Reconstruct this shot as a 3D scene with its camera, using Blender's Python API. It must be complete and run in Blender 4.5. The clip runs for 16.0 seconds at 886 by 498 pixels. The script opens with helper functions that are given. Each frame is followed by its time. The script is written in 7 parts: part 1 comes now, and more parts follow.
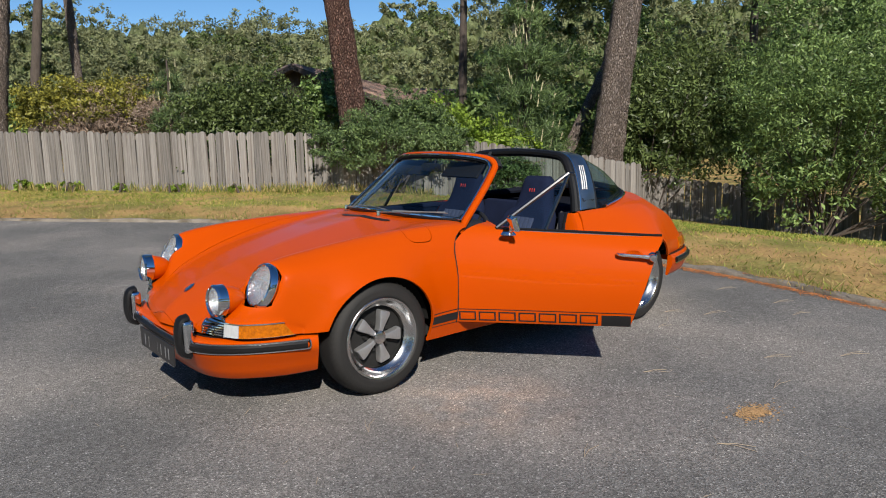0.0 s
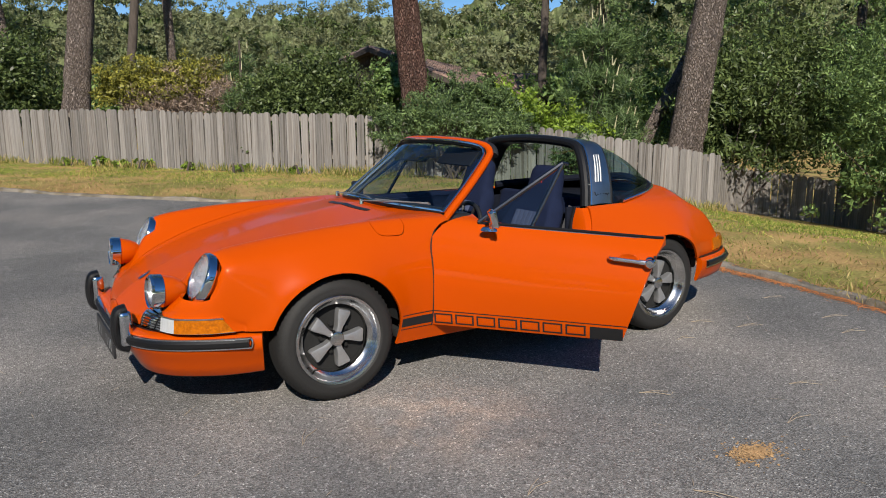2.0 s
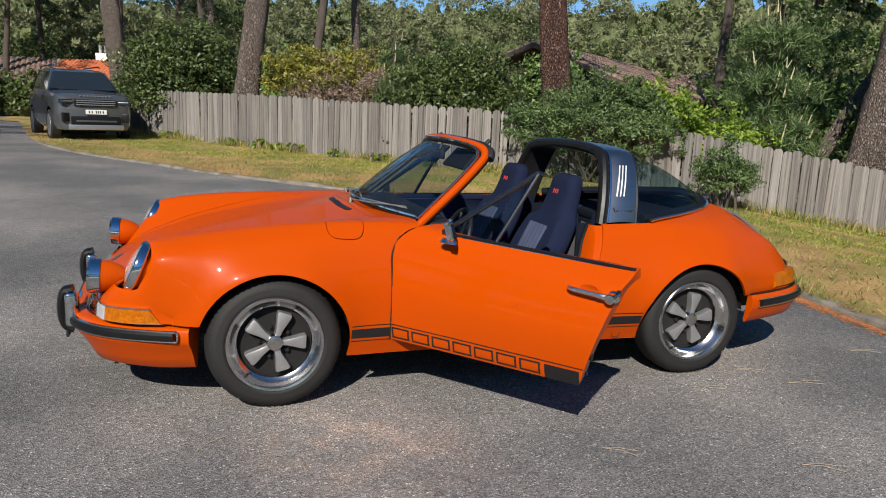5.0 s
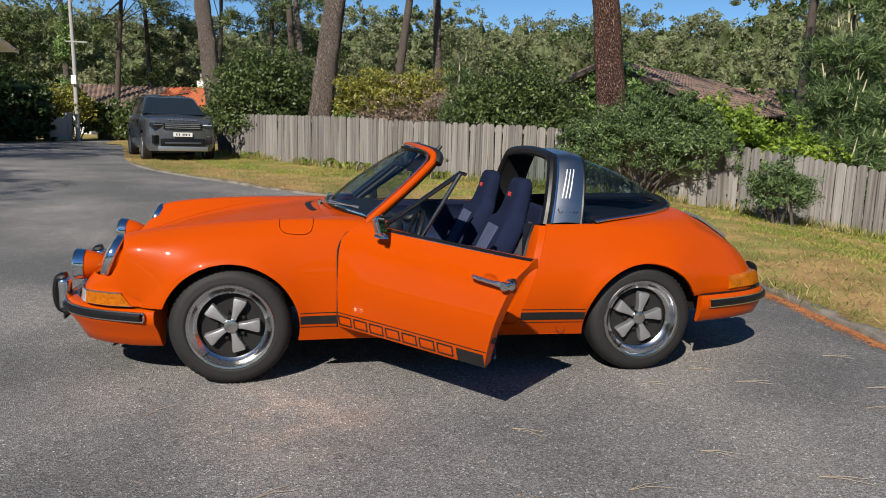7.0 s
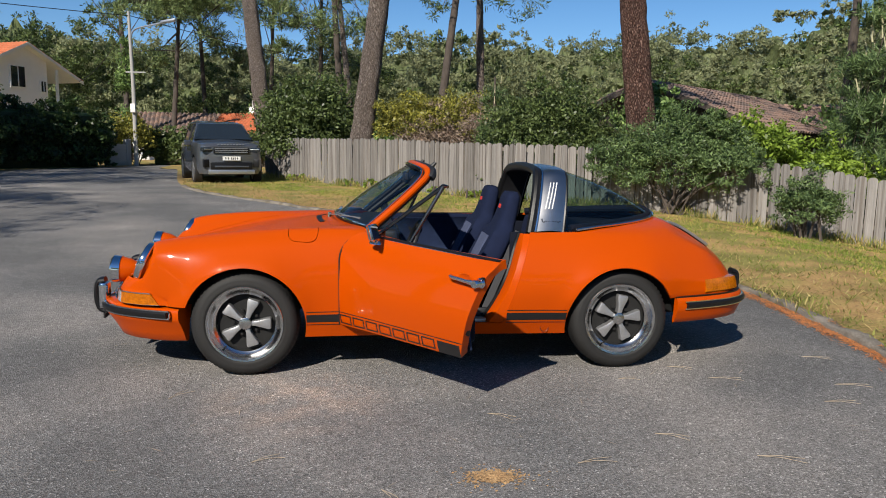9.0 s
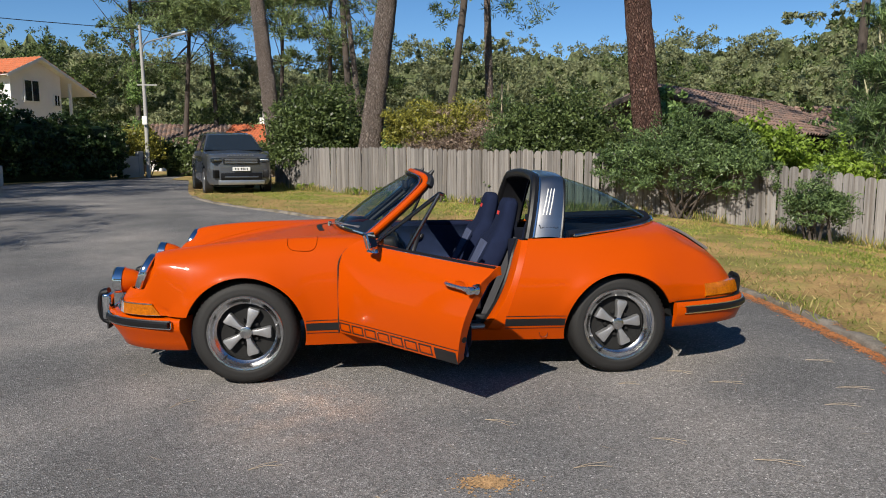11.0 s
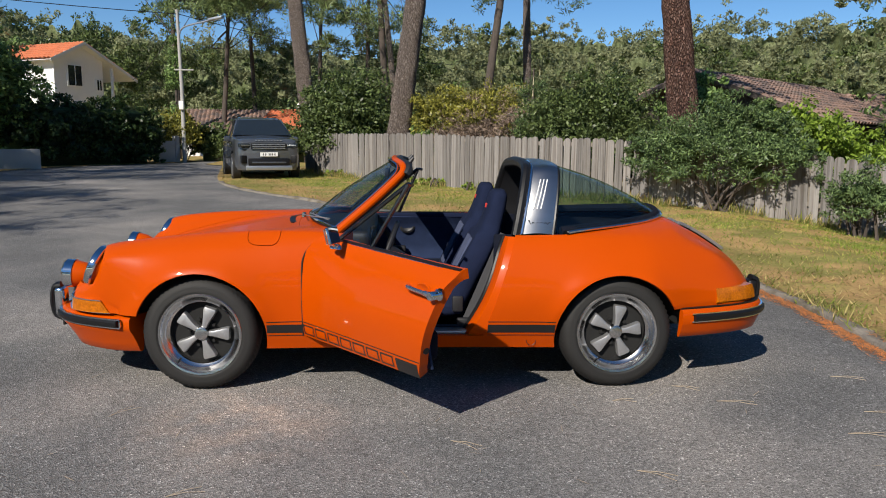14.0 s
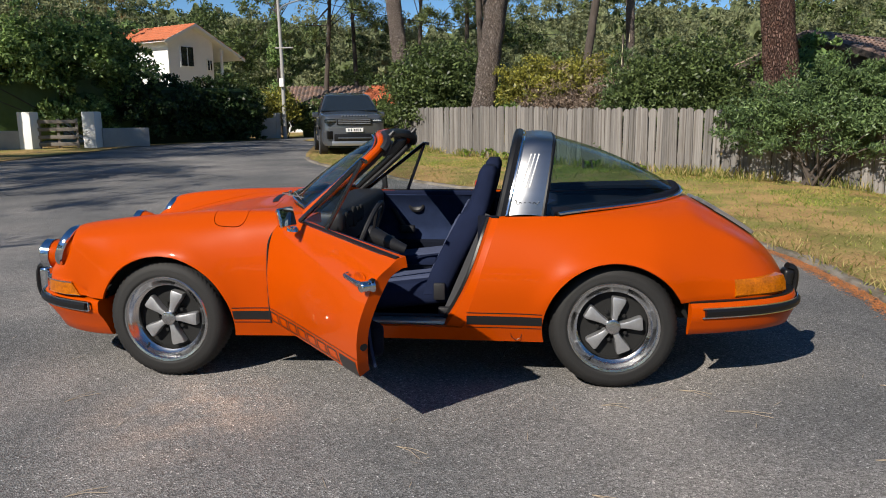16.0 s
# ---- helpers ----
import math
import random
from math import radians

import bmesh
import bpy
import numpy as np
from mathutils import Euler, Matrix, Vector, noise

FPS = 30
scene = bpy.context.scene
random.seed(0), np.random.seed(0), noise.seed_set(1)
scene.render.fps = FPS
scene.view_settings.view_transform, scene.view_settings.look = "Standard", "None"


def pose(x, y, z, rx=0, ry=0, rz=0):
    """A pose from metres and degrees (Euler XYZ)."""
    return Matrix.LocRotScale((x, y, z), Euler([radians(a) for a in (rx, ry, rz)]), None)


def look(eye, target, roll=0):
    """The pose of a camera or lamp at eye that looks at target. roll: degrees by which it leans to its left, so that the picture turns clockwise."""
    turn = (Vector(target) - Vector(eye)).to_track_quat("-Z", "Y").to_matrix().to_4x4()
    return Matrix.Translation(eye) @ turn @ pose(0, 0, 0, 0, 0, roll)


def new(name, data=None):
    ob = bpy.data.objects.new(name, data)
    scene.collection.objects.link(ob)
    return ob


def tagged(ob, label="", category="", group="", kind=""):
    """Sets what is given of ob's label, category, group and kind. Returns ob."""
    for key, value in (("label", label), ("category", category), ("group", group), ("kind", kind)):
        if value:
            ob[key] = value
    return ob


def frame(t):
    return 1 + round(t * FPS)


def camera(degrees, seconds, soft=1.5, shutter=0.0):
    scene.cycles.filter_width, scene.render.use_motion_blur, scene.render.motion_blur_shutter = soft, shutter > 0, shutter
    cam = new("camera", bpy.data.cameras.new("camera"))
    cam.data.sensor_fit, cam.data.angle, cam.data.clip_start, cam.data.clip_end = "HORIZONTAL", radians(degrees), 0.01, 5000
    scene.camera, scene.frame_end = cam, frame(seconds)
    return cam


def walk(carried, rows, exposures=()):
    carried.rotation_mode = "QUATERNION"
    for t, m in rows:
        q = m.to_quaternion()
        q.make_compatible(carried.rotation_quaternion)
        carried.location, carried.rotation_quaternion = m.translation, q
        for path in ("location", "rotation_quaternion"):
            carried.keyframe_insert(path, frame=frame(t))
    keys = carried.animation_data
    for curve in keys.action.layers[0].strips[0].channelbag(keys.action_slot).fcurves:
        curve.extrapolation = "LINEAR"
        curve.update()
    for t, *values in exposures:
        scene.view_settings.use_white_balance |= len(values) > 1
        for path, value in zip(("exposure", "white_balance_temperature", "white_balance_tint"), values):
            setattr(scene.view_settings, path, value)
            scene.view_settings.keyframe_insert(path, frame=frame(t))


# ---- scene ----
cam = camera(61.9, 16.0, soft=1.0)
PATH = [
    (0, (-2.148, -3.969, 1.414), (-0.909, -2.433, 1.095), -1.2),
    (0.5, (-1.999, -3.942, 1.417), (-0.802, -2.375, 1.084), -1.2),
    (1, (-1.832, -3.903, 1.418), (-0.682, -2.303, 1.075), -1.0),
    (1.5, (-1.602, -3.948, 1.41), (-0.5, -2.316, 1.061), -0.6),
    (2, (-1.405, -3.987, 1.391), (-0.364, -2.317, 1.036), -0.2),
    (2.5, (-1.186, -3.95, 1.405), (-0.218, -2.237, 1.045), -0.0),
    (3, (-0.989, -3.965, 1.399), (-0.098, -2.212, 1.036), 0.1),
    (3.5, (-0.75, -4.07, 1.408), (0.057, -2.277, 1.04), 0.2),
    (4, (-0.542, -4.06, 1.389), (0.18, -2.233, 1.015), 0.6),
    (4.2, (-0.489, -4.006, 1.417), (0.214, -2.174, 1.031), 1.3),
    (6.3, (0.151, -4.438, 1.388), (0.577, -2.515, 1.043), 1.7),
    (6.5, (0.235, -4.484, 1.373), (0.642, -2.555, 1.034), 1.7),
    (7, (0.392, -4.606, 1.368), (0.753, -2.666, 1.042), 1.6),
    (7.5, (0.459, -4.761, 1.365), (0.776, -2.81, 1.055), 1.3),
    (8, (0.512, -4.899, 1.366), (0.792, -2.941, 1.072), 1.0),
    (8.5, (0.585, -4.998, 1.362), (0.836, -3.033, 1.08), 0.9),
    (9, (0.662, -5.091, 1.355), (0.889, -3.122, 1.083), 0.8),
    (11.5, (0.756, -5.126, 1.36), (0.948, -3.152, 1.108), -0.1),
    (12, (0.77, -5.072, 1.358), (0.968, -3.098, 1.104), -0.1),
    (12.5, (0.776, -4.954, 1.372), (0.97, -2.98, 1.115), -0.1),
    (13, (0.852, -4.856, 1.364), (1.028, -2.881, 1.1), 0.2),
    (13.5, (1.022, -4.78, 1.362), (1.16, -2.804, 1.09), 0.4),
    (14, (1.142, -4.696, 1.353), (1.225, -2.719, 1.066), 0.4),
    (14.5, (1.281, -4.568, 1.355), (1.297, -2.591, 1.053), 0.2),
    (15, (1.433, -4.5, 1.353), (1.378, -2.526, 1.033), 0.0),
    (15.5, (1.654, -4.426, 1.351), (1.525, -2.459, 1.015), -0.1),
    (16, (1.818, -4.298, 1.339), (1.609, -2.341, 0.984), -0.5),
]
walk(cam, [(t, look(eye, target, roll)) for t, eye, target, roll in PATH])

# ---- world and sun ----
SUN_WAY = Vector((0.68, 1.18, -1.0)).normalized()
world = bpy.data.worlds.new("sky")
scene.world = world
world.use_nodes = True
wn = world.node_tree.nodes
wn.clear()
sky = wn.new("ShaderNodeTexSky")
sky.sky_type = "NISHITA"
sky.sun_disc = False
sky.sun_elevation = radians(36.3)
sky.sun_rotation = radians(210)
sky.air_density, sky.dust_density, sky.ozone_density = 0.85, 0.0, 3.0
sky.altitude = 1000
bg = wn.new("ShaderNodeBackground")
bg.inputs["Strength"].default_value = 0.062
wo = wn.new("ShaderNodeOutputWorld")
hue = wn.new("ShaderNodeHueSaturation")
hue.inputs["Saturation"].default_value, hue.inputs["Value"].default_value = 1.2, 1.42
world.node_tree.links.new(sky.outputs[0], hue.inputs["Color"])
world.node_tree.links.new(hue.outputs[0], bg.inputs[0])
world.node_tree.links.new(bg.outputs[0], wo.inputs[0])
sun_data = bpy.data.lights.new("sun", "SUN")
sun_data.energy, sun_data.angle, sun_data.color = 5.0, radians(0.55), (1.0, 0.93, 0.82)
sun = new("sun", sun_data)
sun.matrix_world = Matrix.Translation((-20, -30, 30)) @ SUN_WAY.to_track_quat("-Z", "Y").to_matrix().to_4x4()
scene.view_settings.exposure = 0.31


# ---- materials ----
def nodes_of(name):
    m = bpy.data.materials.new(name)
    m.use_nodes = True
    t = m.node_tree
    return m, t, t.nodes["Principled BSDF"]


def mat(name, col, rough=0.6, metal=0.0, var=0.15, scale=6.0, fine=90.0, bump=0.1, coat=0.0, rand=0.0, island=0.0,
        second=None, mix=(0.45, 0.6), stretch=(1, 1, 1), translucent=0.0, spec=0.5, spread=0.0):
    """A surface with two scales of variation, an optional second colour in patches, and fine relief."""
    m, t, p = nodes_of(name)
    n, ln = t.nodes, t.links
    tc = n.new("ShaderNodeTexCoord")
    mp = n.new("ShaderNodeMapping")
    mp.inputs["Scale"].default_value = stretch
    ln.new(tc.outputs["Object"], mp.inputs["Vector"])
    vec = mp.outputs["Vector"]
    if rand or spread:
        oi = n.new("ShaderNodeObjectInfo")
        mul = n.new("ShaderNodeMath")
        mul.operation = "MULTIPLY"
        mul.inputs[1].default_value = 57.0
        ln.new(oi.outputs["Random"], mul.inputs[0])
        add = n.new("ShaderNodeVectorMath")
        ln.new(vec, add.inputs[0])
        ln.new(mul.outputs[0], add.inputs[1])
        vec = add.outputs[0]
    big, small = n.new("ShaderNodeTexNoise"), n.new("ShaderNodeTexNoise")
    for q, s, d in ((big, scale, 4.0), (small, fine, 3.0)):
        q.inputs["Scale"].default_value = s
        q.inputs["Detail"].default_value = d
        ln.new(vec, q.inputs["Vector"])

    def calc(op, a, b):
        q = n.new("ShaderNodeMath")
        q.operation = op
        for k, v in enumerate((a, b)):
            if isinstance(v, (int, float)):
                q.inputs[k].default_value = v
            else:
                ln.new(v, q.inputs[k])
        return q.outputs[0]

    fac = calc("ADD", calc("MULTIPLY", calc("SUBTRACT", big.outputs[0], 0.5), 2.6 * var),
               calc("MULTIPLY", calc("SUBTRACT", small.outputs[0], 0.5), 2.6 * var))
    if rand:
        fac = calc("ADD", fac, calc("MULTIPLY", calc("SUBTRACT", oi.outputs["Random"], 0.5), 2 * rand))
    if island:
        g = n.new("ShaderNodeNewGeometry")
        fac = calc("ADD", fac, calc("MULTIPLY", calc("SUBTRACT", g.outputs["Random Per Island"], 0.5), 2 * island))
    val = calc("MAXIMUM", calc("ADD", fac, 1.0), 0.1)
    base = n.new("ShaderNodeRGB")
    base.outputs[0].default_value = (*col, 1)
    colour = base.outputs[0]
    if second:
        third = n.new("ShaderNodeTexNoise")
        third.inputs["Scale"].default_value = scale * 0.6
        third.inputs["Detail"].default_value = 6.0
        ln.new(vec, third.inputs["Vector"])
        rng = n.new("ShaderNodeMapRange")
        rng.inputs["From Min"].default_value, rng.inputs["From Max"].default_value = mix
        src = third.outputs[0]
        if island:
            src = calc("ADD", calc("MULTIPLY", src, 0.55), calc("MULTIPLY", g.outputs["Random Per Island"], 0.45))
        ln.new(src, rng.inputs["Value"])
        mx = n.new("ShaderNodeMix")
        mx.data_type = "RGBA"
        ln.new(rng.outputs[0], mx.inputs["Factor"])
        ln.new(colour, mx.inputs["A"])
        mx.inputs["B"].default_value = (*second, 1)
        colour = mx.outputs["Result"]
    sc = n.new("ShaderNodeVectorMath")
    sc.operation = "SCALE"
    ln.new(colour, sc.inputs[0])
    ln.new(val, sc.inputs["Scale"])
    colour = sc.outputs[0]
    ln.new(colour, p.inputs["Base Color"])
    p.inputs["Roughness"].default_value = rough
    p.inputs["Metallic"].default_value = metal
    p.inputs["Specular IOR Level"].default_value = spec
    if coat:
        p.inputs["Coat Weight"].default_value = coat
        p.inputs["Coat Roughness"].default_value = 0.04
    if bump:
        b = n.new("ShaderNodeBump")
        b.inputs["Strength"].default_value = bump
        b.inputs["Distance"].default_value = 0.01
        ln.new(small.outputs[0], b.inputs["Height"])
        ln.new(b.outputs[0], p.inputs["Normal"])
    if translucent:
        tr = n.new("ShaderNodeBsdfTranslucent")
        ms = n.new("ShaderNodeMixShader")
        ms.inputs[0].default_value = translucent
        ln.new(colour, tr.inputs["Color"])
        out = n["Material Output"]
        ln.new(p.outputs[0], ms.inputs[1])
        ln.new(tr.outputs[0], ms.inputs[2])
        ln.new(ms.outputs[0], out.inputs["Surface"])
    return m


def glass(name, tint=(0.8, 0.86, 0.84), face=0.05, edge=0.7):
    """A thin pane: tinted, with a mirror gloss that grows towards grazing view."""
    m, t, p = nodes_of(name)
    n, ln = t.nodes, t.links
    n.remove(p)
    lw, pw, gain = n.new("ShaderNodeLayerWeight"), n.new("ShaderNodeMath"), n.new("ShaderNodeMath")
    lw.inputs["Blend"].default_value = 0.5
    pw.operation, gain.operation = "POWER", "MULTIPLY_ADD"
    pw.inputs[1].default_value = 5.0
    gain.inputs[1].default_value, gain.inputs[2].default_value = edge - face, face
    a, b, mx = n.new("ShaderNodeBsdfTransparent"), n.new("ShaderNodeBsdfGlossy"), n.new("ShaderNodeMixShader")
    a.inputs["Color"].default_value = (*tint, 1)
    b.inputs["Roughness"].default_value = 0.0
    ln.new(lw.outputs["Facing"], pw.inputs[0])
    ln.new(pw.outputs[0], gain.inputs[0])
    ln.new(gain.outputs[0], mx.inputs[0])
    ln.new(a.outputs[0], mx.inputs[1])
    ln.new(b.outputs[0], mx.inputs[2])
    ln.new(mx.outputs[0], n["Material Output"].inputs["Surface"])
    return m


M = {}
M["paint"] = mat("orange_paint", (0.460, 0.0565, 0.0), 0.34, var=0.012, scale=2, fine=400, bump=0.0, coat=0.26, spec=0.05)
M["black"] = mat("black_rubber", (0.008, 0.008, 0.009), 0.38, var=0.15, bump=0.05, spec=0.3)
M["decal"] = mat("black_decal", (0.010, 0.010, 0.011), 0.35, var=0.05, bump=0.0)
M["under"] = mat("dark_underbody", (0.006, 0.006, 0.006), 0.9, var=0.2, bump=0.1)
M["tyre"] = mat("tyre_rubber", (0.0115, 0.011, 0.0108), 0.72, var=0.25, scale=9, fine=160, bump=0.15)
M["chrome"] = mat("chrome", (0.72, 0.73, 0.75), 0.08, 1.0, var=0.03, bump=0.0)
M["steel"] = mat("brushed_steel", (0.42, 0.415, 0.41), 0.30, 1.0, var=0.06, scale=3, fine=60, bump=0.02, stretch=(1, 1, 14))
M["alloy"] = mat("polished_alloy", (0.58, 0.58, 0.58), 0.2, 1.0, var=0.08, scale=12, fine=70, bump=0.02)
M["spoke"] = mat("satin_alloy_spoke", (0.40, 0.40, 0.41), 0.42, 0.75, var=0.1, scale=14, bump=0.02)
M["blue"] = mat("navy_upholstery", (0.0085, 0.0135, 0.037), 0.9, var=0.25, scale=9, fine=350, bump=0.25, spec=0.15)
M["bluelight"] = mat("grey_blue_corduroy", (0.052, 0.066, 0.125), 0.9, var=0.2, scale=9, fine=300, bump=0.3)
M["carpet"] = mat("dark_carpet", (0.008, 0.010, 0.018), 0.95, var=0.3, scale=12, fine=300, bump=0.4, spec=0.1)
M["vinyl"] = mat("black_vinyl", (0.012, 0.012, 0.014), 0.5, var=0.12, scale=12, fine=240, bump=0.12)
M["red"] = mat("red_thread", (0.42, 0.025, 0.02), 0.8, var=0.1, bump=0.1)
M["amber"] = mat("amber_lens", (0.40, 0.105, 0.001), 0.2, var=0.45, scale=24, fine=90, bump=0.12, coat=0.3, spec=0.3)
M["handle"] = mat("bright_handle_metal", (0.72, 0.72, 0.73), 0.27, 1.0, var=0.05, bump=0)
M["panelcloth"] = mat("blue_grey_panel_cloth", (0.020, 0.032, 0.076), 0.9, var=0.25, scale=14, fine=300, bump=0.25, spec=0.15)
M["bowl"] = mat("silvered_bowl", (0.62, 0.63, 0.65), 0.16, 1.0, var=0.2, scale=25, fine=60, bump=0.8)
M["satin"] = mat("satin_metal", (0.16, 0.16, 0.165), 0.22, 1.0, var=0.1, bump=0.0)
M["wiper"] = mat("silver_painted_wiper", (0.20, 0.205, 0.21), 0.35, 0.3, var=0.05, bump=0)
M["belt"] = mat("grey_webbing", (0.05, 0.05, 0.055), 0.85, var=0.2, fine=300, bump=0.2)
M["clearlens"] = mat("ribbed_lens", (0.62, 0.64, 0.66), 0.12, 0.35, var=0.15, scale=14, fine=160, bump=0.35, coat=1.0, stretch=(0.15, 1, 0.15))
M["glass"] = glass("window_glass", (0.60, 0.68, 0.69), 0.07, 0.85)
M["tint"] = glass("tinted_rear_glass", (0.52, 0.64, 0.62), 0.05, 0.5)
M["lampglass"] = mat("lamp_glass", (0.82, 0.84, 0.86), 0.10, var=0.25, scale=30, fine=140, bump=0.8, stretch=(0.15, 1, 0.15), coat=1.0)
M["lampglass"].node_tree.nodes["Principled BSDF"].inputs["Alpha"].default_value = 0.22
M["vent_glass"] = glass("quarter_glass", (0.66, 0.71, 0.72), 0.05, 0.9)
M["white"] = mat("white_render", (0.78, 0.77, 0.74), 0.85, var=0.06, scale=1.5, fine=40, bump=0.1)
M["plate"] = mat("plate_dark", (0.02, 0.02, 0.022), 0.4, var=0.1)
M["platewhite"] = mat("plate_white", (0.72, 0.72, 0.70), 0.4, var=0.05)
M["asphalt"] = None
M["kerb"] = mat("kerb_concrete", (0.20, 0.175, 0.145), 0.95, var=0.45, scale=6, fine=70, bump=0.9, second=(0.12, 0.10, 0.07), mix=(0.5, 0.62))
M["grass"] = mat("verge_grass", (0.225, 0.205, 0.066), 0.95, var=0.42, scale=1.7, fine=34, bump=1.0, second=(0.37, 0.245, 0.105), mix=(0.42, 0.56), spec=0.1)
M["blade_green"] = mat("green_blades", (0.25, 0.345, 0.05), 0.8, var=0.2, island=0.4, second=(0.43, 0.37, 0.11), mix=(0.48, 0.66), translucent=0.45, scale=0.9, bump=0)
M["blade"] = mat("grass_blades", (0.23, 0.28, 0.045), 0.8, var=0.2, island=0.4, second=(0.42, 0.33, 0.14), mix=(0.42, 0.62), translucent=0.4, scale=0.9, bump=0)
M["needles"] = mat("pine_needle_litter", (0.50, 0.19, 0.060), 0.95, var=0.3, island=0.35, bump=0, scale=3)
M["board"] = mat("weathered_board", (0.222, 0.207, 0.195), 0.95, var=0.40, scale=5, fine=30, bump=0.7, rand=0.26, stretch=(1.1, 1.1, 0.16), second=(0.135, 0.118, 0.104), mix=(0.47, 0.66))
M["rail"] = mat("weathered_rail", (0.22, 0.195, 0.165), 0.95, var=0.2, scale=5, fine=45, bump=0.5, stretch=(0.5, 5, 5))
M["darkbark"] = mat("dark_bark", (0.075, 0.06, 0.05), 0.98, var=0.4, scale=6, fine=30, bump=0.7, stretch=(2, 2, 0.5))


def asphalt():
    """Worn road: dark binder, pale and dark stones, broad worn patches and small pits."""
    m, t, p = nodes_of("asphalt")
    n, ln = t.nodes, t.links
    tc = n.new("ShaderNodeTexCoord")

    def tex(kind, scale, detail=3.0):
        q = n.new(kind)
        q.inputs["Scale"].default_value = scale
        if kind == "ShaderNodeTexNoise":
            q.inputs["Detail"].default_value = detail
        ln.new(tc.outputs["Object"], q.inputs["Vector"])
        return q

    def ramp(src, a, b, lo, hi):
        q = n.new("ShaderNodeMapRange")
        q.inputs["From Min"].default_value, q.inputs["From Max"].default_value = a, b
        q.inputs["To Min"].default_value, q.inputs["To Max"].default_value = lo, hi
        ln.new(src, q.inputs["Value"])
        return q.outputs[0]

    def times(a, b):
        q = n.new("ShaderNodeMath")
        q.operation = "MULTIPLY"
        ln.new(a, q.inputs[0])
        ln.new(b, q.inputs[1])
        return q.outputs[0]

    stones = tex("ShaderNodeTexVoronoi", 135)
    grit = tex("ShaderNodeTexNoise", 260, 2.0)
    mottled = tex("ShaderNodeTexNoise", 16, 5.0)
    worn = tex("ShaderNodeTexNoise", 0.55, 6.0)
    broad = tex("ShaderNodeTexNoise", 0.16, 3.0)
    sep = n.new("ShaderNodeSeparateColor")
    ln.new(stones.outputs["Color"], sep.inputs[0])
    v = times(times(ramp(sep.outputs[0], 0.0, 1.0, 0.54, 1.36), ramp(sep.outputs[1], 0.88, 0.98, 0.95, 1.9)), ramp(grit.outputs[0], 0.3, 0.7, 0.56, 1.44))
    v = times(v, ramp(mottled.outputs[0], 0.3, 0.7, 0.92, 1.08))
    v = times(v, ramp(worn.outputs[0], 0.40, 0.70, 0.84, 1.32))
    v = times(v, ramp(broad.outputs[0], 0.35, 0.65, 0.9, 1.1))
    tone = n.new("ShaderNodeMix")
    tone.data_type = "RGBA"
    ln.new(ramp(worn.outputs[0], 0.45, 0.7, 0.0, 1.0), tone.inputs["Factor"])
    tone.inputs["A"].default_value = (0.166, 0.163, 0.161, 1)
    tone.inputs["B"].default_value = (0.212, 0.196, 0.182, 1)
    spot = n.new("ShaderNodeVectorMath")
    spot.operation = "DISTANCE"
    ln.new(tc.outputs["Object"], spot.inputs[0])
    spot.inputs[1].default_value = (0.33, -1.20, 0.0)
    scuff = tex("ShaderNodeTexNoise", 5.0, 6.0)
    dusty = n.new("ShaderNodeMix")
    dusty.data_type = "RGBA"
    ln.new(times(ramp(spot.outputs["Value"], 0.1, 0.62, 0.75, 0.0), ramp(scuff.outputs[0], 0.40, 0.60, 0.0, 1.0)), dusty.inputs["Factor"])
    ln.new(tone.outputs["Result"], dusty.inputs["A"])
    dusty.inputs["B"].default_value = (0.30, 0.245, 0.205, 1)
    sc = n.new("ShaderNodeVectorMath")
    sc.operation = "SCALE"
    ln.new(dusty.outputs["Result"], sc.inputs[0])
    ln.new(v, sc.inputs["Scale"])
    ln.new(sc.outputs[0], p.inputs["Base Color"])
    p.inputs["Roughness"].default_value = 0.92
    p.inputs["Specular IOR Level"].default_value = 0.2
    b = n.new("ShaderNodeBump")
    b.inputs["Strength"].default_value = 0.7
    b.inputs["Distance"].default_value = 0.006
    ln.new(stones.outputs["Distance"], b.inputs["Height"])
    ln.new(b.outputs[0], p.inputs["Normal"])
    return m


M["asphalt"] = asphalt()


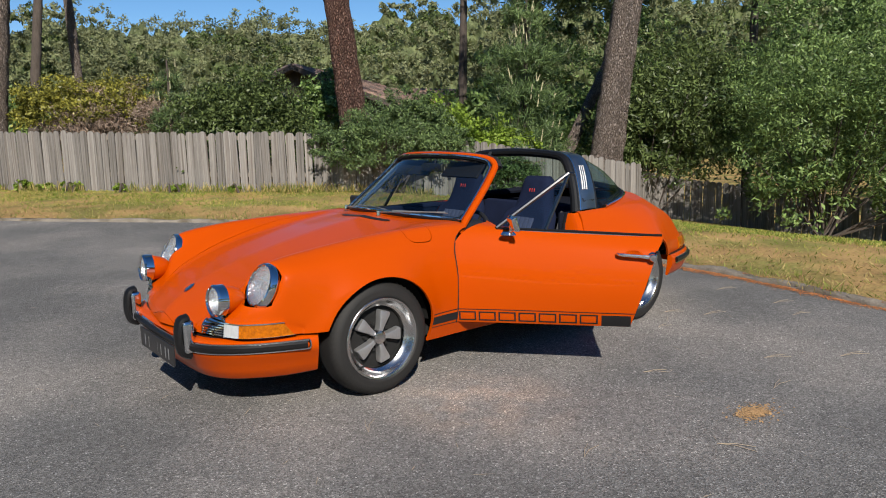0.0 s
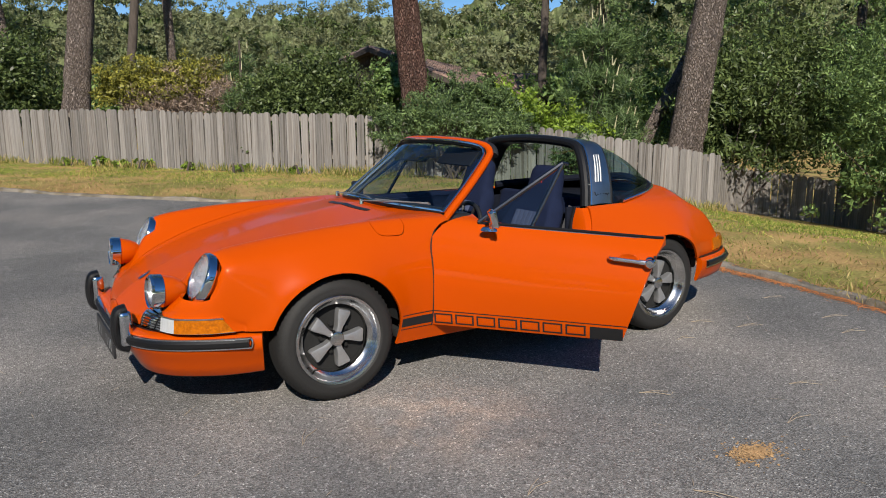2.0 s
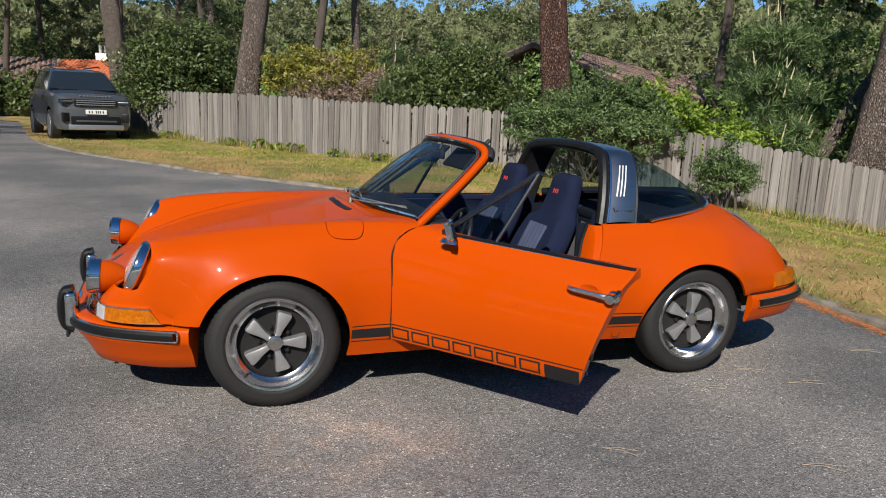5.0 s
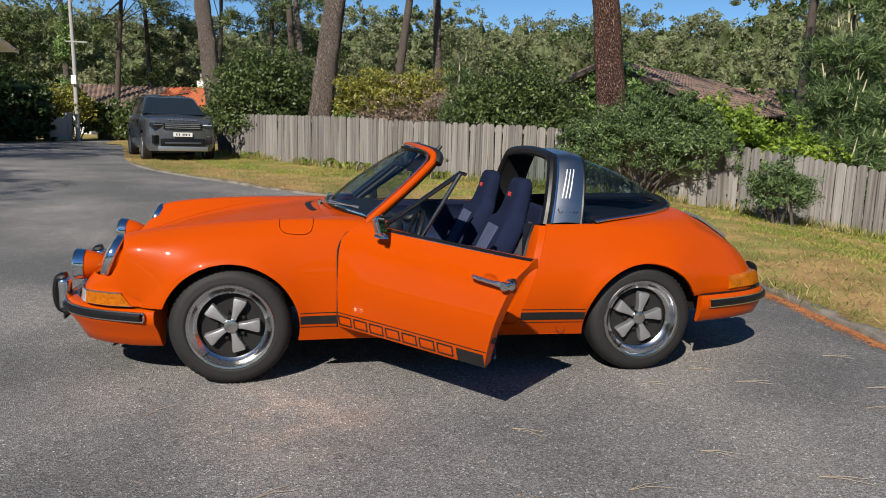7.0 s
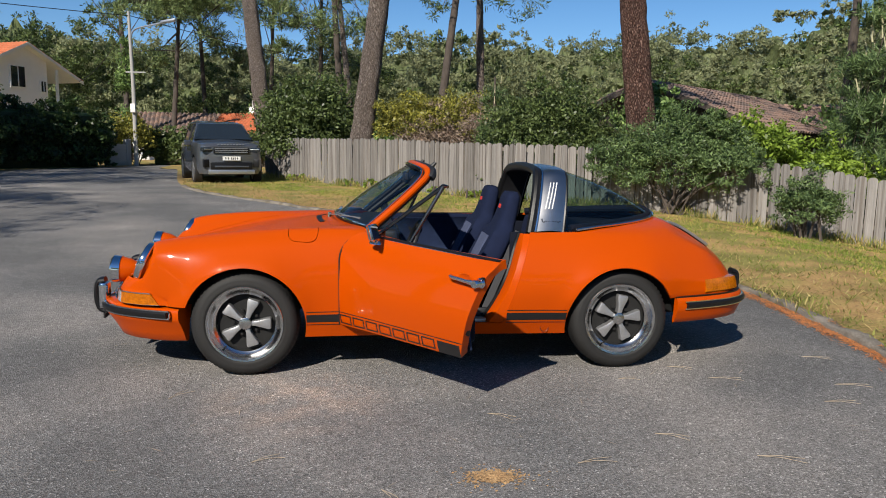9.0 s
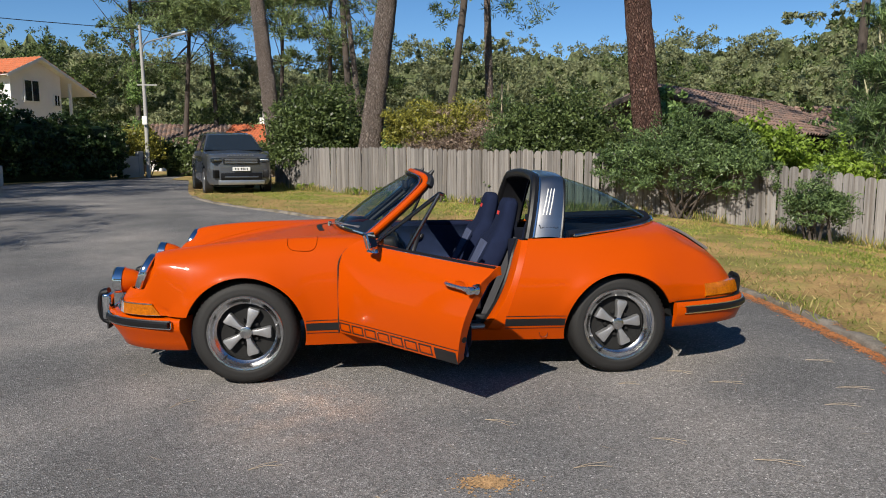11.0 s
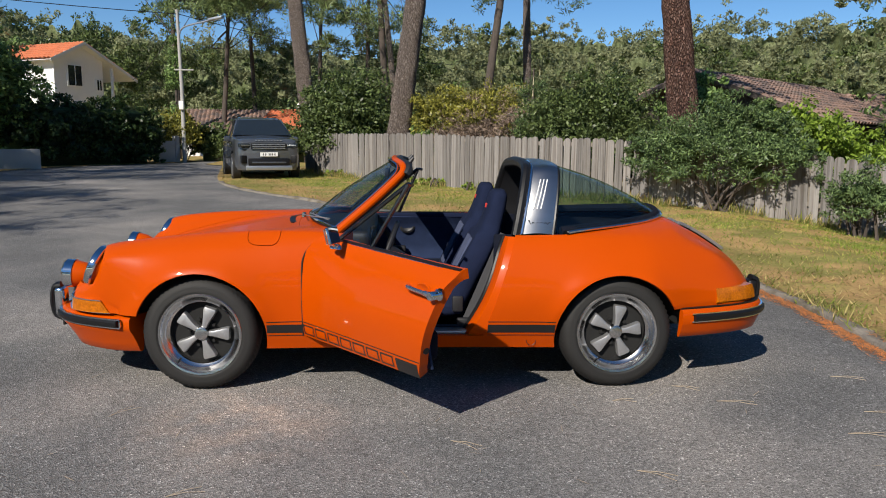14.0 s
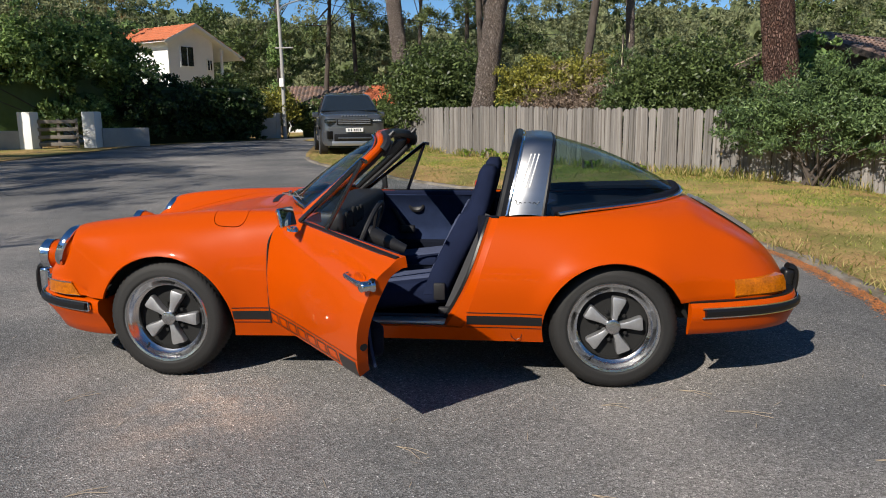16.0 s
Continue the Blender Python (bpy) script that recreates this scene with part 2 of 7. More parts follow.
def barkmat(name, col, crack, grey, scale=7.0):
    """Pine bark in long plates with dark cracks between them."""
    m, t, p = nodes_of(name)
    n, ln = t.nodes, t.links
    tc, mp = n.new("ShaderNodeTexCoord"), n.new("ShaderNodeMapping")
    mp.inputs["Scale"].default_value = (1, 1, 0.30)
    ln.new(tc.outputs["Object"], mp.inputs["Vector"])
    warp = n.new("ShaderNodeTexNoise")
    warp.inputs["Scale"].default_value = 6.0
    ln.new(mp.outputs[0], warp.inputs["Vector"])
    add = n.new("ShaderNodeVectorMath")
    add.operation = "MULTIPLY_ADD"
    ln.new(warp.outputs["Color"], add.inputs[0])
    add.inputs[1].default_value = (0.12, 0.12, 0.12)
    ln.new(mp.outputs[0], add.inputs[2])
    plates = n.new("ShaderNodeTexVoronoi")
    plates.feature = "DISTANCE_TO_EDGE"
    plates.inputs["Scale"].default_value = scale * 1.6
    cells = n.new("ShaderNodeTexVoronoi")
    cells.inputs["Scale"].default_value = scale * 1.6
    grain = n.new("ShaderNodeTexNoise")
    grain.inputs["Scale"].default_value = 45.0
    for q in (plates, cells, grain):
        ln.new(add.outputs[0], q.inputs["Vector"])
    edge = n.new("ShaderNodeMapRange")
    edge.inputs["From Min"].default_value, edge.inputs["From Max"].default_value = 0.0, 0.26
    ln.new(plates.outputs["Distance"], edge.inputs["Value"])
    sep = n.new("ShaderNodeSeparateColor")
    ln.new(cells.outputs["Color"], sep.inputs[0])
    a, b = n.new("ShaderNodeMix"), n.new("ShaderNodeMix")
    a.data_type = b.data_type = "RGBA"
    ln.new(sep.outputs[1], a.inputs["Factor"])
    a.inputs["A"].default_value, a.inputs["B"].default_value = (*col, 1), (*grey, 1)
    ln.new(edge.outputs[0], b.inputs["Factor"])
    b.inputs["A"].default_value = (*crack, 1)
    ln.new(a.outputs["Result"], b.inputs["B"])
    tone = n.new("ShaderNodeMapRange")
    tone.inputs["From Min"].default_value, tone.inputs["From Max"].default_value = 0.3, 0.7
    tone.inputs["To Min"].default_value, tone.inputs["To Max"].default_value = 0.6, 1.4
    ln.new(grain.outputs[0], tone.inputs["Value"])
    sc = n.new("ShaderNodeVectorMath")
    sc.operation = "SCALE"
    ln.new(b.outputs["Result"], sc.inputs[0])
    ln.new(tone.outputs[0], sc.inputs["Scale"])
    ln.new(sc.outputs[0], p.inputs["Base Color"])
    p.inputs["Roughness"].default_value = 0.97
    p.inputs["Specular IOR Level"].default_value = 0.15
    bp = n.new("ShaderNodeBump")
    bp.inputs["Strength"].default_value, bp.inputs["Distance"].default_value = 1.0, 0.05
    ln.new(edge.outputs[0], bp.inputs["Height"])
    ln.new(bp.outputs[0], p.inputs["Normal"])
    return m


M["bark"] = barkmat("grey_pine_bark", (0.255, 0.204, 0.174), (0.135, 0.106, 0.090), (0.330, 0.280, 0.248), 24.0)
M["redbark"] = barkmat("red_pine_bark", (0.180, 0.096, 0.074), (0.078, 0.042, 0.034), (0.235, 0.150, 0.122), 27.0)


def leafmat(name, col, second, translucent=0.32, island=0.45, rough=0.42):
    return mat(name, col, rough, var=0.18, scale=0.8, fine=5, bump=0, island=island, second=second, mix=(0.35, 0.7), translucent=translucent, spec=0.35)


M["leaf_dark"] = leafmat("dark_laurel_leaves", (0.072, 0.105, 0.034), (0.130, 0.172, 0.056))
M["leaf_mid"] = leafmat("green_leaves", (0.115, 0.190, 0.057), (0.218, 0.310, 0.098))
M["leaf_grey"] = leafmat("grey_green_leaves", (0.085, 0.138, 0.052), (0.165, 0.235, 0.088))
M["leaf_yellow"] = leafmat("yellow_green_leaves", (0.192, 0.192, 0.036), (0.312, 0.288, 0.054))
M["leaf_bright"] = leafmat("bright_spring_leaves", (0.165, 0.253, 0.033), (0.264, 0.363, 0.055), 0.4)
M["twig"] = leafmat("brown_twigs", (0.198, 0.143, 0.110), (0.308, 0.231, 0.176), 0.05)
M["pine"] = leafmat("pine_needles", (0.106, 0.150, 0.056), (0.188, 0.237, 0.088), 0.25)
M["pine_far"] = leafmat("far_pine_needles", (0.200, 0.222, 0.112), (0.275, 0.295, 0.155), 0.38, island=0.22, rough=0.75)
M["acacia"] = leafmat("acacia_leaves", (0.098, 0.165, 0.052), (0.200, 0.285, 0.092))
# Leaf colour set well below the other laurels to carry the hedge's deep shade.
M["hedge"] = leafmat("shade_darkened_hedge_leaves", (0.032, 0.055, 0.018), (0.06, 0.10, 0.03))
M["treeline"] = mat("far_wood_canopy", (0.150, 0.172, 0.082), 0.9, var=0.55, scale=0.7, fine=4.5, bump=1.0, second=(0.085, 0.105, 0.045), mix=(0.40, 0.60), spec=0.1)
M["candle"] = mat("pine_candle", (0.52, 0.48, 0.30), 0.8, var=0.15, bump=0.1)
M["tile"] = mat("clay_roof_tile", (0.27, 0.175, 0.135), 0.9, var=0.35, scale=3, fine=30, bump=0.3, rand=0.2, second=(0.13, 0.10, 0.09), mix=(0.45, 0.6))
M["tilered"] = mat("orange_roof_tile", (0.55, 0.17, 0.075), 0.9, var=0.2, scale=2, fine=30, bump=0.3)
M["suv"] = mat("grey_metallic_paint", (0.088, 0.095, 0.108), 0.32, 0.4, var=0.03, scale=3, fine=300, bump=0, coat=1.0)
M["silver"] = mat("silver_trim", (0.42, 0.43, 0.44), 0.35, 0.8, var=0.05, bump=0)
M["concrete"] = mat("concrete_pole", (0.36, 0.35, 0.33), 0.9, var=0.12, scale=2, fine=50, bump=0.2)
M["greywood"] = mat("grey_gate_wood", (0.24, 0.21, 0.18), 0.95, var=0.2, scale=4, fine=40, bump=0.3)
M["darkglass"] = mat("dark_window", (0.016, 0.022, 0.028), 0.05, var=0.1, bump=0, spec=0.8)


# ---- mesh helpers ----
def mesh_of(name, verts, faces, material, smooth=True):
    me = bpy.data.meshes.new(name)
    me.from_pydata([tuple(v) for v in verts], [], [tuple(f) for f in faces])
    if smooth:
        me.polygons.foreach_set("use_smooth", [True] * len(me.polygons))
    me.materials.append(material)
    me.update()
    return me


def part(name, geo, material, parent=None, label="", smooth=True, sharp=35):
    """Links one mesh, given as (verts, faces) or a bmesh, under a thing or a part."""
    if isinstance(geo, bmesh.types.BMesh):
        me = bpy.data.meshes.new(name)
        geo.to_mesh(me)
        geo.free()
        me.materials.append(material)
        if smooth:
            me.polygons.foreach_set("use_smooth", [True] * len(me.polygons))
    else:
        me = mesh_of(name, geo[0], geo[1], material, smooth)
    if smooth and sharp:
        me.set_sharp_from_angle(angle=radians(sharp))
    ob = new(name, me)
    ob.parent = parent
    if label:
        ob["label"] = label
    return ob


def thing(name, label, category, group="", kind="", at=None):
    ob = new(name)
    if at is not None:
        ob.matrix_basis = at
    return tagged(ob, label, category, group, kind)


def join(*geos):
    vs, fs = [], []
    for v, f in geos:
        k = len(vs)
        vs += [tuple(p) for p in v]
        fs += [tuple(i + k for i in q) for q in f]
    return vs, fs


def moved(geo, m):
    return [tuple(m @ Vector(p)) for p in geo[0]], geo[1]


def mirrored(geo):
    return [(p[0], -p[1], p[2]) for p in geo[0]], [tuple(reversed(f)) for f in geo[1]]


def box(c, s, bevel=0.0, seg=2, m=None):
    bm = bmesh.new()
    bmesh.ops.create_cube(bm, size=1.0)
    bmesh.ops.scale(bm, vec=s, verts=bm.verts)
    if bevel:
        bmesh.ops.bevel(bm, geom=bm.edges[:], offset=bevel, segments=seg, affect="EDGES", profile=0.6)
    if m is not None:
        bmesh.ops.transform(bm, matrix=m, verts=bm.verts)
    bmesh.ops.translate(bm, vec=c, verts=bm.verts)
    bm.verts.index_update()
    out = [tuple(v.co) for v in bm.verts], [tuple(v.index for v in f.verts) for f in bm.faces]
    bm.free()
    return out


def tube(pts, r, n=8, closed=False, cap=True):
    """A round bar along points; r is one radius or one for each point."""
    pts = [Vector(p) for p in pts]
    k = len(pts)
    rs = [float(r)] * k if isinstance(r, (int, float)) else [float(q) for q in r]
    vs, fs = [], []
    side = None
    for i, p in enumerate(pts):
        a = pts[(i - 1) % k] if closed or i else p
        b = pts[(i + 1) % k] if closed or i < k - 1 else p
        d = (b - a).normalized()
        if side is None:
            side = d.orthogonal().normalized()
        side = (side - d * side.dot(d)).normalized()
        up = d.cross(side)
        for j in range(n):
            w = 2 * math.pi * j / n
            vs.append(p + rs[i] * (math.cos(w) * side + math.sin(w) * up))
    for i in range(k if closed else k - 1):
        for j in range(n):
            a, b = i * n, ((i + 1) % k) * n
            fs.append((a + j, a + (j + 1) % n, b + (j + 1) % n, b + j))
    if cap and not closed:
        fs.append(tuple(range(n - 1, -1, -1)))
        fs.append(tuple((k - 1) * n + j for j in range(n)))
    return vs, fs


def lathe(profile, n=40, axis="y", closed=False):
    """Turns (radius, height) pairs about an axis."""
    vs, fs = [], []
    k = len(profile)
    for j in range(n):
        w = 2 * math.pi * j / n
        c, s = math.cos(w), math.sin(w)
        for r, h in profile:
            vs.append((r * c, h, r * s) if axis == "y" else (h, r * c, r * s) if axis == "x" else (r * c, r * s, h))
    for j in range(n):
        a, b = j * k, ((j + 1) % n) * k
        for i in range(k if closed else k - 1):
            q = (i + 1) % k
            fs.append((a + i, a + q, b + q, b + i))
    return vs, fs


def grid(fn, us, ws, closed=False):
    vs = [fn(u, w) for u in us for w in ws]
    k, fs = len(ws), []
    for i in range(len(us) - 1):
        for j in range(k - 1):
            fs.append((i * k + j, i * k + j + 1, (i + 1) * k + j + 1, (i + 1) * k + j))
    return vs, fs


def sweep(profile, frames, closed=True, cap=True):
    """Carries a profile of (a, b) along frames of (point, a axis, b axis)."""
    k, vs, fs = len(profile), [], []
    for p, ax, bx in frames:
        for a, b in profile:
            vs.append(tuple(Vector(p) + a * Vector(ax) + b * Vector(bx)))
    for i in range(len(frames) - 1):
        for j in range(k if closed else k - 1):
            q = (j + 1) % k
            fs.append((i * k + j, i * k + q, (i + 1) * k + q, (i + 1) * k + j))
    if cap and closed:
        fs.append(tuple(range(k - 1, -1, -1)))
        fs.append(tuple((len(frames) - 1) * k + j for j in range(k)))
    return vs, fs


def pchip(xk, yk, x):
    """Monotone cubic through keys."""
    xk, yk, x = np.array(xk, float), np.array(yk, float), np.array(x, float)
    h, d = np.diff(xk), np.diff(yk) / np.diff(xk)
    m = np.zeros(len(xk))
    m[0], m[-1] = d[0], d[-1]
    for i in range(1, len(xk) - 1):
        if d[i - 1] * d[i] > 0:
            w1, w2 = 2 * h[i] + h[i - 1], h[i] + 2 * h[i - 1]
            m[i] = (w1 + w2) / (w1 / d[i - 1] + w2 / d[i])
    i = np.clip(np.searchsorted(xk, x) - 1, 0, len(h) - 1)
    t = np.clip((x - xk[i]) / h[i], 0, 1)
    return ((1 + 2 * t) * (1 - t) ** 2 * yk[i] + t * (1 - t) ** 2 * h[i] * m[i]
            + t * t * (3 - 2 * t) * yk[i + 1] + t * t * (t - 1) * h[i] * m[i + 1])


def spline(pts, n=8, closed=False):
    """A smooth curve through points."""
    pts = [Vector(p) for p in pts]
    k, out = len(pts), []
    for i in range(k if closed else k - 1):
        if closed:
            a, b, c, d = pts[i - 1], pts[i], pts[(i + 1) % k], pts[(i + 2) % k]
        else:
            b, c = pts[i], pts[i + 1]
            a = pts[i - 1] if i else b + (b - c)
            d = pts[i + 2] if i + 2 < k else c + (c - b)
        for j in range(n):
            t = j / n
            out.append(0.5 * (2 * b + (c - a) * t + (2 * a - 5 * b + 4 * c - d) * t * t + (3 * b - a - 3 * c + d) * t ** 3))
    return out if closed else out + [pts[-1]]


def clip(geo, f):
    """Keeps what lies where f(x, y, z) > 0 and cuts the faces that straddle it."""
    vs, fs = [tuple(v) for v in geo[0]], geo[1]
    val = [f(*v) for v in vs]
    new_v, index, cut, out = [], {}, {}, []

    def keep(i):
        if i not in index:
            index[i] = len(new_v)
            new_v.append(vs[i])
        return index[i]

    def edge(i, j):
        key = (i, j) if i < j else (j, i)
        if key not in cut:
            a, b = (vs[i], vs[j]) if val[i] > 0 else (vs[j], vs[i])
            lo, hi = 0.0, 1.0
            for _ in range(12):
                mid = (lo + hi) / 2
                if f(*[p + (q - p) * mid for p, q in zip(a, b)]) > 0:
                    lo = mid
                else:
                    hi = mid
            cut[key] = len(new_v)
            new_v.append(tuple(p + (q - p) * lo for p, q in zip(a, b)))
        return cut[key]

    for q in fs:
        ins = [val[i] > 0 for i in q]
        if all(ins):
            out.append(tuple(keep(i) for i in q))
        elif any(ins):
            poly = []
            for a, b in zip(q, q[1:] + q[:1]):
                if val[a] > 0:
                    poly.append(keep(a))
                if (val[a] > 0) != (val[b] > 0):
                    poly.append(edge(a, b))
            if len(poly) > 2:
                out.append(tuple(poly))
    return new_v, out


def solid(geo, depth, inward=None):
    """Gives a sheet thickness against its normals, with a rim."""
    bm = bmesh.new()
    vs = [bm.verts.new(v) for v in geo[0]]
    for q in geo[1]:
        if len(set(q)) > 2:
            try:
                bm.faces.new([vs[i] for i in q])
            except ValueError:
                pass
    bmesh.ops.remove_doubles(bm, verts=bm.verts, dist=0.0004)
    bm.normal_update()
    n0 = {v: (v.co.copy(), v.normal.copy()) for v in bm.verts}
    edges = [e for e in bm.edges if len(e.link_faces) == 1]
    faces = bm.faces[:]
    back = {v: bm.verts.new(n0[v][0] - depth * n0[v][1]) for v in list(n0)}
    for q in faces:
        bm.faces.new([back[v] for v in reversed(q.verts)])
    for e in edges:
        lp = e.link_faces[0]
        a, b = e.verts
        order = [v for v in lp.verts]
        if order[(order.index(a) + 1) % len(order)] != b:
            a, b = b, a
        try:
            bm.faces.new([b, a, back[a], back[b]])
        except ValueError:
            pass
    bm.normal_update()
    return bm


# ---- ground, road and verge ----
def height(x, y):
    """The lie of the land: level where the car stands, rising along the road, falling beyond the verge."""
    a = max(0.0, y - 3.5)
    a = 0.029 * a if y < 10 else 0.1885 + 0.006 * (y - 10) if y < 17 else 0.2305 + 0.004 * min(y - 17, 60)
    b = min(max(x - 6.3, 0.0), 20.0)
    return a - 0.155 * b * b / (b + 0.9)


EDGE = spline([(3.0, -40, 0), (3.2, -14, 0), (3.45, -5, 0), (3.84, -2.2, 0), (4.23, -0.6, 0), (4.45, 1.2, 0), (4.38, 2.9, 0), (3.85, 4.5, 0),
               (2.95, 6.0, 0), (2.2, 6.85, 0), (0.98, 7.95, 0), (-0.2, 9.1, 0), (-1.15, 10.3, 0), (-3.05, 13.2, 0), (-4.4, 16.7, 0),
               (-5.7, 22, 0), (-7.0, 27.5, 0), (-8.3, 31, 0), (-9.6, 60, 0)], 4)
FAR_EDGE = spline([(-10.4, 60, 0), (-9.7, 33, 0), (-9.9, 30.3, 0), (-11.1, 28.2, 0), (-12.3, 25.6, 0), (-12.9, 23.0, 0), (-12.6, 20, 0), (-12.2, 15, 0), (-11.8, 9, 0), (-12, 3, 0), (-13, -10, 0), (-15, -40, 0)], 4)
OUTLINE = np.array([(p.x, p.y) for p in EDGE + FAR_EDGE])


def road_depth(x, y):
    """Metres inside the road's outline (minus: outside)."""
    a, b = OUTLINE, np.roll(OUTLINE, -1, 0)
    d, p = b - a, np.array((x, y)) - a
    t = np.clip((p * d).sum(1) / (d * d).sum(1), 0, 1)
    near = np.sqrt(((p - t[:, None] * d) ** 2).sum(1).min())
    with np.errstate(divide="ignore", invalid="ignore"):
        hits = ((a[:, 1] > y) != (b[:, 1] > y)) & (x < a[:, 0] + (y - a[:, 1]) * d[:, 0] / d[:, 1])
    return near if hits.sum() % 2 else -near


def spaced(lo, hi, step, far):
    mid = list(np.arange(lo, hi + 0.01, step))
    grow, a, b = step, lo, hi
    left, right = [], []
    while a > -far or b < far:
        grow *= 1.45
        a, b = max(a - grow, -far), min(b + grow, far)
        left.append(a), right.append(b)
        if a <= -far and b >= far:
            break
    return sorted(set(left + mid + right))


land = grid(lambda x, y: (x, y, height(x, y)), spaced(-13, 18, 0.5, 420), spaced(-8, 24, 0.5, 420))
land = land[0], [tuple(reversed(q)) for q in land[1]]
road = clip(land, lambda x, y, z: road_depth(x, y) + 0.35)
tagged(part("road", road, M["asphalt"]), "worn grey asphalt road with pale worn patches", "road", kind="structure")
verge = clip(([(x, y, z + 0.006 + 0.019 * min(1.0, max(0.0, -road_depth(x, y) / 0.6))) if -9 < x < 15 and -7 < y < 22 else (x, y, z + 0.025) for x, y, z in land[0]], land[1]), lambda x, y, z: -road_depth(x, y))
tagged(part("ground", verge, M["grass"]), "short dry verge grass with bare straw patches", "ground", kind="structure")

kerb_line = []
for p, b in zip(EDGE, EDGE[1:]):
    if -4.5 < p.y < 15.5:
        kerb_line += [p.lerp(b, k / 8) for k in range(8)]
frames_k = []
for i, p in enumerate(kerb_line):
    d = (kerb_line[min(i + 1, len(kerb_line) - 1)] - kerb_line[max(i - 1, 0)]).normalized()
    frames_k.append(((p.x, p.y, height(p.x, p.y)), (-d.y, d.x, 0), (0, 0, 1)))
kerb_geo = sweep([(-0.07, -0.1), (-0.07, 0.024), (-0.055, 0.034), (-0.01, 0.038), (0.035, 0.036), (0.05, 0.022), (0.06, -0.1)], frames_k)
kerb_v = []
for p in kerb_geo[0]:
    k = noise.noise(Vector(p) * 2.3)
    kerb_v.append((p[0] + 0.030 * noise.noise(Vector(p) * 5 + Vector((7, 0, 0))), p[1] + 0.02 * noise.noise(Vector(p) * 6), p[2] + 0.022 * k + 0.012 * noise.noise(Vector(p) * 11)))
tagged(part("kerb", (kerb_v, kerb_geo[1]), M["kerb"], sharp=60),
       "low crumbling concrete kerb along the road edge", "kerb", kind="structure")


# ---- leaves ----
def card_mesh(name, pos, along, across, material):
    """One mesh of many small diamond leaves."""
    k = len(pos)
    v = np.empty((k, 4, 3))
    v[:, 0], v[:, 1], v[:, 2], v[:, 3] = pos - along, pos + across, pos + along, pos - across
    me = bpy.data.meshes.new(name)
    me.vertices.add(4 * k)
    me.vertices.foreach_set("co", v.ravel())
    me.loops.add(4 * k)
    me.loops.foreach_set("vertex_index", np.arange(4 * k))
    me.polygons.add(k)
    me.polygons.foreach_set("loop_start", np.arange(0, 4 * k, 4))
    me.update(calc_edges=True)
    me.materials.append(material)
    return me


def unit(a):
    return a / np.maximum(np.linalg.norm(a, axis=1, keepdims=True), 1e-9)


def foliage(blobs, clumps, per, size, seed, aspect=0.45, clump=0.3, radial=False, fill=0.55):
    """Leaf places for a crown: clumps scattered through ellipsoids, leaves scattered through the clumps."""
    r = np.random.RandomState(seed)
    b = np.array(blobs, float)
    w = b[:, 3] * b[:, 4] + b[:, 4] * b[:, 5] + b[:, 3] * b[:, 5]
    pick = r.choice(len(b), clumps, p=w / w.sum())
    way = unit(r.normal(size=(clumps, 3)))
    way[:, 2] = np.where(way[:, 2] < -0.35, -way[:, 2] * 0.6, way[:, 2])
    deep = fill + (1 - fill) * r.rand(clumps, 1) ** 0.6
    deep *= 1 + 0.18 * r.normal(size=(clumps, 1)) * (deep > 0.8)
    centre = b[pick, :3] + way * b[pick, 3:] * deep
    rad = clump * b[pick, 3:].mean(1) * (0.6 + 0.8 * r.rand(clumps))
    way2 = unit(r.normal(size=(clumps * per, 3)))
    which = np.repeat(np.arange(clumps), per)
    pos = centre[which] + way2 * (rad[which] * r.rand(clumps * per) ** 0.45)[:, None] * np.array((1, 1, 0.75))
    if radial:
        along = unit(way2 + 0.5 * r.normal(size=way2.shape) + (0, 0, 0.25))
    else:
        along = unit(r.normal(size=way2.shape) + 0.7 * way2)
    face = unit(0.9 * way2 + 0.5 * way[which] + (0, 0, 0.5) + 0.6 * r.normal(size=way2.shape))
    across = unit(np.cross(face, along))
    s = size * (0.55 + 0.9 * r.rand(clumps * per, 1))
    return pos, along * s * 0.5, across * s * 0.5 * aspect, centre


def trunk(points, radii, seed, n=22, rough=0.07):
    """A tapered, knobbly stem through points."""
    pts = spline(points, 20)
    rs = list(np.interp(np.linspace(0, 1, len(pts)), np.linspace(0, 1, len(radii)), radii))
    v, f = tube(pts, rs, n)
    out = []
    for i, p in enumerate(v):
        c = pts[i // n] if i // n < len(pts) else pts[-1]
        k = 1 + rough * 2 * noise.noise(Vector(p) * 3.1 + Vector((seed, 0, 0))) + rough * noise.noise(Vector(p) * 9.0)
        out.append(tuple(c + (Vector(p) - c) * k))
    return out, f


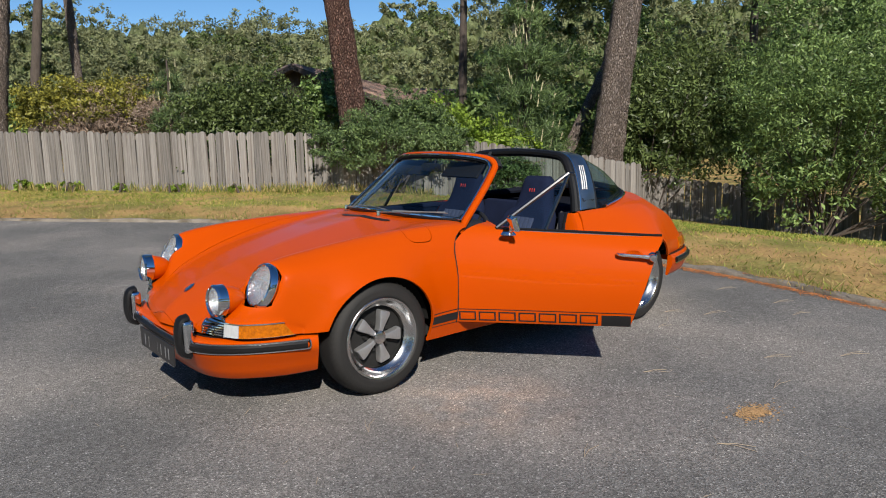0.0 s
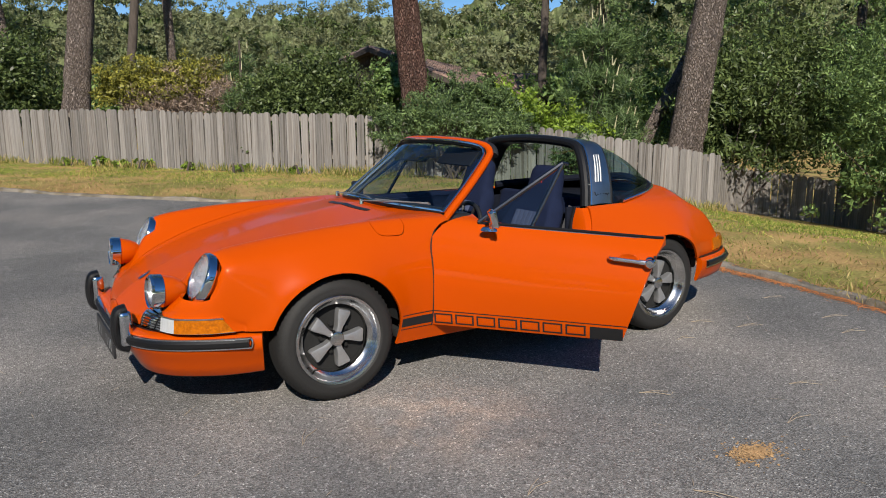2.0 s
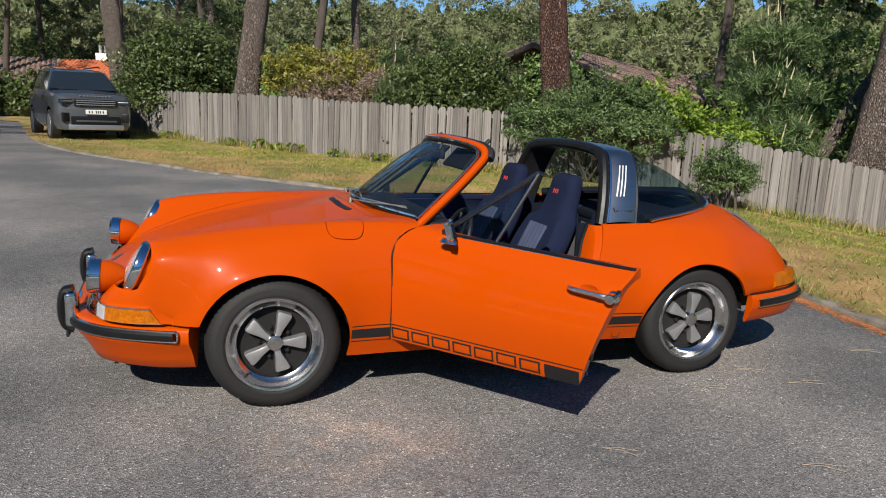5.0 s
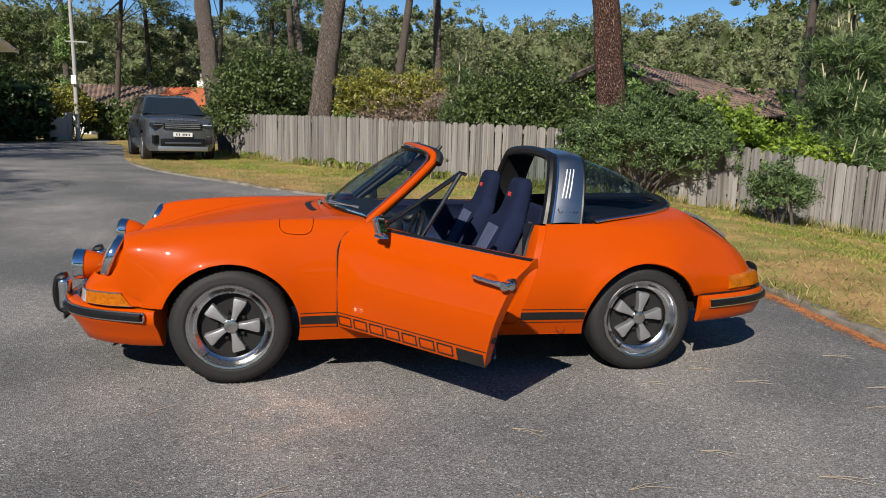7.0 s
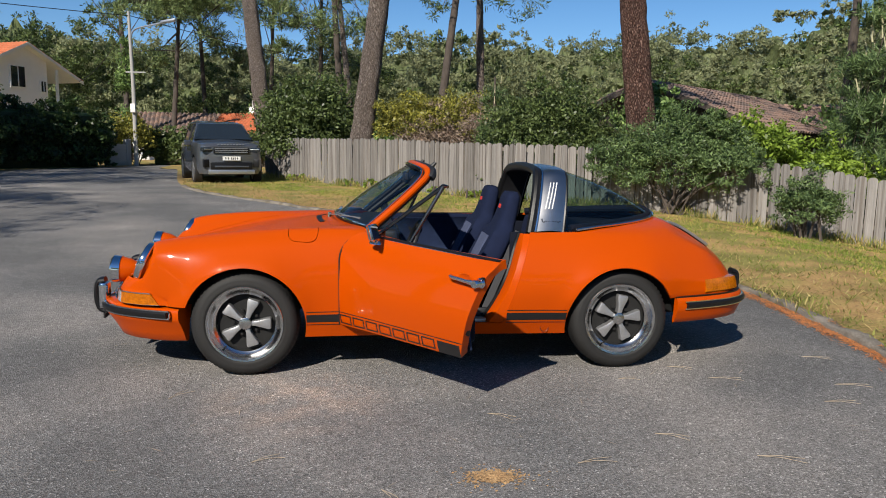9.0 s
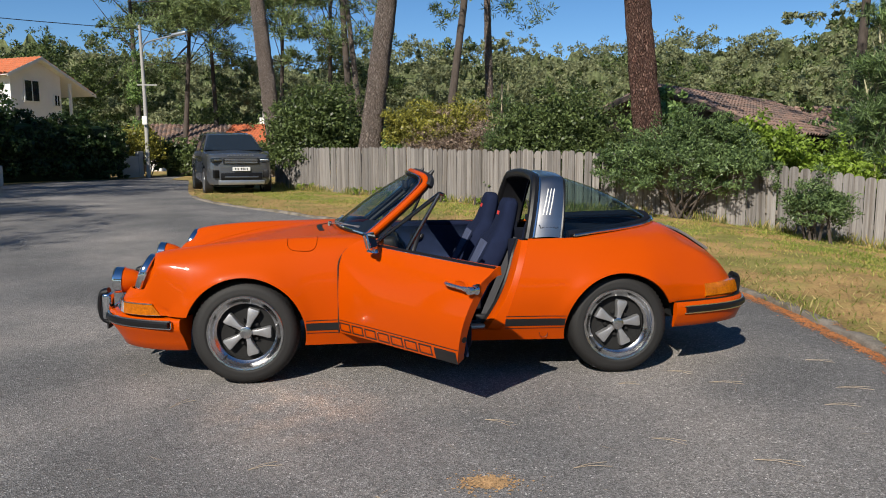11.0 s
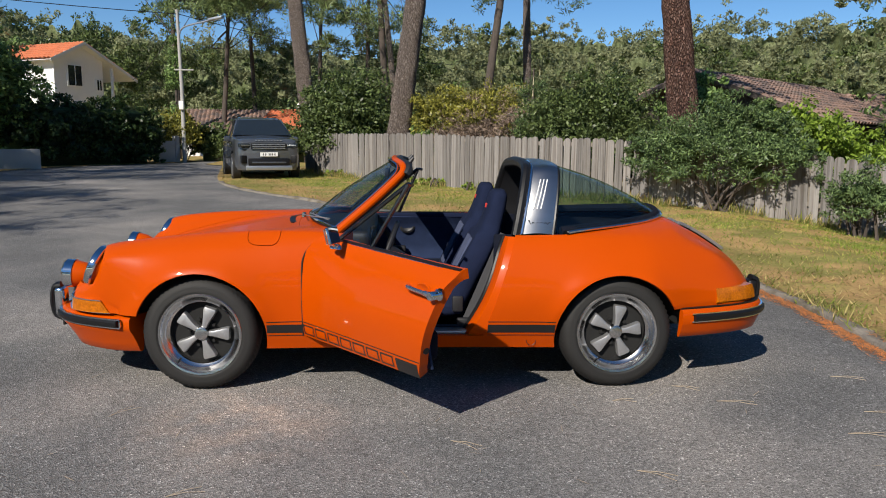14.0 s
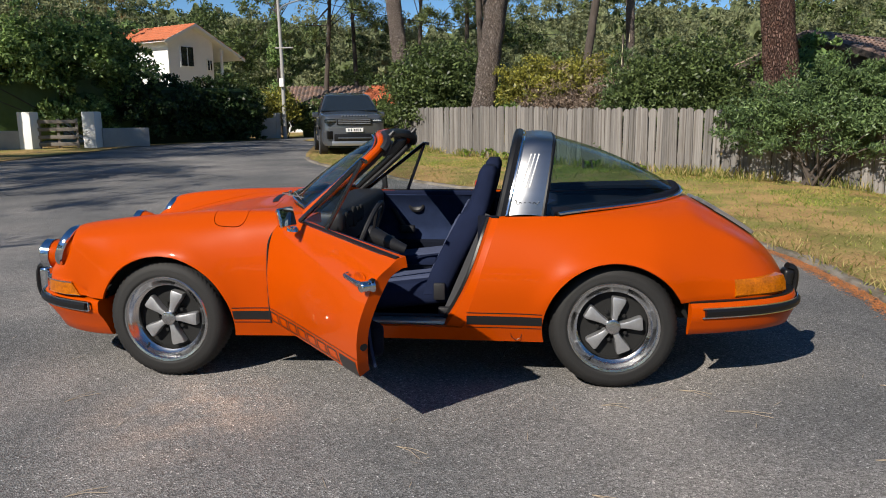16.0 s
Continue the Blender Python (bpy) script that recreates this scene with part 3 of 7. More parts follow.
def tree(name, label, category, stem, radii, blobs, clumps, per, size, bark, leaf, seed, aspect=0.45, clump=0.3, radial=False, limbs=7, group="", fill=0.55):
    """A tapered trunk, limbs that reach the clumps, and a crown of small leaves."""
    t = thing(name, label, category, group, at=Matrix.Translation(stem[0]))
    o = Vector(stem[0])
    rel = [tuple(Vector(p) - o) for p in stem]
    part("trunk", trunk(rel, radii, seed), bark, t)
    if blobs:
        bl = [(x - o.x, y - o.y, z - o.z, a, b, c) for x, y, z, a, b, c in blobs]
        pos, al, ac, centre = foliage(bl, clumps, per, size, seed, aspect, clump, radial, fill)
        r = random.Random(seed)
        for k in range(min(limbs, len(centre))):
            c = Vector(centre[r.randrange(len(centre))])
            s = Vector(rel[-1]) * (0.72 + 0.28 * r.random()) if len(rel) < 3 else Vector(rel[-2]).lerp(Vector(rel[-1]), r.random())
            mid = s.lerp(c, 0.5) + Vector((0, 0, 0.12 * (c - s).length * (r.random() - 0.2)))
            q = max(0.012, radii[-1] * 0.55)
            part("limb", tube(spline([s, mid, c], 3), list(np.linspace(q, q * 0.25, 7)), 5), bark, t)
        crown = new("crown", card_mesh("crown", pos, al, ac, leaf))
        crown.parent = t
    return t


def bush(name, label, blobs, clumps, per, size, leaf, seed, aspect=0.5, clump=0.3, stems=5, bark=None, category="bush", group="", fill=0.5, core=()):
    b0 = blobs[0]
    base = (b0[0], b0[1], height(b0[0], b0[1]))
    t = thing(name, label, category, group, at=Matrix.Translation(base))
    o = Vector(base)
    if core:
        for cx, cy, cz, sx, sy, sz, yaw in core:
            part("dense_core", box((0, 0, 0), (sx, sy, sz), 0.3, 3, Matrix.Translation(Vector((cx, cy, cz)) - o) @ pose(0, 0, 0, 0, 0, yaw)), leaf, t)
    bl = [(x - o.x, y - o.y, z - o.z, a, b, c) for x, y, z, a, b, c in blobs]
    pos, al, ac, centre = foliage(bl, clumps, per, size, seed, aspect, clump, fill=fill)
    r = random.Random(seed)
    for k in range(stems):
        c = Vector(centre[r.randrange(len(centre))])
        s = Vector((r.uniform(-0.2, 0.2), r.uniform(-0.2, 0.2), -0.05))
        part("stem", tube(spline([s, s.lerp(c, 0.5) + Vector((0, 0, 0.15)), c], 4), list(np.linspace(0.03, 0.008, 9)), 5), bark or M["darkbark"], t)
    crown = new("leaves", card_mesh("leaves", pos, al, ac, leaf))
    crown.parent = t
    return t


# ---- trees and bushes round the verge ----
def tall_pine(label, x, y, r0, lean, top, seed, bark, crown_r, clumps=90, low=0.55):
    z0 = height(x, y) - 0.1
    stem = [(x, y, z0), (x + lean[0] * 0.3, y + lean[1] * 0.3, z0 + top * 0.3), (x + lean[0] * 0.62, y + lean[1] * 0.62, z0 + top * 0.62), (x + lean[0], y + lean[1], z0 + top)]
    cx, cy = x + lean[0], y + lean[1]
    r = random.Random(seed)
    blobs = [(cx + r.uniform(-1, 1) * crown_r, cy + r.uniform(-1, 1) * crown_r, z0 + top * r.uniform(low, 1.05), crown_r * r.uniform(0.4, 0.75), crown_r * r.uniform(0.4, 0.75), crown_r * r.uniform(0.25, 0.4)) for _ in range(9)]
    return tree("pine_tree", label, "pine tree", stem, [r0 * 1.12, r0 * 0.95, r0 * 0.85, r0 * 0.7, r0 * 0.4], blobs, clumps, 60, 0.3, bark, M["pine"], seed, aspect=0.16, clump=0.32, radial=True, limbs=16, group="tall pines")


tall_pine("tall pine with red flaky bark behind the fence", 6.52, 9.42, 0.285, (-1.5, 0.3, 0), 13.5, 11, M["redbark"], 3.2, low=0.62)
tall_pine("tall grey pine leaning away behind the fence corner", 12.7, 8.1, 0.40, (1.3, -1.0, 0), 13.5, 12, M["bark"], 3.0, low=0.66)
tall_pine("tall grey-barked pine beside the yellow bush", 0.55, 16.55, 0.31, (2.0, 0.3, 0), 15.0, 13, M["bark"], 3.0, low=0.66)
tall_pine("tall grey pine beyond the parked vehicle", -3.6, 31.5, 0.40, (-1.8, 0.6, 0), 17.0, 14, M["bark"], 3.4, low=0.6)
tall_pine("dark pine standing among the far trees", 4.45, 33.0, 0.22, (1.9, 0, 0), 15.0, 15, M["darkbark"], 3.2, low=0.55)
tall_pine("pale pine standing among the far trees", 7.5, 36.0, 0.24, (-0.5, 0, 0), 16.0, 16, M["bark"], 3.4, low=0.55)
tall_pine("slim pine standing among the far trees", -0.1, 36.0, 0.20, (-0.8, 0, 0), 14.0, 17, M["darkbark"], 3.2, low=0.5)
tall_pine("slim bent pine standing among the far trees", 0.55, 35.0, 0.17, (-1.4, 0, 0), 14.0, 18, M["bark"], 3.2, low=0.5)

tall_pine("pale pine leaning hard beyond the fence corner", 12.1, 9.5, 0.17, (6.2, 0.0, 0), 9.0, 19, M["bark"], 2.4, low=0.7)

bush("laurel_bush", "dense dark green glossy-leaved bush behind the fence", [(5.4, 12.5, 1.35, 1.45, 1.2, 1.5), (4.5, 12.2, 1.3, 0.9, 0.8, 1.0)], 1000, 54, 0.078, M["leaf_dark"], 31, clump=0.18)
bush("twiggy_bush", "yellow-topped bush with bare brown twigs", [(3.5, 15.4, 1.35, 1.35, 1.0, 1.35), (2.5, 16.1, 1.35, 0.9, 0.8, 1.1)], 520, 70, 0.10, M["twig"], 32, aspect=0.14, clump=0.2, stems=14)
bush("yellow_shrub", "yellow-green leafy shrub top above the fence", [(3.1, 15.6, 2.05, 1.45, 0.9, 0.8), (1.9, 16.3, 2.0, 0.8, 0.7, 0.9)], 330, 60, 0.075, M["leaf_yellow"], 33, clump=0.2)
bush("laurel_bush", "rounded dark green bush behind the fence", [(-0.9, 20.0, 1.75, 1.6, 1.3, 1.8)], 850, 46, 0.11, M["leaf_dark"], 34, clump=0.2)
bush("acacia_bush", "feathery grey-green bush leaning over the fence", [(6.6, 8.55, 1.0, 1.25, 0.75, 1.05), (7.5, 8.0, 0.95, 0.75, 0.5, 0.7), (5.8, 9.1, 1.1, 0.75, 0.5, 0.6), (7.2, 8.45, 1.55, 0.8, 0.5, 0.6)], 700, 80, 0.068, M["leaf_grey"], 35, aspect=0.3, clump=0.17, stems=12)
bush("acacia_bush", "small grey-green shrub in front of the fence", [(8.15, 6.5, 0.38, 0.52, 0.4, 0.6)], 140, 70, 0.062, M["leaf_grey"], 36, aspect=0.32, clump=0.28, stems=7)
bush("vine_bush", "bright green climbing leaves behind the fence", [(9.0, 9.9, 1.15, 1.0, 0.7, 1.0), (10.3, 9.2, 0.8, 0.9, 0.6, 0.8)], 300, 46, 0.10, M["leaf_bright"], 37, clump=0.24)
bush("acacia_bush", "large bright green feathery bush over the fence", [(14.2, 3.2, 1.2, 2.0, 1.8, 2.2), (15.2, 1.2, 1.4, 2.4, 2.2, 3.0), (16.5, 4.8, 1.6, 2.2, 2.0, 2.8), (17.5, -1.5, 1.5, 2.5, 2.4, 3.2)], 2000, 56, 0.086, M["acacia"], 38, aspect=0.30, clump=0.14, stems=16)
bush("laurel_bush", "green shrub beside the red-barked pine", [(8.05, 13.3, 1.75, 0.85, 0.8, 1.15)], 190, 44, 0.12, M["leaf_mid"], 40, clump=0.22)
bush("olive_shrub", "dull olive shrub behind the lower fence", [(15.0, 8.2, 0.9, 1.6, 1.4, 2.6), (17.5, 8.5, 1.4, 2.2, 1.6, 3.0)], 600, 50, 0.15, M["leaf_dark"], 39, aspect=0.3, clump=0.2, stems=12)


# ---- wooden fence ----
def board_mesh(seed):
    r = random.Random(seed)
    w, th = 0.5 + r.uniform(-0.03, 0.03), 0.011
    out = [(-w, 0.0), (w, 0.0), (w, 0.955 + r.uniform(-0.006, 0.004)), (w * 0.86, 0.978), (w * 0.55, 0.993), (0, 1.0), (-w * 0.55, 0.992), (-w * 0.86, 0.976), (-w, 0.952)]
    k = len(out)
    v = [(x, -th, z) for x, z in out] + [(x, th, z) for x, z in out]
    f = [tuple(range(k)), tuple(range(2 * k - 1, k - 1, -1))] + [(i, k + i, k + (i + 1) % k, (i + 1) % k) for i in range(k)]
    return mesh_of("board", v, f, M["board"], smooth=False)


BOARDS = [board_mesh(s) for s in range(6)]


def fence(label, line, low, seed):
    t = thing("fence", label, "fence", kind="structure")
    r = random.Random(seed)
    tall = low
    grown = lambda y: low + (0.11 * min(1.0, max(0.0, (y - 9.5) / 6)) if low > 1.2 else 0.0)
    pts = spline([(x, y, 0) for x, y in line], 10)
    length, run = 0.0, [0.0]
    for a, b in zip(pts, pts[1:]):
        length += (b - a).length
        run.append(length)
    s = 0.0
    while s < length:
        x, y = np.interp(s, run, [p.x for p in pts]), np.interp(s, run, [p.y for p in pts])
        x2, y2 = np.interp(s + 0.05, run, [p.x for p in pts]), np.interp(s + 0.05, run, [p.y for p in pts])
        ob = new("board", r.choice(BOARDS))
        ob.parent = t
        yaw = math.degrees(math.atan2(y2 - y, x2 - x)) if s + 0.05 < length else yaw
        ob.matrix_basis = pose(x, y, height(x, y) - 0.03, r.gauss(0, 0.5), r.gauss(0, 0.7), yaw + r.gauss(0, 3.0)) @ Matrix.Diagonal((r.uniform(0.152, 0.168), 1, grown(y) + 0.03 + r.gauss(0, 0.014), 1))
        s += 0.174
    for hgt in (0.3, 0.9):
        line3 = [(p.x, p.y, height(p.x, p.y) + hgt * grown(p.y)) for p in pts]
        fr = []
        for i, p in enumerate(line3):
            d = (Vector(line3[min(i + 1, len(line3) - 1)]) - Vector(line3[max(i - 1, 0)])).normalized()
            fr.append(((p[0] - d.y * 0.032, p[1] + d.x * 0.032, p[2]), (-d.y, d.x, 0), (0, 0, 1)))
        part("rail", sweep([(-0.018, -0.04), (0.018, -0.04), (0.018, 0.04), (-0.018, 0.04)], fr), M["rail"], t, smooth=False)
    for k in range(int(length / 2.4) + 1):
        s = k * 2.4
        x, y = np.interp(s, run, [p.x for p in pts]), np.interp(s, run, [p.y for p in pts])
        part("post", box((x + 0.05, y + 0.1, height(x, y) + 0.5 * tall - 0.05), (0.08, 0.08, tall), 0.008), M["rail"], t)
    return t


fence("weathered grey vertical board fence with rounded board tops", [(-2.45, 20.7), (-1.3, 18.75), (0.7, 15.6), (2.6, 12.9), (4.6, 10.3), (5.6, 9.45), (8.3, 7.75), (10.1, 6.75), (12.3, 6.5)], 1.24, 5)
fence("lower weathered grey board fence under the bushes", [(12.6, 7.4), (15.4, 7.9), (17.5, 6.0), (20.0, 2.0), (22.5, -3.0)], 1.18, 6)

for x, y, a in ((-1.2, 18.35, 0.3), (0.45, 15.75, 0.24), (0.95, 14.95, 0.30), (1.35, 14.45, 0.22), (1.75, 13.85, 0.26), (2.45, 12.85, 0.18), (3.3, 11.75, 0.2), (4.1, 10.65, 0.18)):
    bush("ivy", "small green ivy tuft at the foot of the fence", [(x, y - 0.08, height(x, y) + a * 0.45, a, 0.12, a * 0.6)], 16, 16, 0.055, M["leaf_bright"], int(100 * y), aspect=0.7, stems=2, category="ivy", group="ivy tufts")


# ---- orange open sports car ----
# Car axes: x from front axle towards the tail, y to its right, z up; the left side faces the camera.
HUB, BASE = 0.315, 2.271
U_KEYS = [-0.915, -0.90, -0.87, -0.83, -0.78, -0.70, -0.50, -0.20, 0.10, 0.40, 0.60, 0.80, 1.10, 1.50, 1.80, 2.10, 2.40, 2.65, 2.80, 2.95, 3.08, 3.16, 3.20]
ZC = [0.425, 0.455, 0.49, 0.525, 0.56, 0.608, 0.685, 0.766, 0.832, 0.882, 0.902, 0.905, 0.895, 0.89, 0.89, 0.90, 0.915, 0.920, 0.856, 0.768, 0.677, 0.582, 0.50]
Y1 = [0.30, 0.30, 0.30, 0.31, 0.32, 0.33, 0.36, 0.40, 0.42, 0.43, 0.44, 0.45, 0.45, 0.45, 0.45, 0.40, 0.36, 0.34, 0.34, 0.34, 0.34, 0.32, 0.30]
Z1 = [0.425, 0.46, 0.49, 0.522, 0.555, 0.60, 0.668, 0.742, 0.804, 0.852, 0.872, 0.876, 0.872, 0.87, 0.874, 0.885, 0.903, 0.901, 0.843, 0.757, 0.664, 0.571, 0.495]
YI = [0.47, 0.47, 0.475, 0.48, 0.482, 0.482, 0.487, 0.51, 0.525, 0.54, 0.55, 0.56, 0.565, 0.57, 0.57, 0.56, 0.51, 0.47, 0.45, 0.44, 0.43, 0.41, 0.38]
ZI = [0.425, 0.485, 0.535, 0.615, 0.672, 0.700, 0.742, 0.795, 0.835, 0.866, 0.872, 0.862, 0.85, 0.85, 0.856, 0.868, 0.88, 0.868, 0.810, 0.735, 0.648, 0.558, 0.491]
YF = [0.60, 0.60, 0.60, 0.595, 0.59, 0.585, 0.585, 0.59, 0.60, 0.62, 0.635, 0.645, 0.652, 0.657, 0.655, 0.65, 0.615, 0.58, 0.56, 0.55, 0.53, 0.49, 0.45]
ZF = [0.425, 0.53, 0.62, 0.725, 0.775, 0.79, 0.810, 0.835, 0.855, 0.866, 0.862, 0.846, 0.836, 0.838, 0.845, 0.85, 0.845, 0.815, 0.775, 0.715, 0.62, 0.54, 0.485]
YS = [0.685, 0.688, 0.698, 0.709, 0.713, 0.714, 0.714, 0.725, 0.728, 0.715, 0.71, 0.712, 0.72, 0.73, 0.738, 0.745, 0.735, 0.70, 0.67, 0.64, 0.61, 0.56, 0.51]
ZS = [0.424, 0.505, 0.575, 0.655, 0.705, 0.725, 0.742, 0.762, 0.775, 0.775, 0.768, 0.752, 0.74, 0.74, 0.745, 0.75, 0.735, 0.70, 0.665, 0.62, 0.56, 0.51, 0.475]
YW = [0.715, 0.715, 0.725, 0.735, 0.745, 0.757, 0.777, 0.802, 0.805, 0.775, 0.763, 0.765, 0.775, 0.788, 0.800, 0.815, 0.812, 0.775, 0.74, 0.70, 0.665, 0.60, 0.54]
ZW = [0.423, 0.46, 0.49, 0.52, 0.54, 0.55, 0.56, 0.58, 0.58, 0.55, 0.53, 0.52, 0.51, 0.51, 0.52, 0.55, 0.56, 0.55, 0.54, 0.53, 0.51, 0.49, 0.465]
Y5 = [0.73, 0.73, 0.74, 0.75, 0.757, 0.765, 0.78, 0.792, 0.79, 0.762, 0.752, 0.752, 0.758, 0.768, 0.775, 0.79, 0.79, 0.77, 0.74, 0.705, 0.67, 0.61, 0.55]
Z5 = [0.422, 0.44, 0.45, 0.46, 0.46, 0.46, 0.46, 0.36, 0.36, 0.36, 0.35, 0.35, 0.35, 0.35, 0.36, 0.36, 0.4, 0.475, 0.485, 0.485, 0.48, 0.472, 0.455]
YB = [0.735, 0.735, 0.745, 0.753, 0.76, 0.766, 0.78, 0.735, 0.725, 0.715, 0.705, 0.705, 0.705, 0.71, 0.715, 0.73, 0.76, 0.76, 0.735, 0.7, 0.665, 0.61, 0.55]
ZB = [0.42, 0.42, 0.42, 0.42, 0.42, 0.42, 0.42, 0.225, 0.225, 0.222, 0.222, 0.222, 0.222, 0.222, 0.222, 0.225, 0.31, 0.45, 0.455, 0.455, 0.455, 0.455, 0.445]
SWEEP = [0, 0.075, 0.185, 0.285, 0.325, 0.405, 0.455, 0.46]
NOSE = [0, 0.015, 0.07, 0.11, 0.03, 0.01, 0, 0]
T_KEYS = [0.0, 0.22, 0.36, 0.46, 0.58, 0.77, 0.92, 1.0]


def bow(u):
    """How far the ends of a cross-section are swept back at the nose, and forward at the tail."""
    a = max(0.0, 1 - (u + 0.90) / 1.15)
    b = max(0.0, 1 - (3.20 - u) / 0.75)
    return a ** 1.5, -0.30 * b ** 1.3


def flare(x, z):
    """How far the flank swells round the wheel openings."""
    out = 0.0
    for cx, r in ((0.0, 0.352), (BASE, 0.345)):
        e = math.hypot(x - cx, z - 0.301) - r
        up = min(1.0, max(0.0, (z - 0.31) / 0.16))
        out = max(out, 0.020 * math.exp(-(max(e, 0.0) / 0.058) ** 2) * up * up * (3 - 2 * up)) if -0.1 < e < 0.25 else out
    return out


def body_half(nu=250, nv=56, us=None):
    us = us if us is not None else np.concatenate([np.linspace(-0.915, -0.90, 8)[:-1], np.linspace(-0.90, -0.5, 60), np.linspace(-0.5, 2.6, nu)[1:], np.linspace(2.6, 3.20, 60)[1:]])
    keys = [np.array([pchip(U_KEYS, k, us)]).ravel() for k in (ZC, Y1, Z1, YI, ZI, YF, ZF, YS, ZS, YW, ZW, Y5, Z5, YB, ZB)]
    ts = np.linspace(0, 1, nv)
    verts = []
    for i, u in enumerate(us):
        zc, y1, z1, yi, zi, yf, zf, ys, zs, yw, zw, y5, z5, yb, zb = [k[i] for k in keys]
        y = pchip(T_KEYS, [0, y1, yi, yf, ys, yw, y5, yb], ts)
        z = pchip(T_KEYS, [zc, z1, zi, zf, zs, zw, z5, zb], ts)
        fwd, aft = bow(u)
        low = min(1.0, max(0.0, (-0.835 - u) / 0.075))
        x = u + fwd * pchip(T_KEYS, SWEEP, ts) + aft * (y / 0.76) ** 4 - low * low * (3 - 2 * low) * pchip(T_KEYS, NOSE, ts)
        verts += [(float(a), -float(b) - flare(a, c) * min(1.0, max(0.0, (b - 0.60) / 0.1)), float(c)) for a, b, c in zip(x, y, z)]
    fs = [(i * nv + j, i * nv + j + 1, (i + 1) * nv + j + 1, (i + 1) * nv + j) for i in range(len(us) - 1) for j in range(nv - 1)]
    return verts, fs


def front_glass_base(y):
    return 0.515 + 0.215 * (abs(y) / 0.61) ** 2


def rear_glass_base(y):
    return 2.685 - 0.70 * min(1.2, abs(y) / 0.655) ** 3


def cockpit(x, y):
    return min(x - front_glass_base(y) - 0.03, rear_glass_base(y) - x, (0.632 if x < 1.74 else 0.655) - abs(y))


def hood_edge(x, y):
    half = 0.30 + 0.215 * min(1.0, max(0.0, (x + 0.9) / 1.0)) ** 0.8
    return min(half - abs(y), 0.455 + 0.05 * (abs(y) / 0.5) ** 2 - x, (x + 0.885) * 1.0)


def lid_edge(x, y):
    half = 0.47 - 0.10 * (x - 2.78) / 0.4
    return min(half - abs(y), x - 2.785 - 0.05 * (abs(y) / 0.4) ** 2, 3.185 - x)


def door_edge(x, y, z):
    d = min(x - 0.548, z - 0.298, 1.582 + 0.326 * (z - 0.45) - x)
    if x < 0.70 and z > 0.685:
        d = min(d, 0.152 - math.hypot(x - 0.70, z - 0.685))
    return d


def fuel_edge(x, y):
    dx, dy = (x - 0.335) / 0.088, (abs(y) - 0.632) / 0.075
    return 1 - (dx ** 4 + dy ** 4) ** 0.25


car = thing("sports_car", "bright orange open-top classic sports car with one door open", "car")
left = body_half()
NOSE_L = body_half(nv=200, us=np.linspace(-0.915, -0.885, 90))
for cx, cz, cr in ((0.0, 0.302, 0.352), (BASE, 0.300, 0.345)):
    left = clip(left, lambda x, y, z: math.hypot(x - cx, z - cz) - cr if abs(y) > 0.3 else 1.0)
left = clip(left, lambda x, y, z: -cockpit(x, y) if z > 0.7 else 1.0)
LAMP = Matrix.Translation((-0.600, -0.602, 0.668)) @ pose(0, 0, 0, 0, 24, 2)
LAMP_IN = LAMP.inverted()


def lamp_hole(x, y, z):
    if x > -0.3 or z < 0.5:
        return 1.0
    p = LAMP_IN @ Vector((x, y, z))
    return max(math.hypot(p.y, p.z) - 0.1165, (p.x - 0.045) * 0.5)


left = clip(left, lamp_hole)
right = mirrored(left)
GAP = 0.0013
whole = join(left, right)
hood = clip(whole, lambda x, y, z: hood_edge(x, y) - GAP if x < 0.7 and z > 0.43 else -1.0)
lid = clip(whole, lambda x, y, z: lid_edge(x, y) - GAP if x > 2.7 and z > 0.46 else -1.0)


def side_parts(side):
    rest = clip(side, lambda x, y, z: -hood_edge(x, y) - GAP if x < 0.7 and z > 0.43 else 1.0)
    rest = clip(rest, lambda x, y, z: -lid_edge(x, y) - GAP if x > 2.7 and z > 0.46 else 1.0)
    door = clip(rest, lambda x, y, z: door_edge(x, y, z) - GAP)
    rest = clip(rest, lambda x, y, z: -door_edge(x, y, z) - GAP)
    return rest, door


rest_l, door_l = side_parts(left)


def door_skin(x, y, z):
    """The open door's outline: as the opening, with a return that stays hidden behind the wing."""
    d = min(x - 0.515, z - 0.301, 1.579 + 0.326 * (z - 0.45) - x)
    if x < 0.70 and z > 0.685:
        d = min(d, 0.182 - math.hypot(x - 0.70, z - 0.685))
    return d


door_l = clip(left, door_skin)
fuel = clip(rest_l, lambda x, y, z: fuel_edge(x, y) * 0.088 - 0.0016 if z > 0.7 else -1.0)
rest_l = clip(rest_l, lambda x, y, z: -fuel_edge(x, y) * 0.088 - 0.0016 if z > 0.7 else 1.0)
rest_r, door_r = side_parts(right)
body = part("body", solid(join(rest_l, rest_r), 0.014), M["paint"], car, sharp=40)
part("hood", solid(hood, 0.02), M["paint"], car, sharp=40)
part("engine_lid", solid(lid, 0.02), M["paint"], car, sharp=40)
part("fuel_lid", solid(fuel, 0.012), M["paint"], car, sharp=40)
door_right = part("door", solid(door_r, 0.03), M["paint"], car, "closed orange door", sharp=40)

# the open door turns about its front edge
HINGE, OPEN = Vector((0.552, -0.745, 0.0)), 50.0
swing = Matrix.Translation(HINGE) @ pose(0, 0, 0, 0, 0, -OPEN) @ Matrix.Translation(-HINGE)
door = part("door", solid(door_l, 0.05), M["paint"], car, "open orange door with a black-lined lower edge", sharp=40)
door.matrix_basis = swing


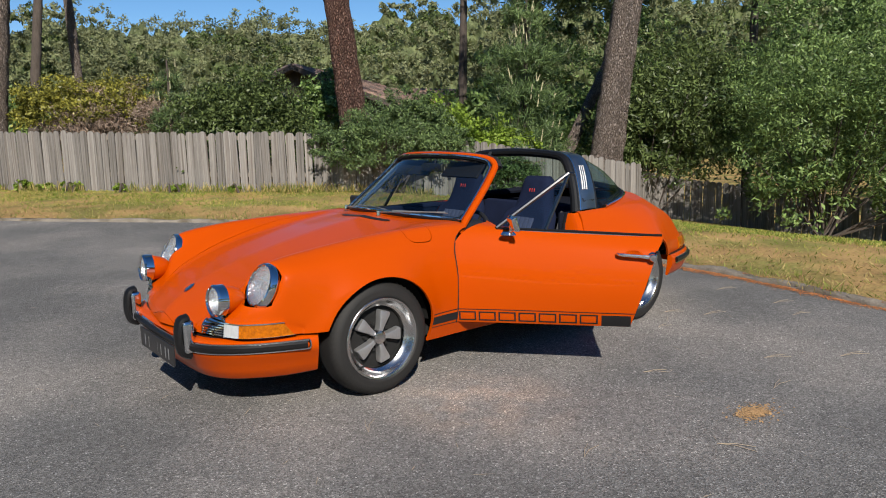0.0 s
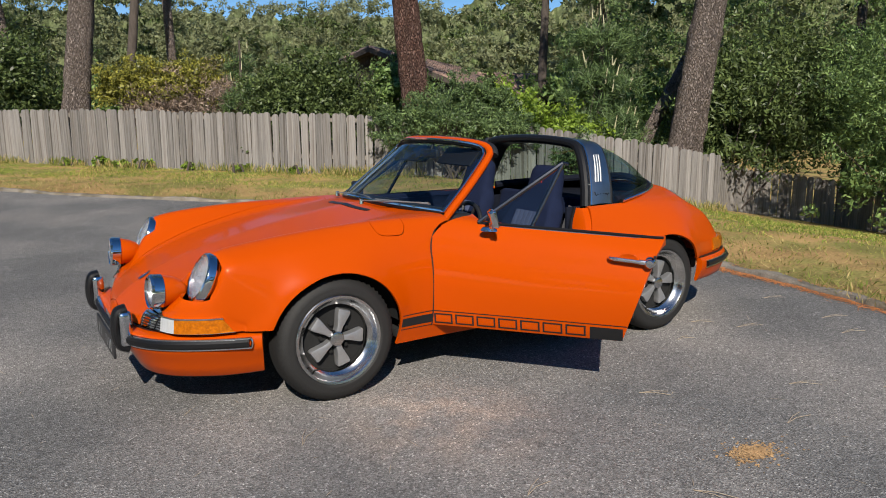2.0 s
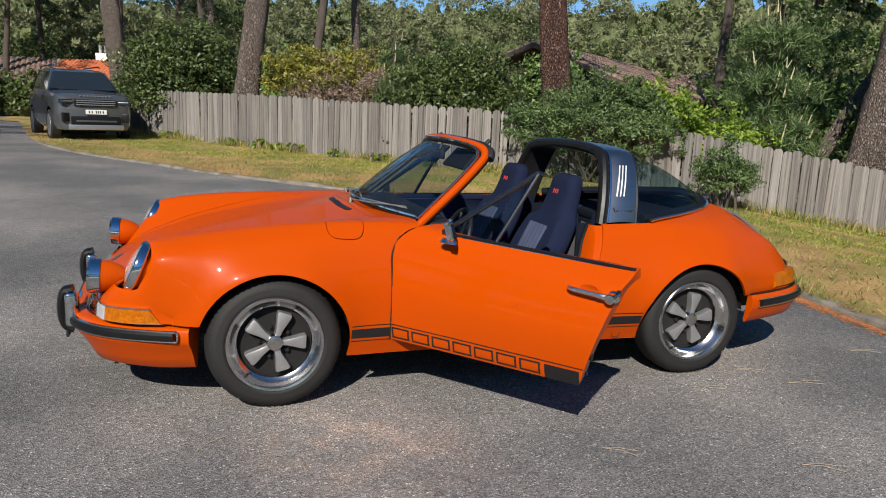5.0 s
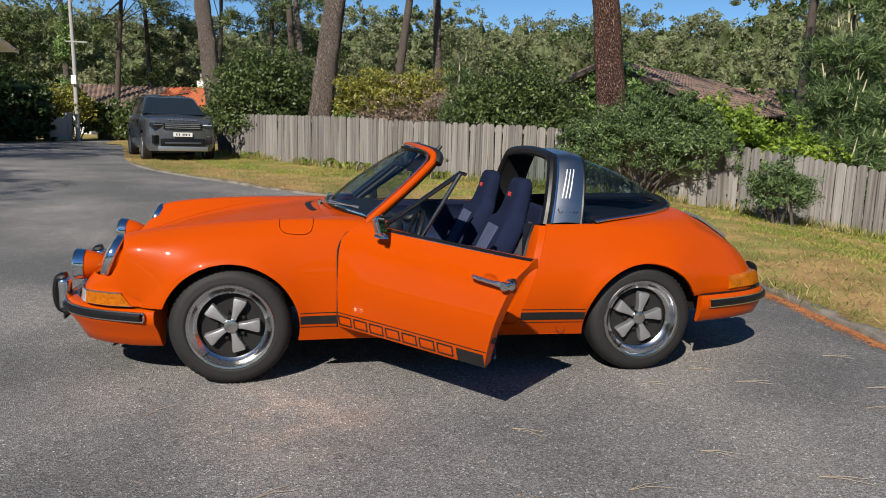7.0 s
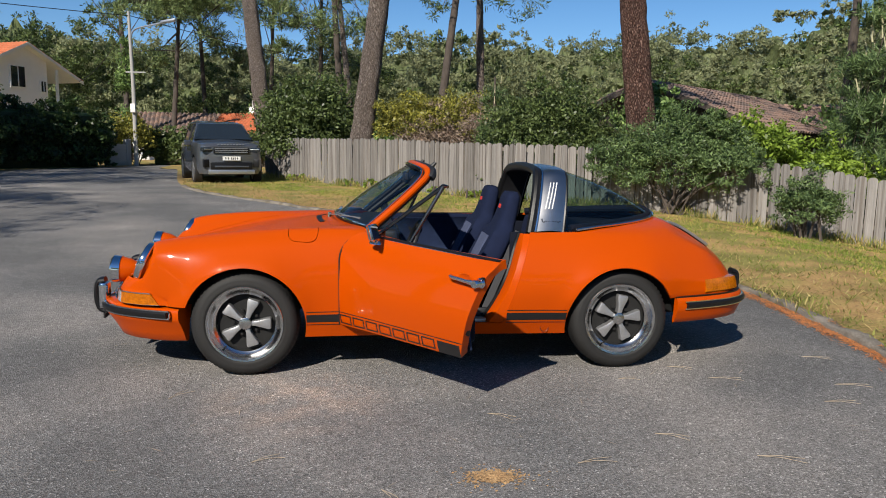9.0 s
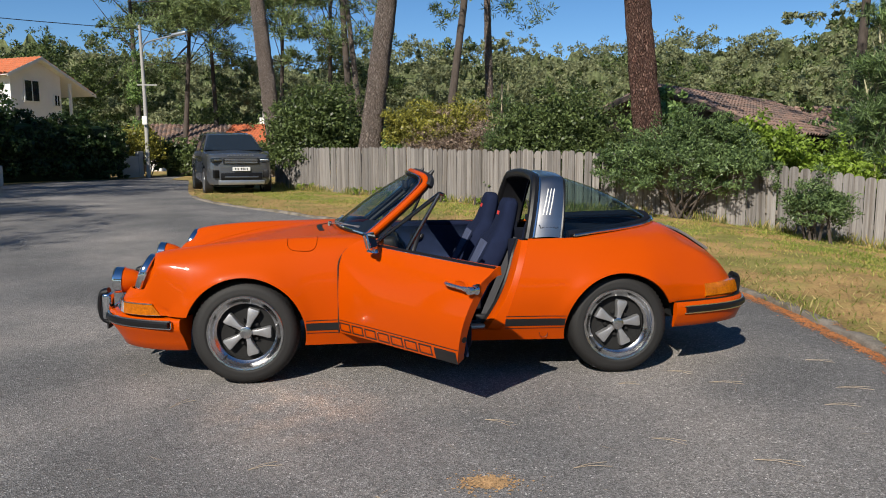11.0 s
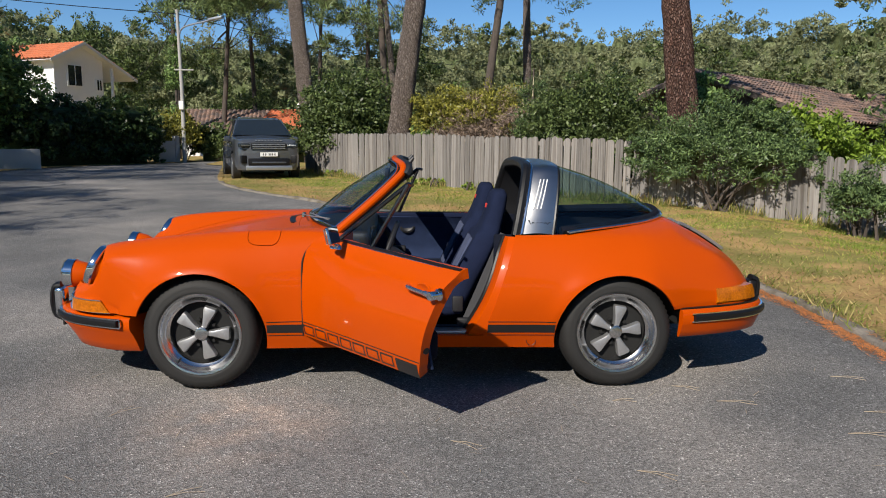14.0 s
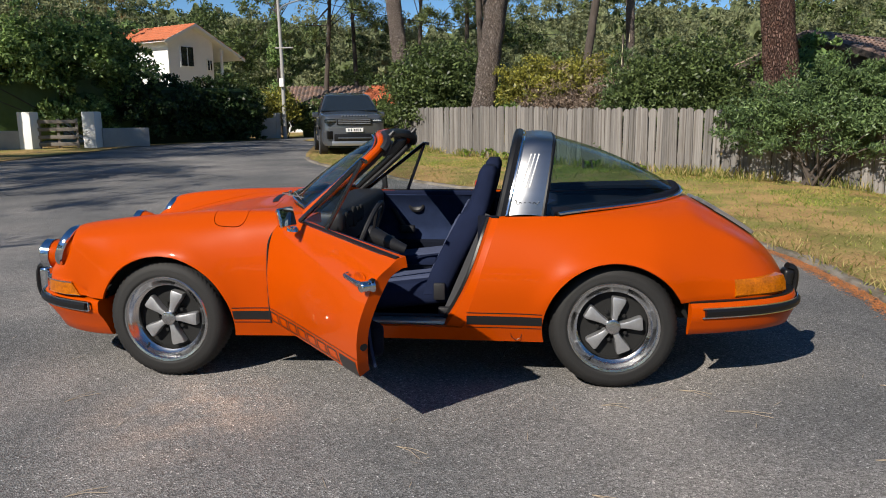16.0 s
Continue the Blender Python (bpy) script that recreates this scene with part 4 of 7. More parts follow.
# dark lining under the seams and inside the shell
def inset(geo, d):
    """The sheet moved inwards along its normals."""
    me = mesh_of("tmp", geo[0], geo[1], M["under"])
    out = [tuple(v.co - d * v.normal) for v in me.vertices], [tuple(p.vertices) for p in me.polygons]
    bpy.data.meshes.remove(me)
    return out


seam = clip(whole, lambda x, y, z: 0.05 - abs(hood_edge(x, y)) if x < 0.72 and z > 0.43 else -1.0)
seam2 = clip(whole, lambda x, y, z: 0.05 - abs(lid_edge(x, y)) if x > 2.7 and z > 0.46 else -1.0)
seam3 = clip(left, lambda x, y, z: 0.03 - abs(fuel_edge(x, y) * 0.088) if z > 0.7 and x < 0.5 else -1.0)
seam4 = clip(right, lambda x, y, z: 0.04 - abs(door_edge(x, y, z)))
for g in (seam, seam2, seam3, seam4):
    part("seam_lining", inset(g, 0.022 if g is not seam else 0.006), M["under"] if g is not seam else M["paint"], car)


def band(geo, f, out=0.0013):
    """A strip of the sheet, lifted off it."""
    return inset(clip(geo, f), -out)


# ---- wheels ----
def wheel(x, side, y_mid, turn):
    """A five-spoke alloy wheel, its tyre, polished lip, spokes and hub cap. Outer face towards -y."""
    w = part("wheel", lathe([(0.02, 0.03), (0.21, 0.02), (0.222, 0.09), (0.21, 0.10), (0.02, 0.06)], 40), M["under"], car)
    w.matrix_basis = pose(x, side * y_mid, HUB, 0, turn, 180 if side > 0 else 0)
    prof = [(0.192, 0.085), (0.205, 0.092), (0.245, 0.093), (0.285, 0.082), (0.304, 0.066), (0.312, 0.05), (0.3145, 0.02), (0.3150, 0.0), (0.3145, -0.02), (0.312, -0.05), (0.305, -0.066),
            (0.298, -0.074), (0.285, -0.082), (0.270, -0.0895), (0.258, -0.092), (0.250, -0.0915), (0.242, -0.094), (0.232, -0.0925), (0.2255, -0.087), (0.222, -0.07)]
    ty = lathe(prof, 128)
    k = len(prof)
    tread = []
    for i, p in enumerate(ty[0]):
        j, q = i // k, i % k
        s = 1.0
        if 4 <= q <= 11:
            s = 1.0 if (j + (q % 2)) % 2 else 0.966
        tread.append((p[0] * s, p[1], p[2] * s))
    part("tyre", (tread, ty[1]), M["tyre"], w, sharp=30)
    lip = [(0.2226, -0.078), (0.2260, -0.088), (0.2215, -0.0925), (0.2102, -0.090), (0.2011, -0.078), (0.1944, -0.062), (0.1808, -0.048), (0.1729, -0.042), (0.1695, -0.03), (0.1808, 0.02), (0.2147, 0.05)]
    part("rim", lathe(lip, 72), M["alloy"], w, "polished rim lip")
    part("barrel", lathe([(0.0339, -0.012), (0.1695, -0.008), (0.1718, -0.03), (0.1785, -0.03), (0.1785, 0.02), (0.0339, 0.02)], 48), M["under"], w, "black painted wheel centre")
    out = [(0.030, 0.014), (0.055, 0.0155), (0.080, 0.021), (0.105, 0.028), (0.126, 0.034), (0.140, 0.035), (0.146, 0.030)]
    ring = [(r, h) for r, h in out] + [(r, -h) for r, h in reversed(out)]
    n = len(ring)
    v = []
    for dpt, shrink in ((-0.012, 1.0), (-0.036, 1.0), (-0.044, 0.90), (-0.046, 0.70)):
        for r, h in ring:
            rr = 0.107 + (r - 0.107) * (0.5 + 0.5 * shrink)
            v.append((h * shrink, dpt - 0.010 * (1 - ((r - 0.068) / 0.113) ** 2) * (dpt < -0.02), rr))
    f = []
    for a in range(3):
        for i in range(n):
            f.append((a * n + i, a * n + (i + 1) % n, (a + 1) * n + (i + 1) % n, (a + 1) * n + i))
    f.append(tuple(3 * n + i for i in range(n)))
    me = mesh_of("spoke", v, [tuple(reversed(q)) for q in f], M["spoke"])
    me.set_sharp_from_angle(angle=radians(32))
    for i in range(5):
        s = new("spoke", me)
        s.parent = w
        s.matrix_basis = pose(0, 0, 0, 0, 72 * i, 0)
    part("hub_cap", lathe([(0.0000, -0.066), (0.0271, -0.066), (0.0350, -0.063), (0.0384, -0.056), (0.0396, -0.03), (0.0000, -0.03)], 32), M["alloy"], w, "grey hub cap")
    for i in range(5):
        a = radians(72 * i + 36)
        nut = part("wheel_nut", lathe([(0.0, -0.034), (0.009, -0.034), (0.011, -0.02), (0.011, -0.008)], 6), M["under"], w)
        nut.matrix_basis = pose(0.073 * math.sin(a), 0, 0.073 * math.cos(a))
    a = radians(200)
    va = part("valve", tube([(0.186 * math.sin(a), -0.05, 0.186 * math.cos(a)), (0.172 * math.sin(a), -0.075, 0.172 * math.cos(a))], 0.005, 6), M["under"], w)
    return w


for x, side, ym, turn in ((0, -1, 0.690, 20), (0, 1, 0.690, 50), (BASE, -1, 0.682, 12), (BASE, 1, 0.682, 33)):
    wheel(x, side, ym, turn)

# dark wells round the wheels and the underbody
for cx, r in ((0.0, 0.37), (BASE, 0.365)):
    for s in (-1, 1):
        well = grid(lambda a, y: (cx + r * math.cos(a), s * y, 0.30 + r * math.sin(a)), np.linspace(0.12, math.pi - 0.05, 24), [0.44, 0.60, 0.705])
        wall_in = [(cx + r * math.cos(a), s * 0.44, 0.30 + r * math.sin(a)) for a in np.linspace(0.12, math.pi - 0.05, 24)]
        part("wheel_well", join(well, (wall_in, [tuple(range(24))])), M["under"], car)
part("floor_pan", join(box((1.13, 0, 0.255), (1.50, 1.30, 0.05), 0.015), box((-0.25, 0, 0.33), (0.9, 0.82, 0.12), 0.03), box((2.6, 0, 0.34), (0.9, 0.82, 0.14), 0.03)), M["under"], car)



# ---- bumpers ----
def plan_front(s):
    """The front bumper's line: s from -1 (left) to 1."""
    y = 0.775 * math.copysign(abs(s) ** 0.8, s)
    return Vector((-0.918 + 0.540 * (abs(y) / 0.775) ** 4.6, y, 0))


def plan_rear(s):
    y = 0.79 * math.copysign(abs(s) ** 0.8, s)
    return Vector((3.25 - 0.62 * (abs(y) / 0.79) ** 5.5, y, 0))


def along(plan, lo, hi, n, rear=False):
    out = []
    for s in np.linspace(lo, hi, n):
        p, d = plan(s), (plan(min(1, s + 0.01)) - plan(max(-1, s - 0.01))).normalized()
        nrm = Vector((d.y, -d.x, 0)) if rear else Vector((-d.y, d.x, 0))
        out.append((p, nrm, Vector((0, 0, 1))))
    return out


front_prof = [(-0.16, 0.408), (-0.045, 0.410), (-0.015, 0.404), (0.0, 0.392), (0.002, 0.345), (-0.008, 0.325), (-0.030, 0.295), (-0.060, 0.245), (-0.085, 0.195), (-0.10, 0.188), (-0.12, 0.20), (-0.13, 0.30)]
b_geo = sweep(front_prof, along(plan_front, -1, 1, 60))
b_v = []
for x, y, z in b_geo[0]:
    k = max(0.0, (abs(y) - 0.60) / 0.175)
    if z < 0.33:
        z += 0.05 * k * k * (0.33 - z) / 0.14
    b_v.append((x, y * (1 - 0.02 * k * k * k), z))
bumper = part("front_bumper", (b_v, b_geo[1]), M["paint"], car, sharp=50)
part("bumper_strip", sweep([(-0.004, 0.350), (0.014, 0.352), (0.022, 0.362), (0.022, 0.380), (0.014, 0.390), (-0.004, 0.391)], along(plan_front, -0.968, 0.968, 60)), M["black"], bumper, "black rubber bumper strip")
for z in (0.349, 0.393):
    part("bumper_trim", sweep([(-0.004, z - 0.004), (0.009, z - 0.004), (0.009, z + 0.004), (-0.004, z + 0.004)], along(plan_front, -0.972, 0.972, 60)), M["chrome"], bumper, "thin chrome trim")
part("bumper_seal", sweep([(-0.085, 0.404), (-0.058, 0.404), (-0.058, 0.417), (-0.085, 0.417)], along(plan_front, -1, 1, 60)), M["black"], bumper, "black rubber seal")
for s in (-1, 1):
    (p0, n0, _), = along(plan_front, 0.970 * s, 0.970 * s, 1)
    cap = [(p0 + n0 * (0.010 - 0.006 * abs(math.sin(a))) + Vector((0.012 * math.cos(a), 0, 0.371 + 0.024 * math.sin(a)))) for a in np.linspace(-1.5, 1.5, 9)]
    part("strip_end", tube(cap, 0.006, 6), M["chrome"], bumper, "rounded chrome end of the strip")
rear_prof = [(-0.035, 0.446), (-0.02, 0.449), (-0.008, 0.442), (0.0, 0.425), (0.002, 0.375), (-0.006, 0.355), (-0.018, 0.325), (-0.032, 0.292), (-0.044, 0.286), (-0.050, 0.30), (-0.040, 0.36)]
bumper_r = part("rear_bumper", sweep(rear_prof, along(plan_rear, -1, 1, 60, True)), M["paint"], car, sharp=50)
part("bumper_strip", sweep([(-0.004, 0.380), (0.014, 0.382), (0.022, 0.392), (0.022, 0.410), (0.014, 0.420), (-0.004, 0.421)], along(plan_rear, -0.975, 0.975, 60, True)), M["black"], bumper_r, "black rubber bumper strip")
for z in (0.379, 0.423):
    part("bumper_trim", sweep([(-0.004, z - 0.004), (0.009, z - 0.004), (0.009, z + 0.004), (-0.004, z + 0.004)], along(plan_rear, -0.98, 0.98, 60, True)), M["chrome"], bumper_r, "thin chrome trim")
part("bumper_seal", sweep([(-0.10, 0.445), (-0.016, 0.445), (-0.016, 0.455), (-0.10, 0.455)], along(plan_rear, -1, 1, 60, True)), M["black"], bumper_r, "black rubber seal")


def guard(x, y, z, flip):
    g = part("bumper_guard", box((0, 0, 0), (0.062, 0.080, 0.172), 0.026, 4), M["black"] if flip else M["chrome"], bumper_r if flip else bumper, "bumper guard with a black rubber face")
    g.matrix_basis = pose(x, y, z, 0, 8 * flip, 0)
    k = 1 if flip else -1
    pts = spline([(k * -0.01, 0, 0.098), (k * 0.030, 0, 0.082), (k * 0.044, 0, 0.0), (k * 0.030, 0, -0.075), (k * -0.01, 0, -0.10)], 5)
    pad = tube(pts, 0.020, 10)
    part("guard_pad", ([(x, y * 1.75, z) for x, y, z in pad[0]], pad[1]), M["black"], g, "black rubber pad")


for s in (-1, 1):
    guard(-0.905, s * 0.375, 0.420, 0)
    guard(3.215, s * 0.30, 0.445, 1)
plate = part("number_plate", box((-0.945, -0.045, 0.303), (0.012, 0.48, 0.105), 0.004), M["plate"], bumper, "dark number plate with pale characters")
for k, y in enumerate((-0.18, -0.135, -0.07, -0.02, 0.03, 0.10, 0.15)):
    part("plate_character", box((-0.9525, y * 1.05 - 0.035, 0.303), (0.003, 0.010, 0.060), 0.001, 1), M["silver"], plate)

# ---- front lamps ----
for s in (-1, 1):
    tilt = Matrix.Translation((-0.600, s * 0.602, 0.668)) @ pose(0, 0, 0, 0, 24, -s * 2)
    hl = part("headlight", moved(lathe([(0.112, 0.03), (0.119, 0.022), (0.1185, 0.0), (0.113, -0.010), (0.104, -0.014), (0.100, -0.010), (0.100, 0.01)], 48, "x"), tilt), M["chrome"], car, "round headlight in a chrome ring")
    part("bucket", moved(lathe([(0.1165, 0.012), (0.1085, 0.028), (0.095, 0.048)], 48, "x"), tilt), M["paint"], hl, "orange headlight bucket")
    part("reflector", moved(lathe([(0.0, 0.036), (0.03, 0.034), (0.065, 0.026), (0.09, 0.013), (0.104, -0.002)], 40, "x"), tilt), M["bowl"], hl, "silvered reflector bowl")
    part("bulb", moved(lathe([(0.0, 0.0), (0.014, 0.003), (0.018, 0.015), (0.018, 0.034)], 14, "x"), tilt), M["alloy"], hl)
    part("lens", moved(lathe([(0.0, -0.034), (0.03, -0.032), (0.06, -0.026), (0.085, -0.016), (0.101, -0.006)], 40, "x"), tilt), M["lampglass"], hl, "ribbed clear lens")
    fog = Matrix.Translation((-0.782, s * 0.498, 0.604)) @ pose(0, 0, 0, 0, 4, -s * 3)
    fl = part("fog_lamp", moved(lathe([(0.0, 0.145), (0.025, 0.138), (0.05, 0.112), (0.066, 0.075), (0.074, 0.035), (0.076, 0.0), (0.074, -0.01)], 40, "x"), fog), M["paint"], car, "round orange auxiliary lamp")
    part("chrome_ring", moved(lathe([(0.0745, 0.022), (0.080, 0.024), (0.081, -0.02), (0.073, -0.030), (0.066, -0.022)], 40, "x"), fog), M["chrome"], fl, "chrome ring")
    part("reflector", moved(lathe([(0.0, 0.04), (0.03, 0.035), (0.055, 0.012), (0.067, -0.016)], 36, "x"), fog), M["bowl"], fl, "silvered reflector bowl")
    part("lens", moved(lathe([(0.0, -0.034), (0.03, -0.033), (0.055, -0.028), (0.068, -0.020)], 36, "x"), fog), M["lampglass"], fl, "clear lens")
    part("bracket", tube([(-0.745, s * 0.495, 0.53), (-0.735, s * 0.495, 0.45)], 0.014), M["black"], fl)

    nose = NOSE_L if s < 0 else mirrored(NOSE_L)

    def on_nose(y0, y1, z0, z1, out, end=0.0):
        return band(nose, lambda x, y, z: min(abs(y) - y0, (y1 - abs(y)) if y1 < 0.7 else (end - 0.480 - 0.75 * (z - 0.416) - x), z - z0, z1 - z), out)

    tl = part("turn_signal", solid(on_nose(0.608, 0.75, 0.424, 0.490, 0.010, -0.006), 0.009), M["amber"], car, "amber turn signal in a chrome frame")
    part("clear_section", solid(on_nose(0.528, 0.607, 0.424, 0.494, 0.010), 0.009), M["clearlens"], tl, "clear section of the lamp")
    part("horn_bed", on_nose(0.392, 0.528, 0.424, 0.508, 0.003), M["under"], tl)
    for k in range(7):
        z = 0.431 + 0.0118 * k
        part("horn_grille", solid(on_nose(0.392, 0.528, z - 0.0032, z + 0.0032, 0.010), 0.007), M["chrome"], tl, "chrome horn grille bar")
    for y0, y1, z0, z1 in ((0.382, 0.75, 0.4205, 0.4255), (0.528, 0.75, 0.489, 0.495), (0.382, 0.530, 0.506, 0.512), (0.382, 0.392, 0.421, 0.512)):
        part("lamp_frame", solid(on_nose(y0, y1, z0, z1, 0.014), 0.013), M["chrome"], tl, "chrome lamp frame")
    # tail lamps
    fr = along(plan_rear, 0.66 * s, 0.90 * s, 14, True)
    rl = part("tail_light", sweep([(-0.09, 0.466), (-0.026, 0.466), (-0.020, 0.474), (-0.026, 0.515), (-0.040, 0.548), (-0.10, 0.556)], fr), M["amber"], car, "amber wrap-around tail light")


# ---- car: side stripes ----
def side_y(x, z):
    """Half-width of the body's side at a place along the cabin."""
    vals = [float(pchip(U_KEYS, k, [x])[0]) for k in (YF, ZF, YS, ZS, YW, ZW, Y5, Z5, YB, ZB)]
    ts = np.linspace(0, 1, 60)
    tk = [0, 0.25, 0.6, 0.85, 1]
    return float(np.interp(-z, -pchip(tk, vals[1::2], ts), pchip(tk, vals[0::2], ts))) + flare(x, z)


def patch(x0, x1, z0, z1, s=-1, out=0.0014, slant=0.0):
    """A thin strip lying on the body's side."""
    n = max(2, int((x1 - x0) / 0.03) + 1)
    g = grid(lambda x, z: (x + slant * (z - z0), s * (side_y(x, z) + out), z), np.linspace(x0, x1, n), np.linspace(z0, z1, 3))
    return g if s > 0 else (g[0], [tuple(reversed(q)) for q in g[1]])


for z0, z1 in ((0.318, 0.366), (0.3795, 0.3845), (0.300, 0.3045)):
    for s in (-1, 1):
        part("side_stripe", patch(0.355, 0.545, z0, z1, s), M["decal"], body, "matt black side stripe")
        part("side_stripe", patch(1.555, 1.925, z0, z1, s), M["decal"], body, "matt black side stripe")
part("side_stripe", patch(0.552, 1.555, 0.3795, 0.3845), M["decal"], door, "thin black door stripe")
part("side_stripe", patch(1.375, 1.535, 0.302, 0.368), M["decal"], door, "black block at the end of the door stripe")


def bar_mark(x0, strokes):
    """Plain bars of the lettering's size: (x from, x to, z from, z to), each 0 to 1 of the mark."""
    w, zb, h = 0.100, 0.313, 0.056
    geos = [patch(x0 + a * w, x0 + b * w, zb + c * h, zb + d * h) for a, b, c, d in strokes]
    part("lettering_bar", join(*geos), M["decal"], door, "black outlined lettering bar")


for k in range(7):
    bar_mark(0.562 + 0.1155 * k, ((0, 1, 0.86, 1), (0, 1, 0, 0.14), (0, 0.09, 0.14, 0.86), (0.91, 1, 0.14, 0.86)))

# ---- car: windscreen ----
base_line = [(front_glass_base(y), y, 0.898 - 0.03 * (abs(y) / 0.6) ** 2) for y in np.linspace(-0.585, 0.585, 17)]
post_l = [(0.665, -0.634, 0.800), (0.745, -0.612, 0.872), (0.92, -0.565, 1.02), (1.055, -0.522, 1.145), (1.09, -0.495, 1.190), (1.085, -0.44, 1.221), (1.045, -0.28, 1.240), (1.03, 0.0, 1.247)]
post = spline(post_l, 5)
arch = post + [Vector((p.x, -p.y, p.z)) for p in reversed(post[:-1])]
screen = part("windscreen_frame", tube(arch, 0.021, 10), M["paint"], car, "orange windscreen frame")
inner_arch = [Vector((p.x - 0.024, p.y * 0.965, p.z - 0.010)) for p in arch[5:-5]]
part("screen_seal", tube(inner_arch + [Vector(b) for b in reversed(base_line)], 0.015, 8, closed=True), M["black"], screen, "black rubber screen seal")
part("screen_trim", tube([p + Vector((-0.014, p.y * 0.022, 0.012)) for p in inner_arch] + [Vector(b) + Vector((-0.012, 0, 0.012)) for b in reversed(base_line)], 0.0075, 6, closed=True), M["chrome"], screen, "chrome trim round the windscreen")


def screen_point(a, b):
    n = len(inner_arch)
    q = a * (n - 1)
    i = min(int(q), n - 2)
    top = inner_arch[i].lerp(inner_arch[i + 1], q - i)
    ft = (a - 0.5) * 2
    bx = 0.585 * ft
    low = Vector((front_glass_base(bx), bx, 0.898 - 0.03 * (abs(bx) / 0.6) ** 2))
    p = low.lerp(top, b)
    p.x -= 0.03 * math.sin(math.pi * b) * (1 - ft * ft)
    return tuple(p)


pane = part("windscreen", grid(screen_point, np.linspace(0, 1, 40), np.linspace(0, 1, 14)), M["glass"], screen, "clear windscreen glass")
pane.visible_shadow = False
header = [p + Vector((0.028, 0, -0.004)) for p in arch[17:-17]]
part("header_rail", tube(header, 0.026, 8), M["vinyl"], screen, "black padded header rail")
part("header_rail", tube([p + Vector((0.016, 0.022 * (1 if p.y < 0 else -1), -0.012)) for p in arch[4:18]], 0.017, 8), M["vinyl"], screen, "black inner pillar trim")
part("header_rail", tube([p + Vector((0.016, 0.022 * (1 if p.y < 0 else -1), -0.012)) for p in arch[-18:-4]], 0.017, 8), M["vinyl"], screen, "black inner pillar trim")
for y in (-0.40, 0.40):
    part("header_latch", tube([(1.095, y, 1.226), (1.128, y, 1.238), (1.148, y, 1.262)], [0.016, 0.014, 0.009], 8), M["vinyl"], screen, "black roof latch")
for y in (-0.25, 0.25):
    part("sun_visor", box((0, 0, 0), (0.13, 0.36, 0.016), 0.007, 2, pose(1.040, y, 1.150, 0, -47, 0)), M["vinyl"], screen, "black sun visor")
part("rear_view_mirror", join(box((0.985, 0.0, 1.16), (0.03, 0.21, 0.055), 0.012, 3), tube([(1.02, 0, 1.235), (0.99, 0, 1.175)], 0.007, 6)), M["vinyl"], screen, "black rear-view mirror")
for y0, y1 in ((-0.08, -0.50), (0.38, -0.06)):
    w = part("wiper", tube([(front_glass_base(y0) - 0.05, y0, 0.905), (front_glass_base(y0) - 0.03, y0 * 0.5 + y1 * 0.5, 0.920), (front_glass_base(y1) + 0.015, y1, 0.918)], 0.0034, 6), M["wiper"], car, "silver wiper arm")
    part("wiper_blade", tube([(front_glass_base(y0) + 0.0, y0 - 0.08, 0.918), (front_glass_base(y1) + 0.01, y1 - 0.03, 0.914)], 0.0032, 6), M["wiper"], w, "silver wiper blade")
    part("wiper_pivot", moved(lathe([(0.0, 0.03), (0.012, 0.028), (0.014, 0.0)], 12, "z"), Matrix.Translation((front_glass_base(y0) - 0.05, y0, 0.885))), M["chrome"], w)
slot = band(hood, lambda x, y, z: min(0.017 - abs(x - 0.395 - 0.04 * (y / 0.26) ** 2), 0.25 - abs(y)), 0.003)
part("cowl_vent", solid(slot, 0.004), M["black"], car, "black fresh-air slot on the hood")
part("hood_badge", band(hood, lambda x, y, z: 0.028 - math.hypot((x + 0.74) * 0.9, y * 1.3), 0.004), M["alloy"], car, "small metal badge on the hood")

# ---- car: roll hoop and rear window ----
HOOP = [(-0.640, 0.846), (-0.612, 0.95), (-0.566, 1.06), (-0.515, 1.148), (-0.462, 1.204), (-0.38, 1.226), (-0.20, 1.240), (0.0, 1.245)]
hoop_half = [Vector((0, y, z)) for y, z in HOOP]
hs = spline(hoop_half, 5)
hoop_arch = hs + [Vector((0, -p.y, p.z)) for p in reversed(hs[:-1])]


def hoop_x(z, k):
    """Front (k=0) to rear (k=1) edge of the hoop at a height."""
    f = (z - 0.846) / 0.40
    return (1.742 + 0.085 * f) * (1 - k) + (1.928 + 0.052 * f) * k


hoop_geo = grid(lambda i, k: (hoop_x(hoop_arch[int(i)].z, k), hoop_arch[int(i)].y * (1 + 0.012 * math.sin(math.pi * k)), hoop_arch[int(i)].z + 0.008 * math.sin(math.pi * k)), range(len(hoop_arch)), np.linspace(0, 1, 9))
hoop = part("roll_hoop", solid(hoop_geo, 0.018), M["steel"], car, "brushed steel roll hoop", sharp=50)
part("hoop_seal", tube([(hoop_x(p.z, 0) - 0.022, p.y * 0.972, p.z - 0.010) for p in hoop_arch], 0.030, 10), M["black"], hoop, "black rubber seal on the hoop")
part("hoop_trim", tube([(hoop_x(p.z, 0) + 0.006, p.y * 1.006, p.z + 0.004) for p in hoop_arch], 0.008, 6), M["chrome"], hoop, "bright edge trim")
lining = grid(lambda i, k: (hoop_x(hoop_arch[int(i)].z, k) - 0.02, hoop_arch[int(i)].y * 0.93, hoop_arch[int(i)].z * 0.985 - 0.018), range(len(hoop_arch)), np.linspace(0, 1, 5))
part("hoop_lining", lining, M["vinyl"], hoop, "black vinyl hoop lining")
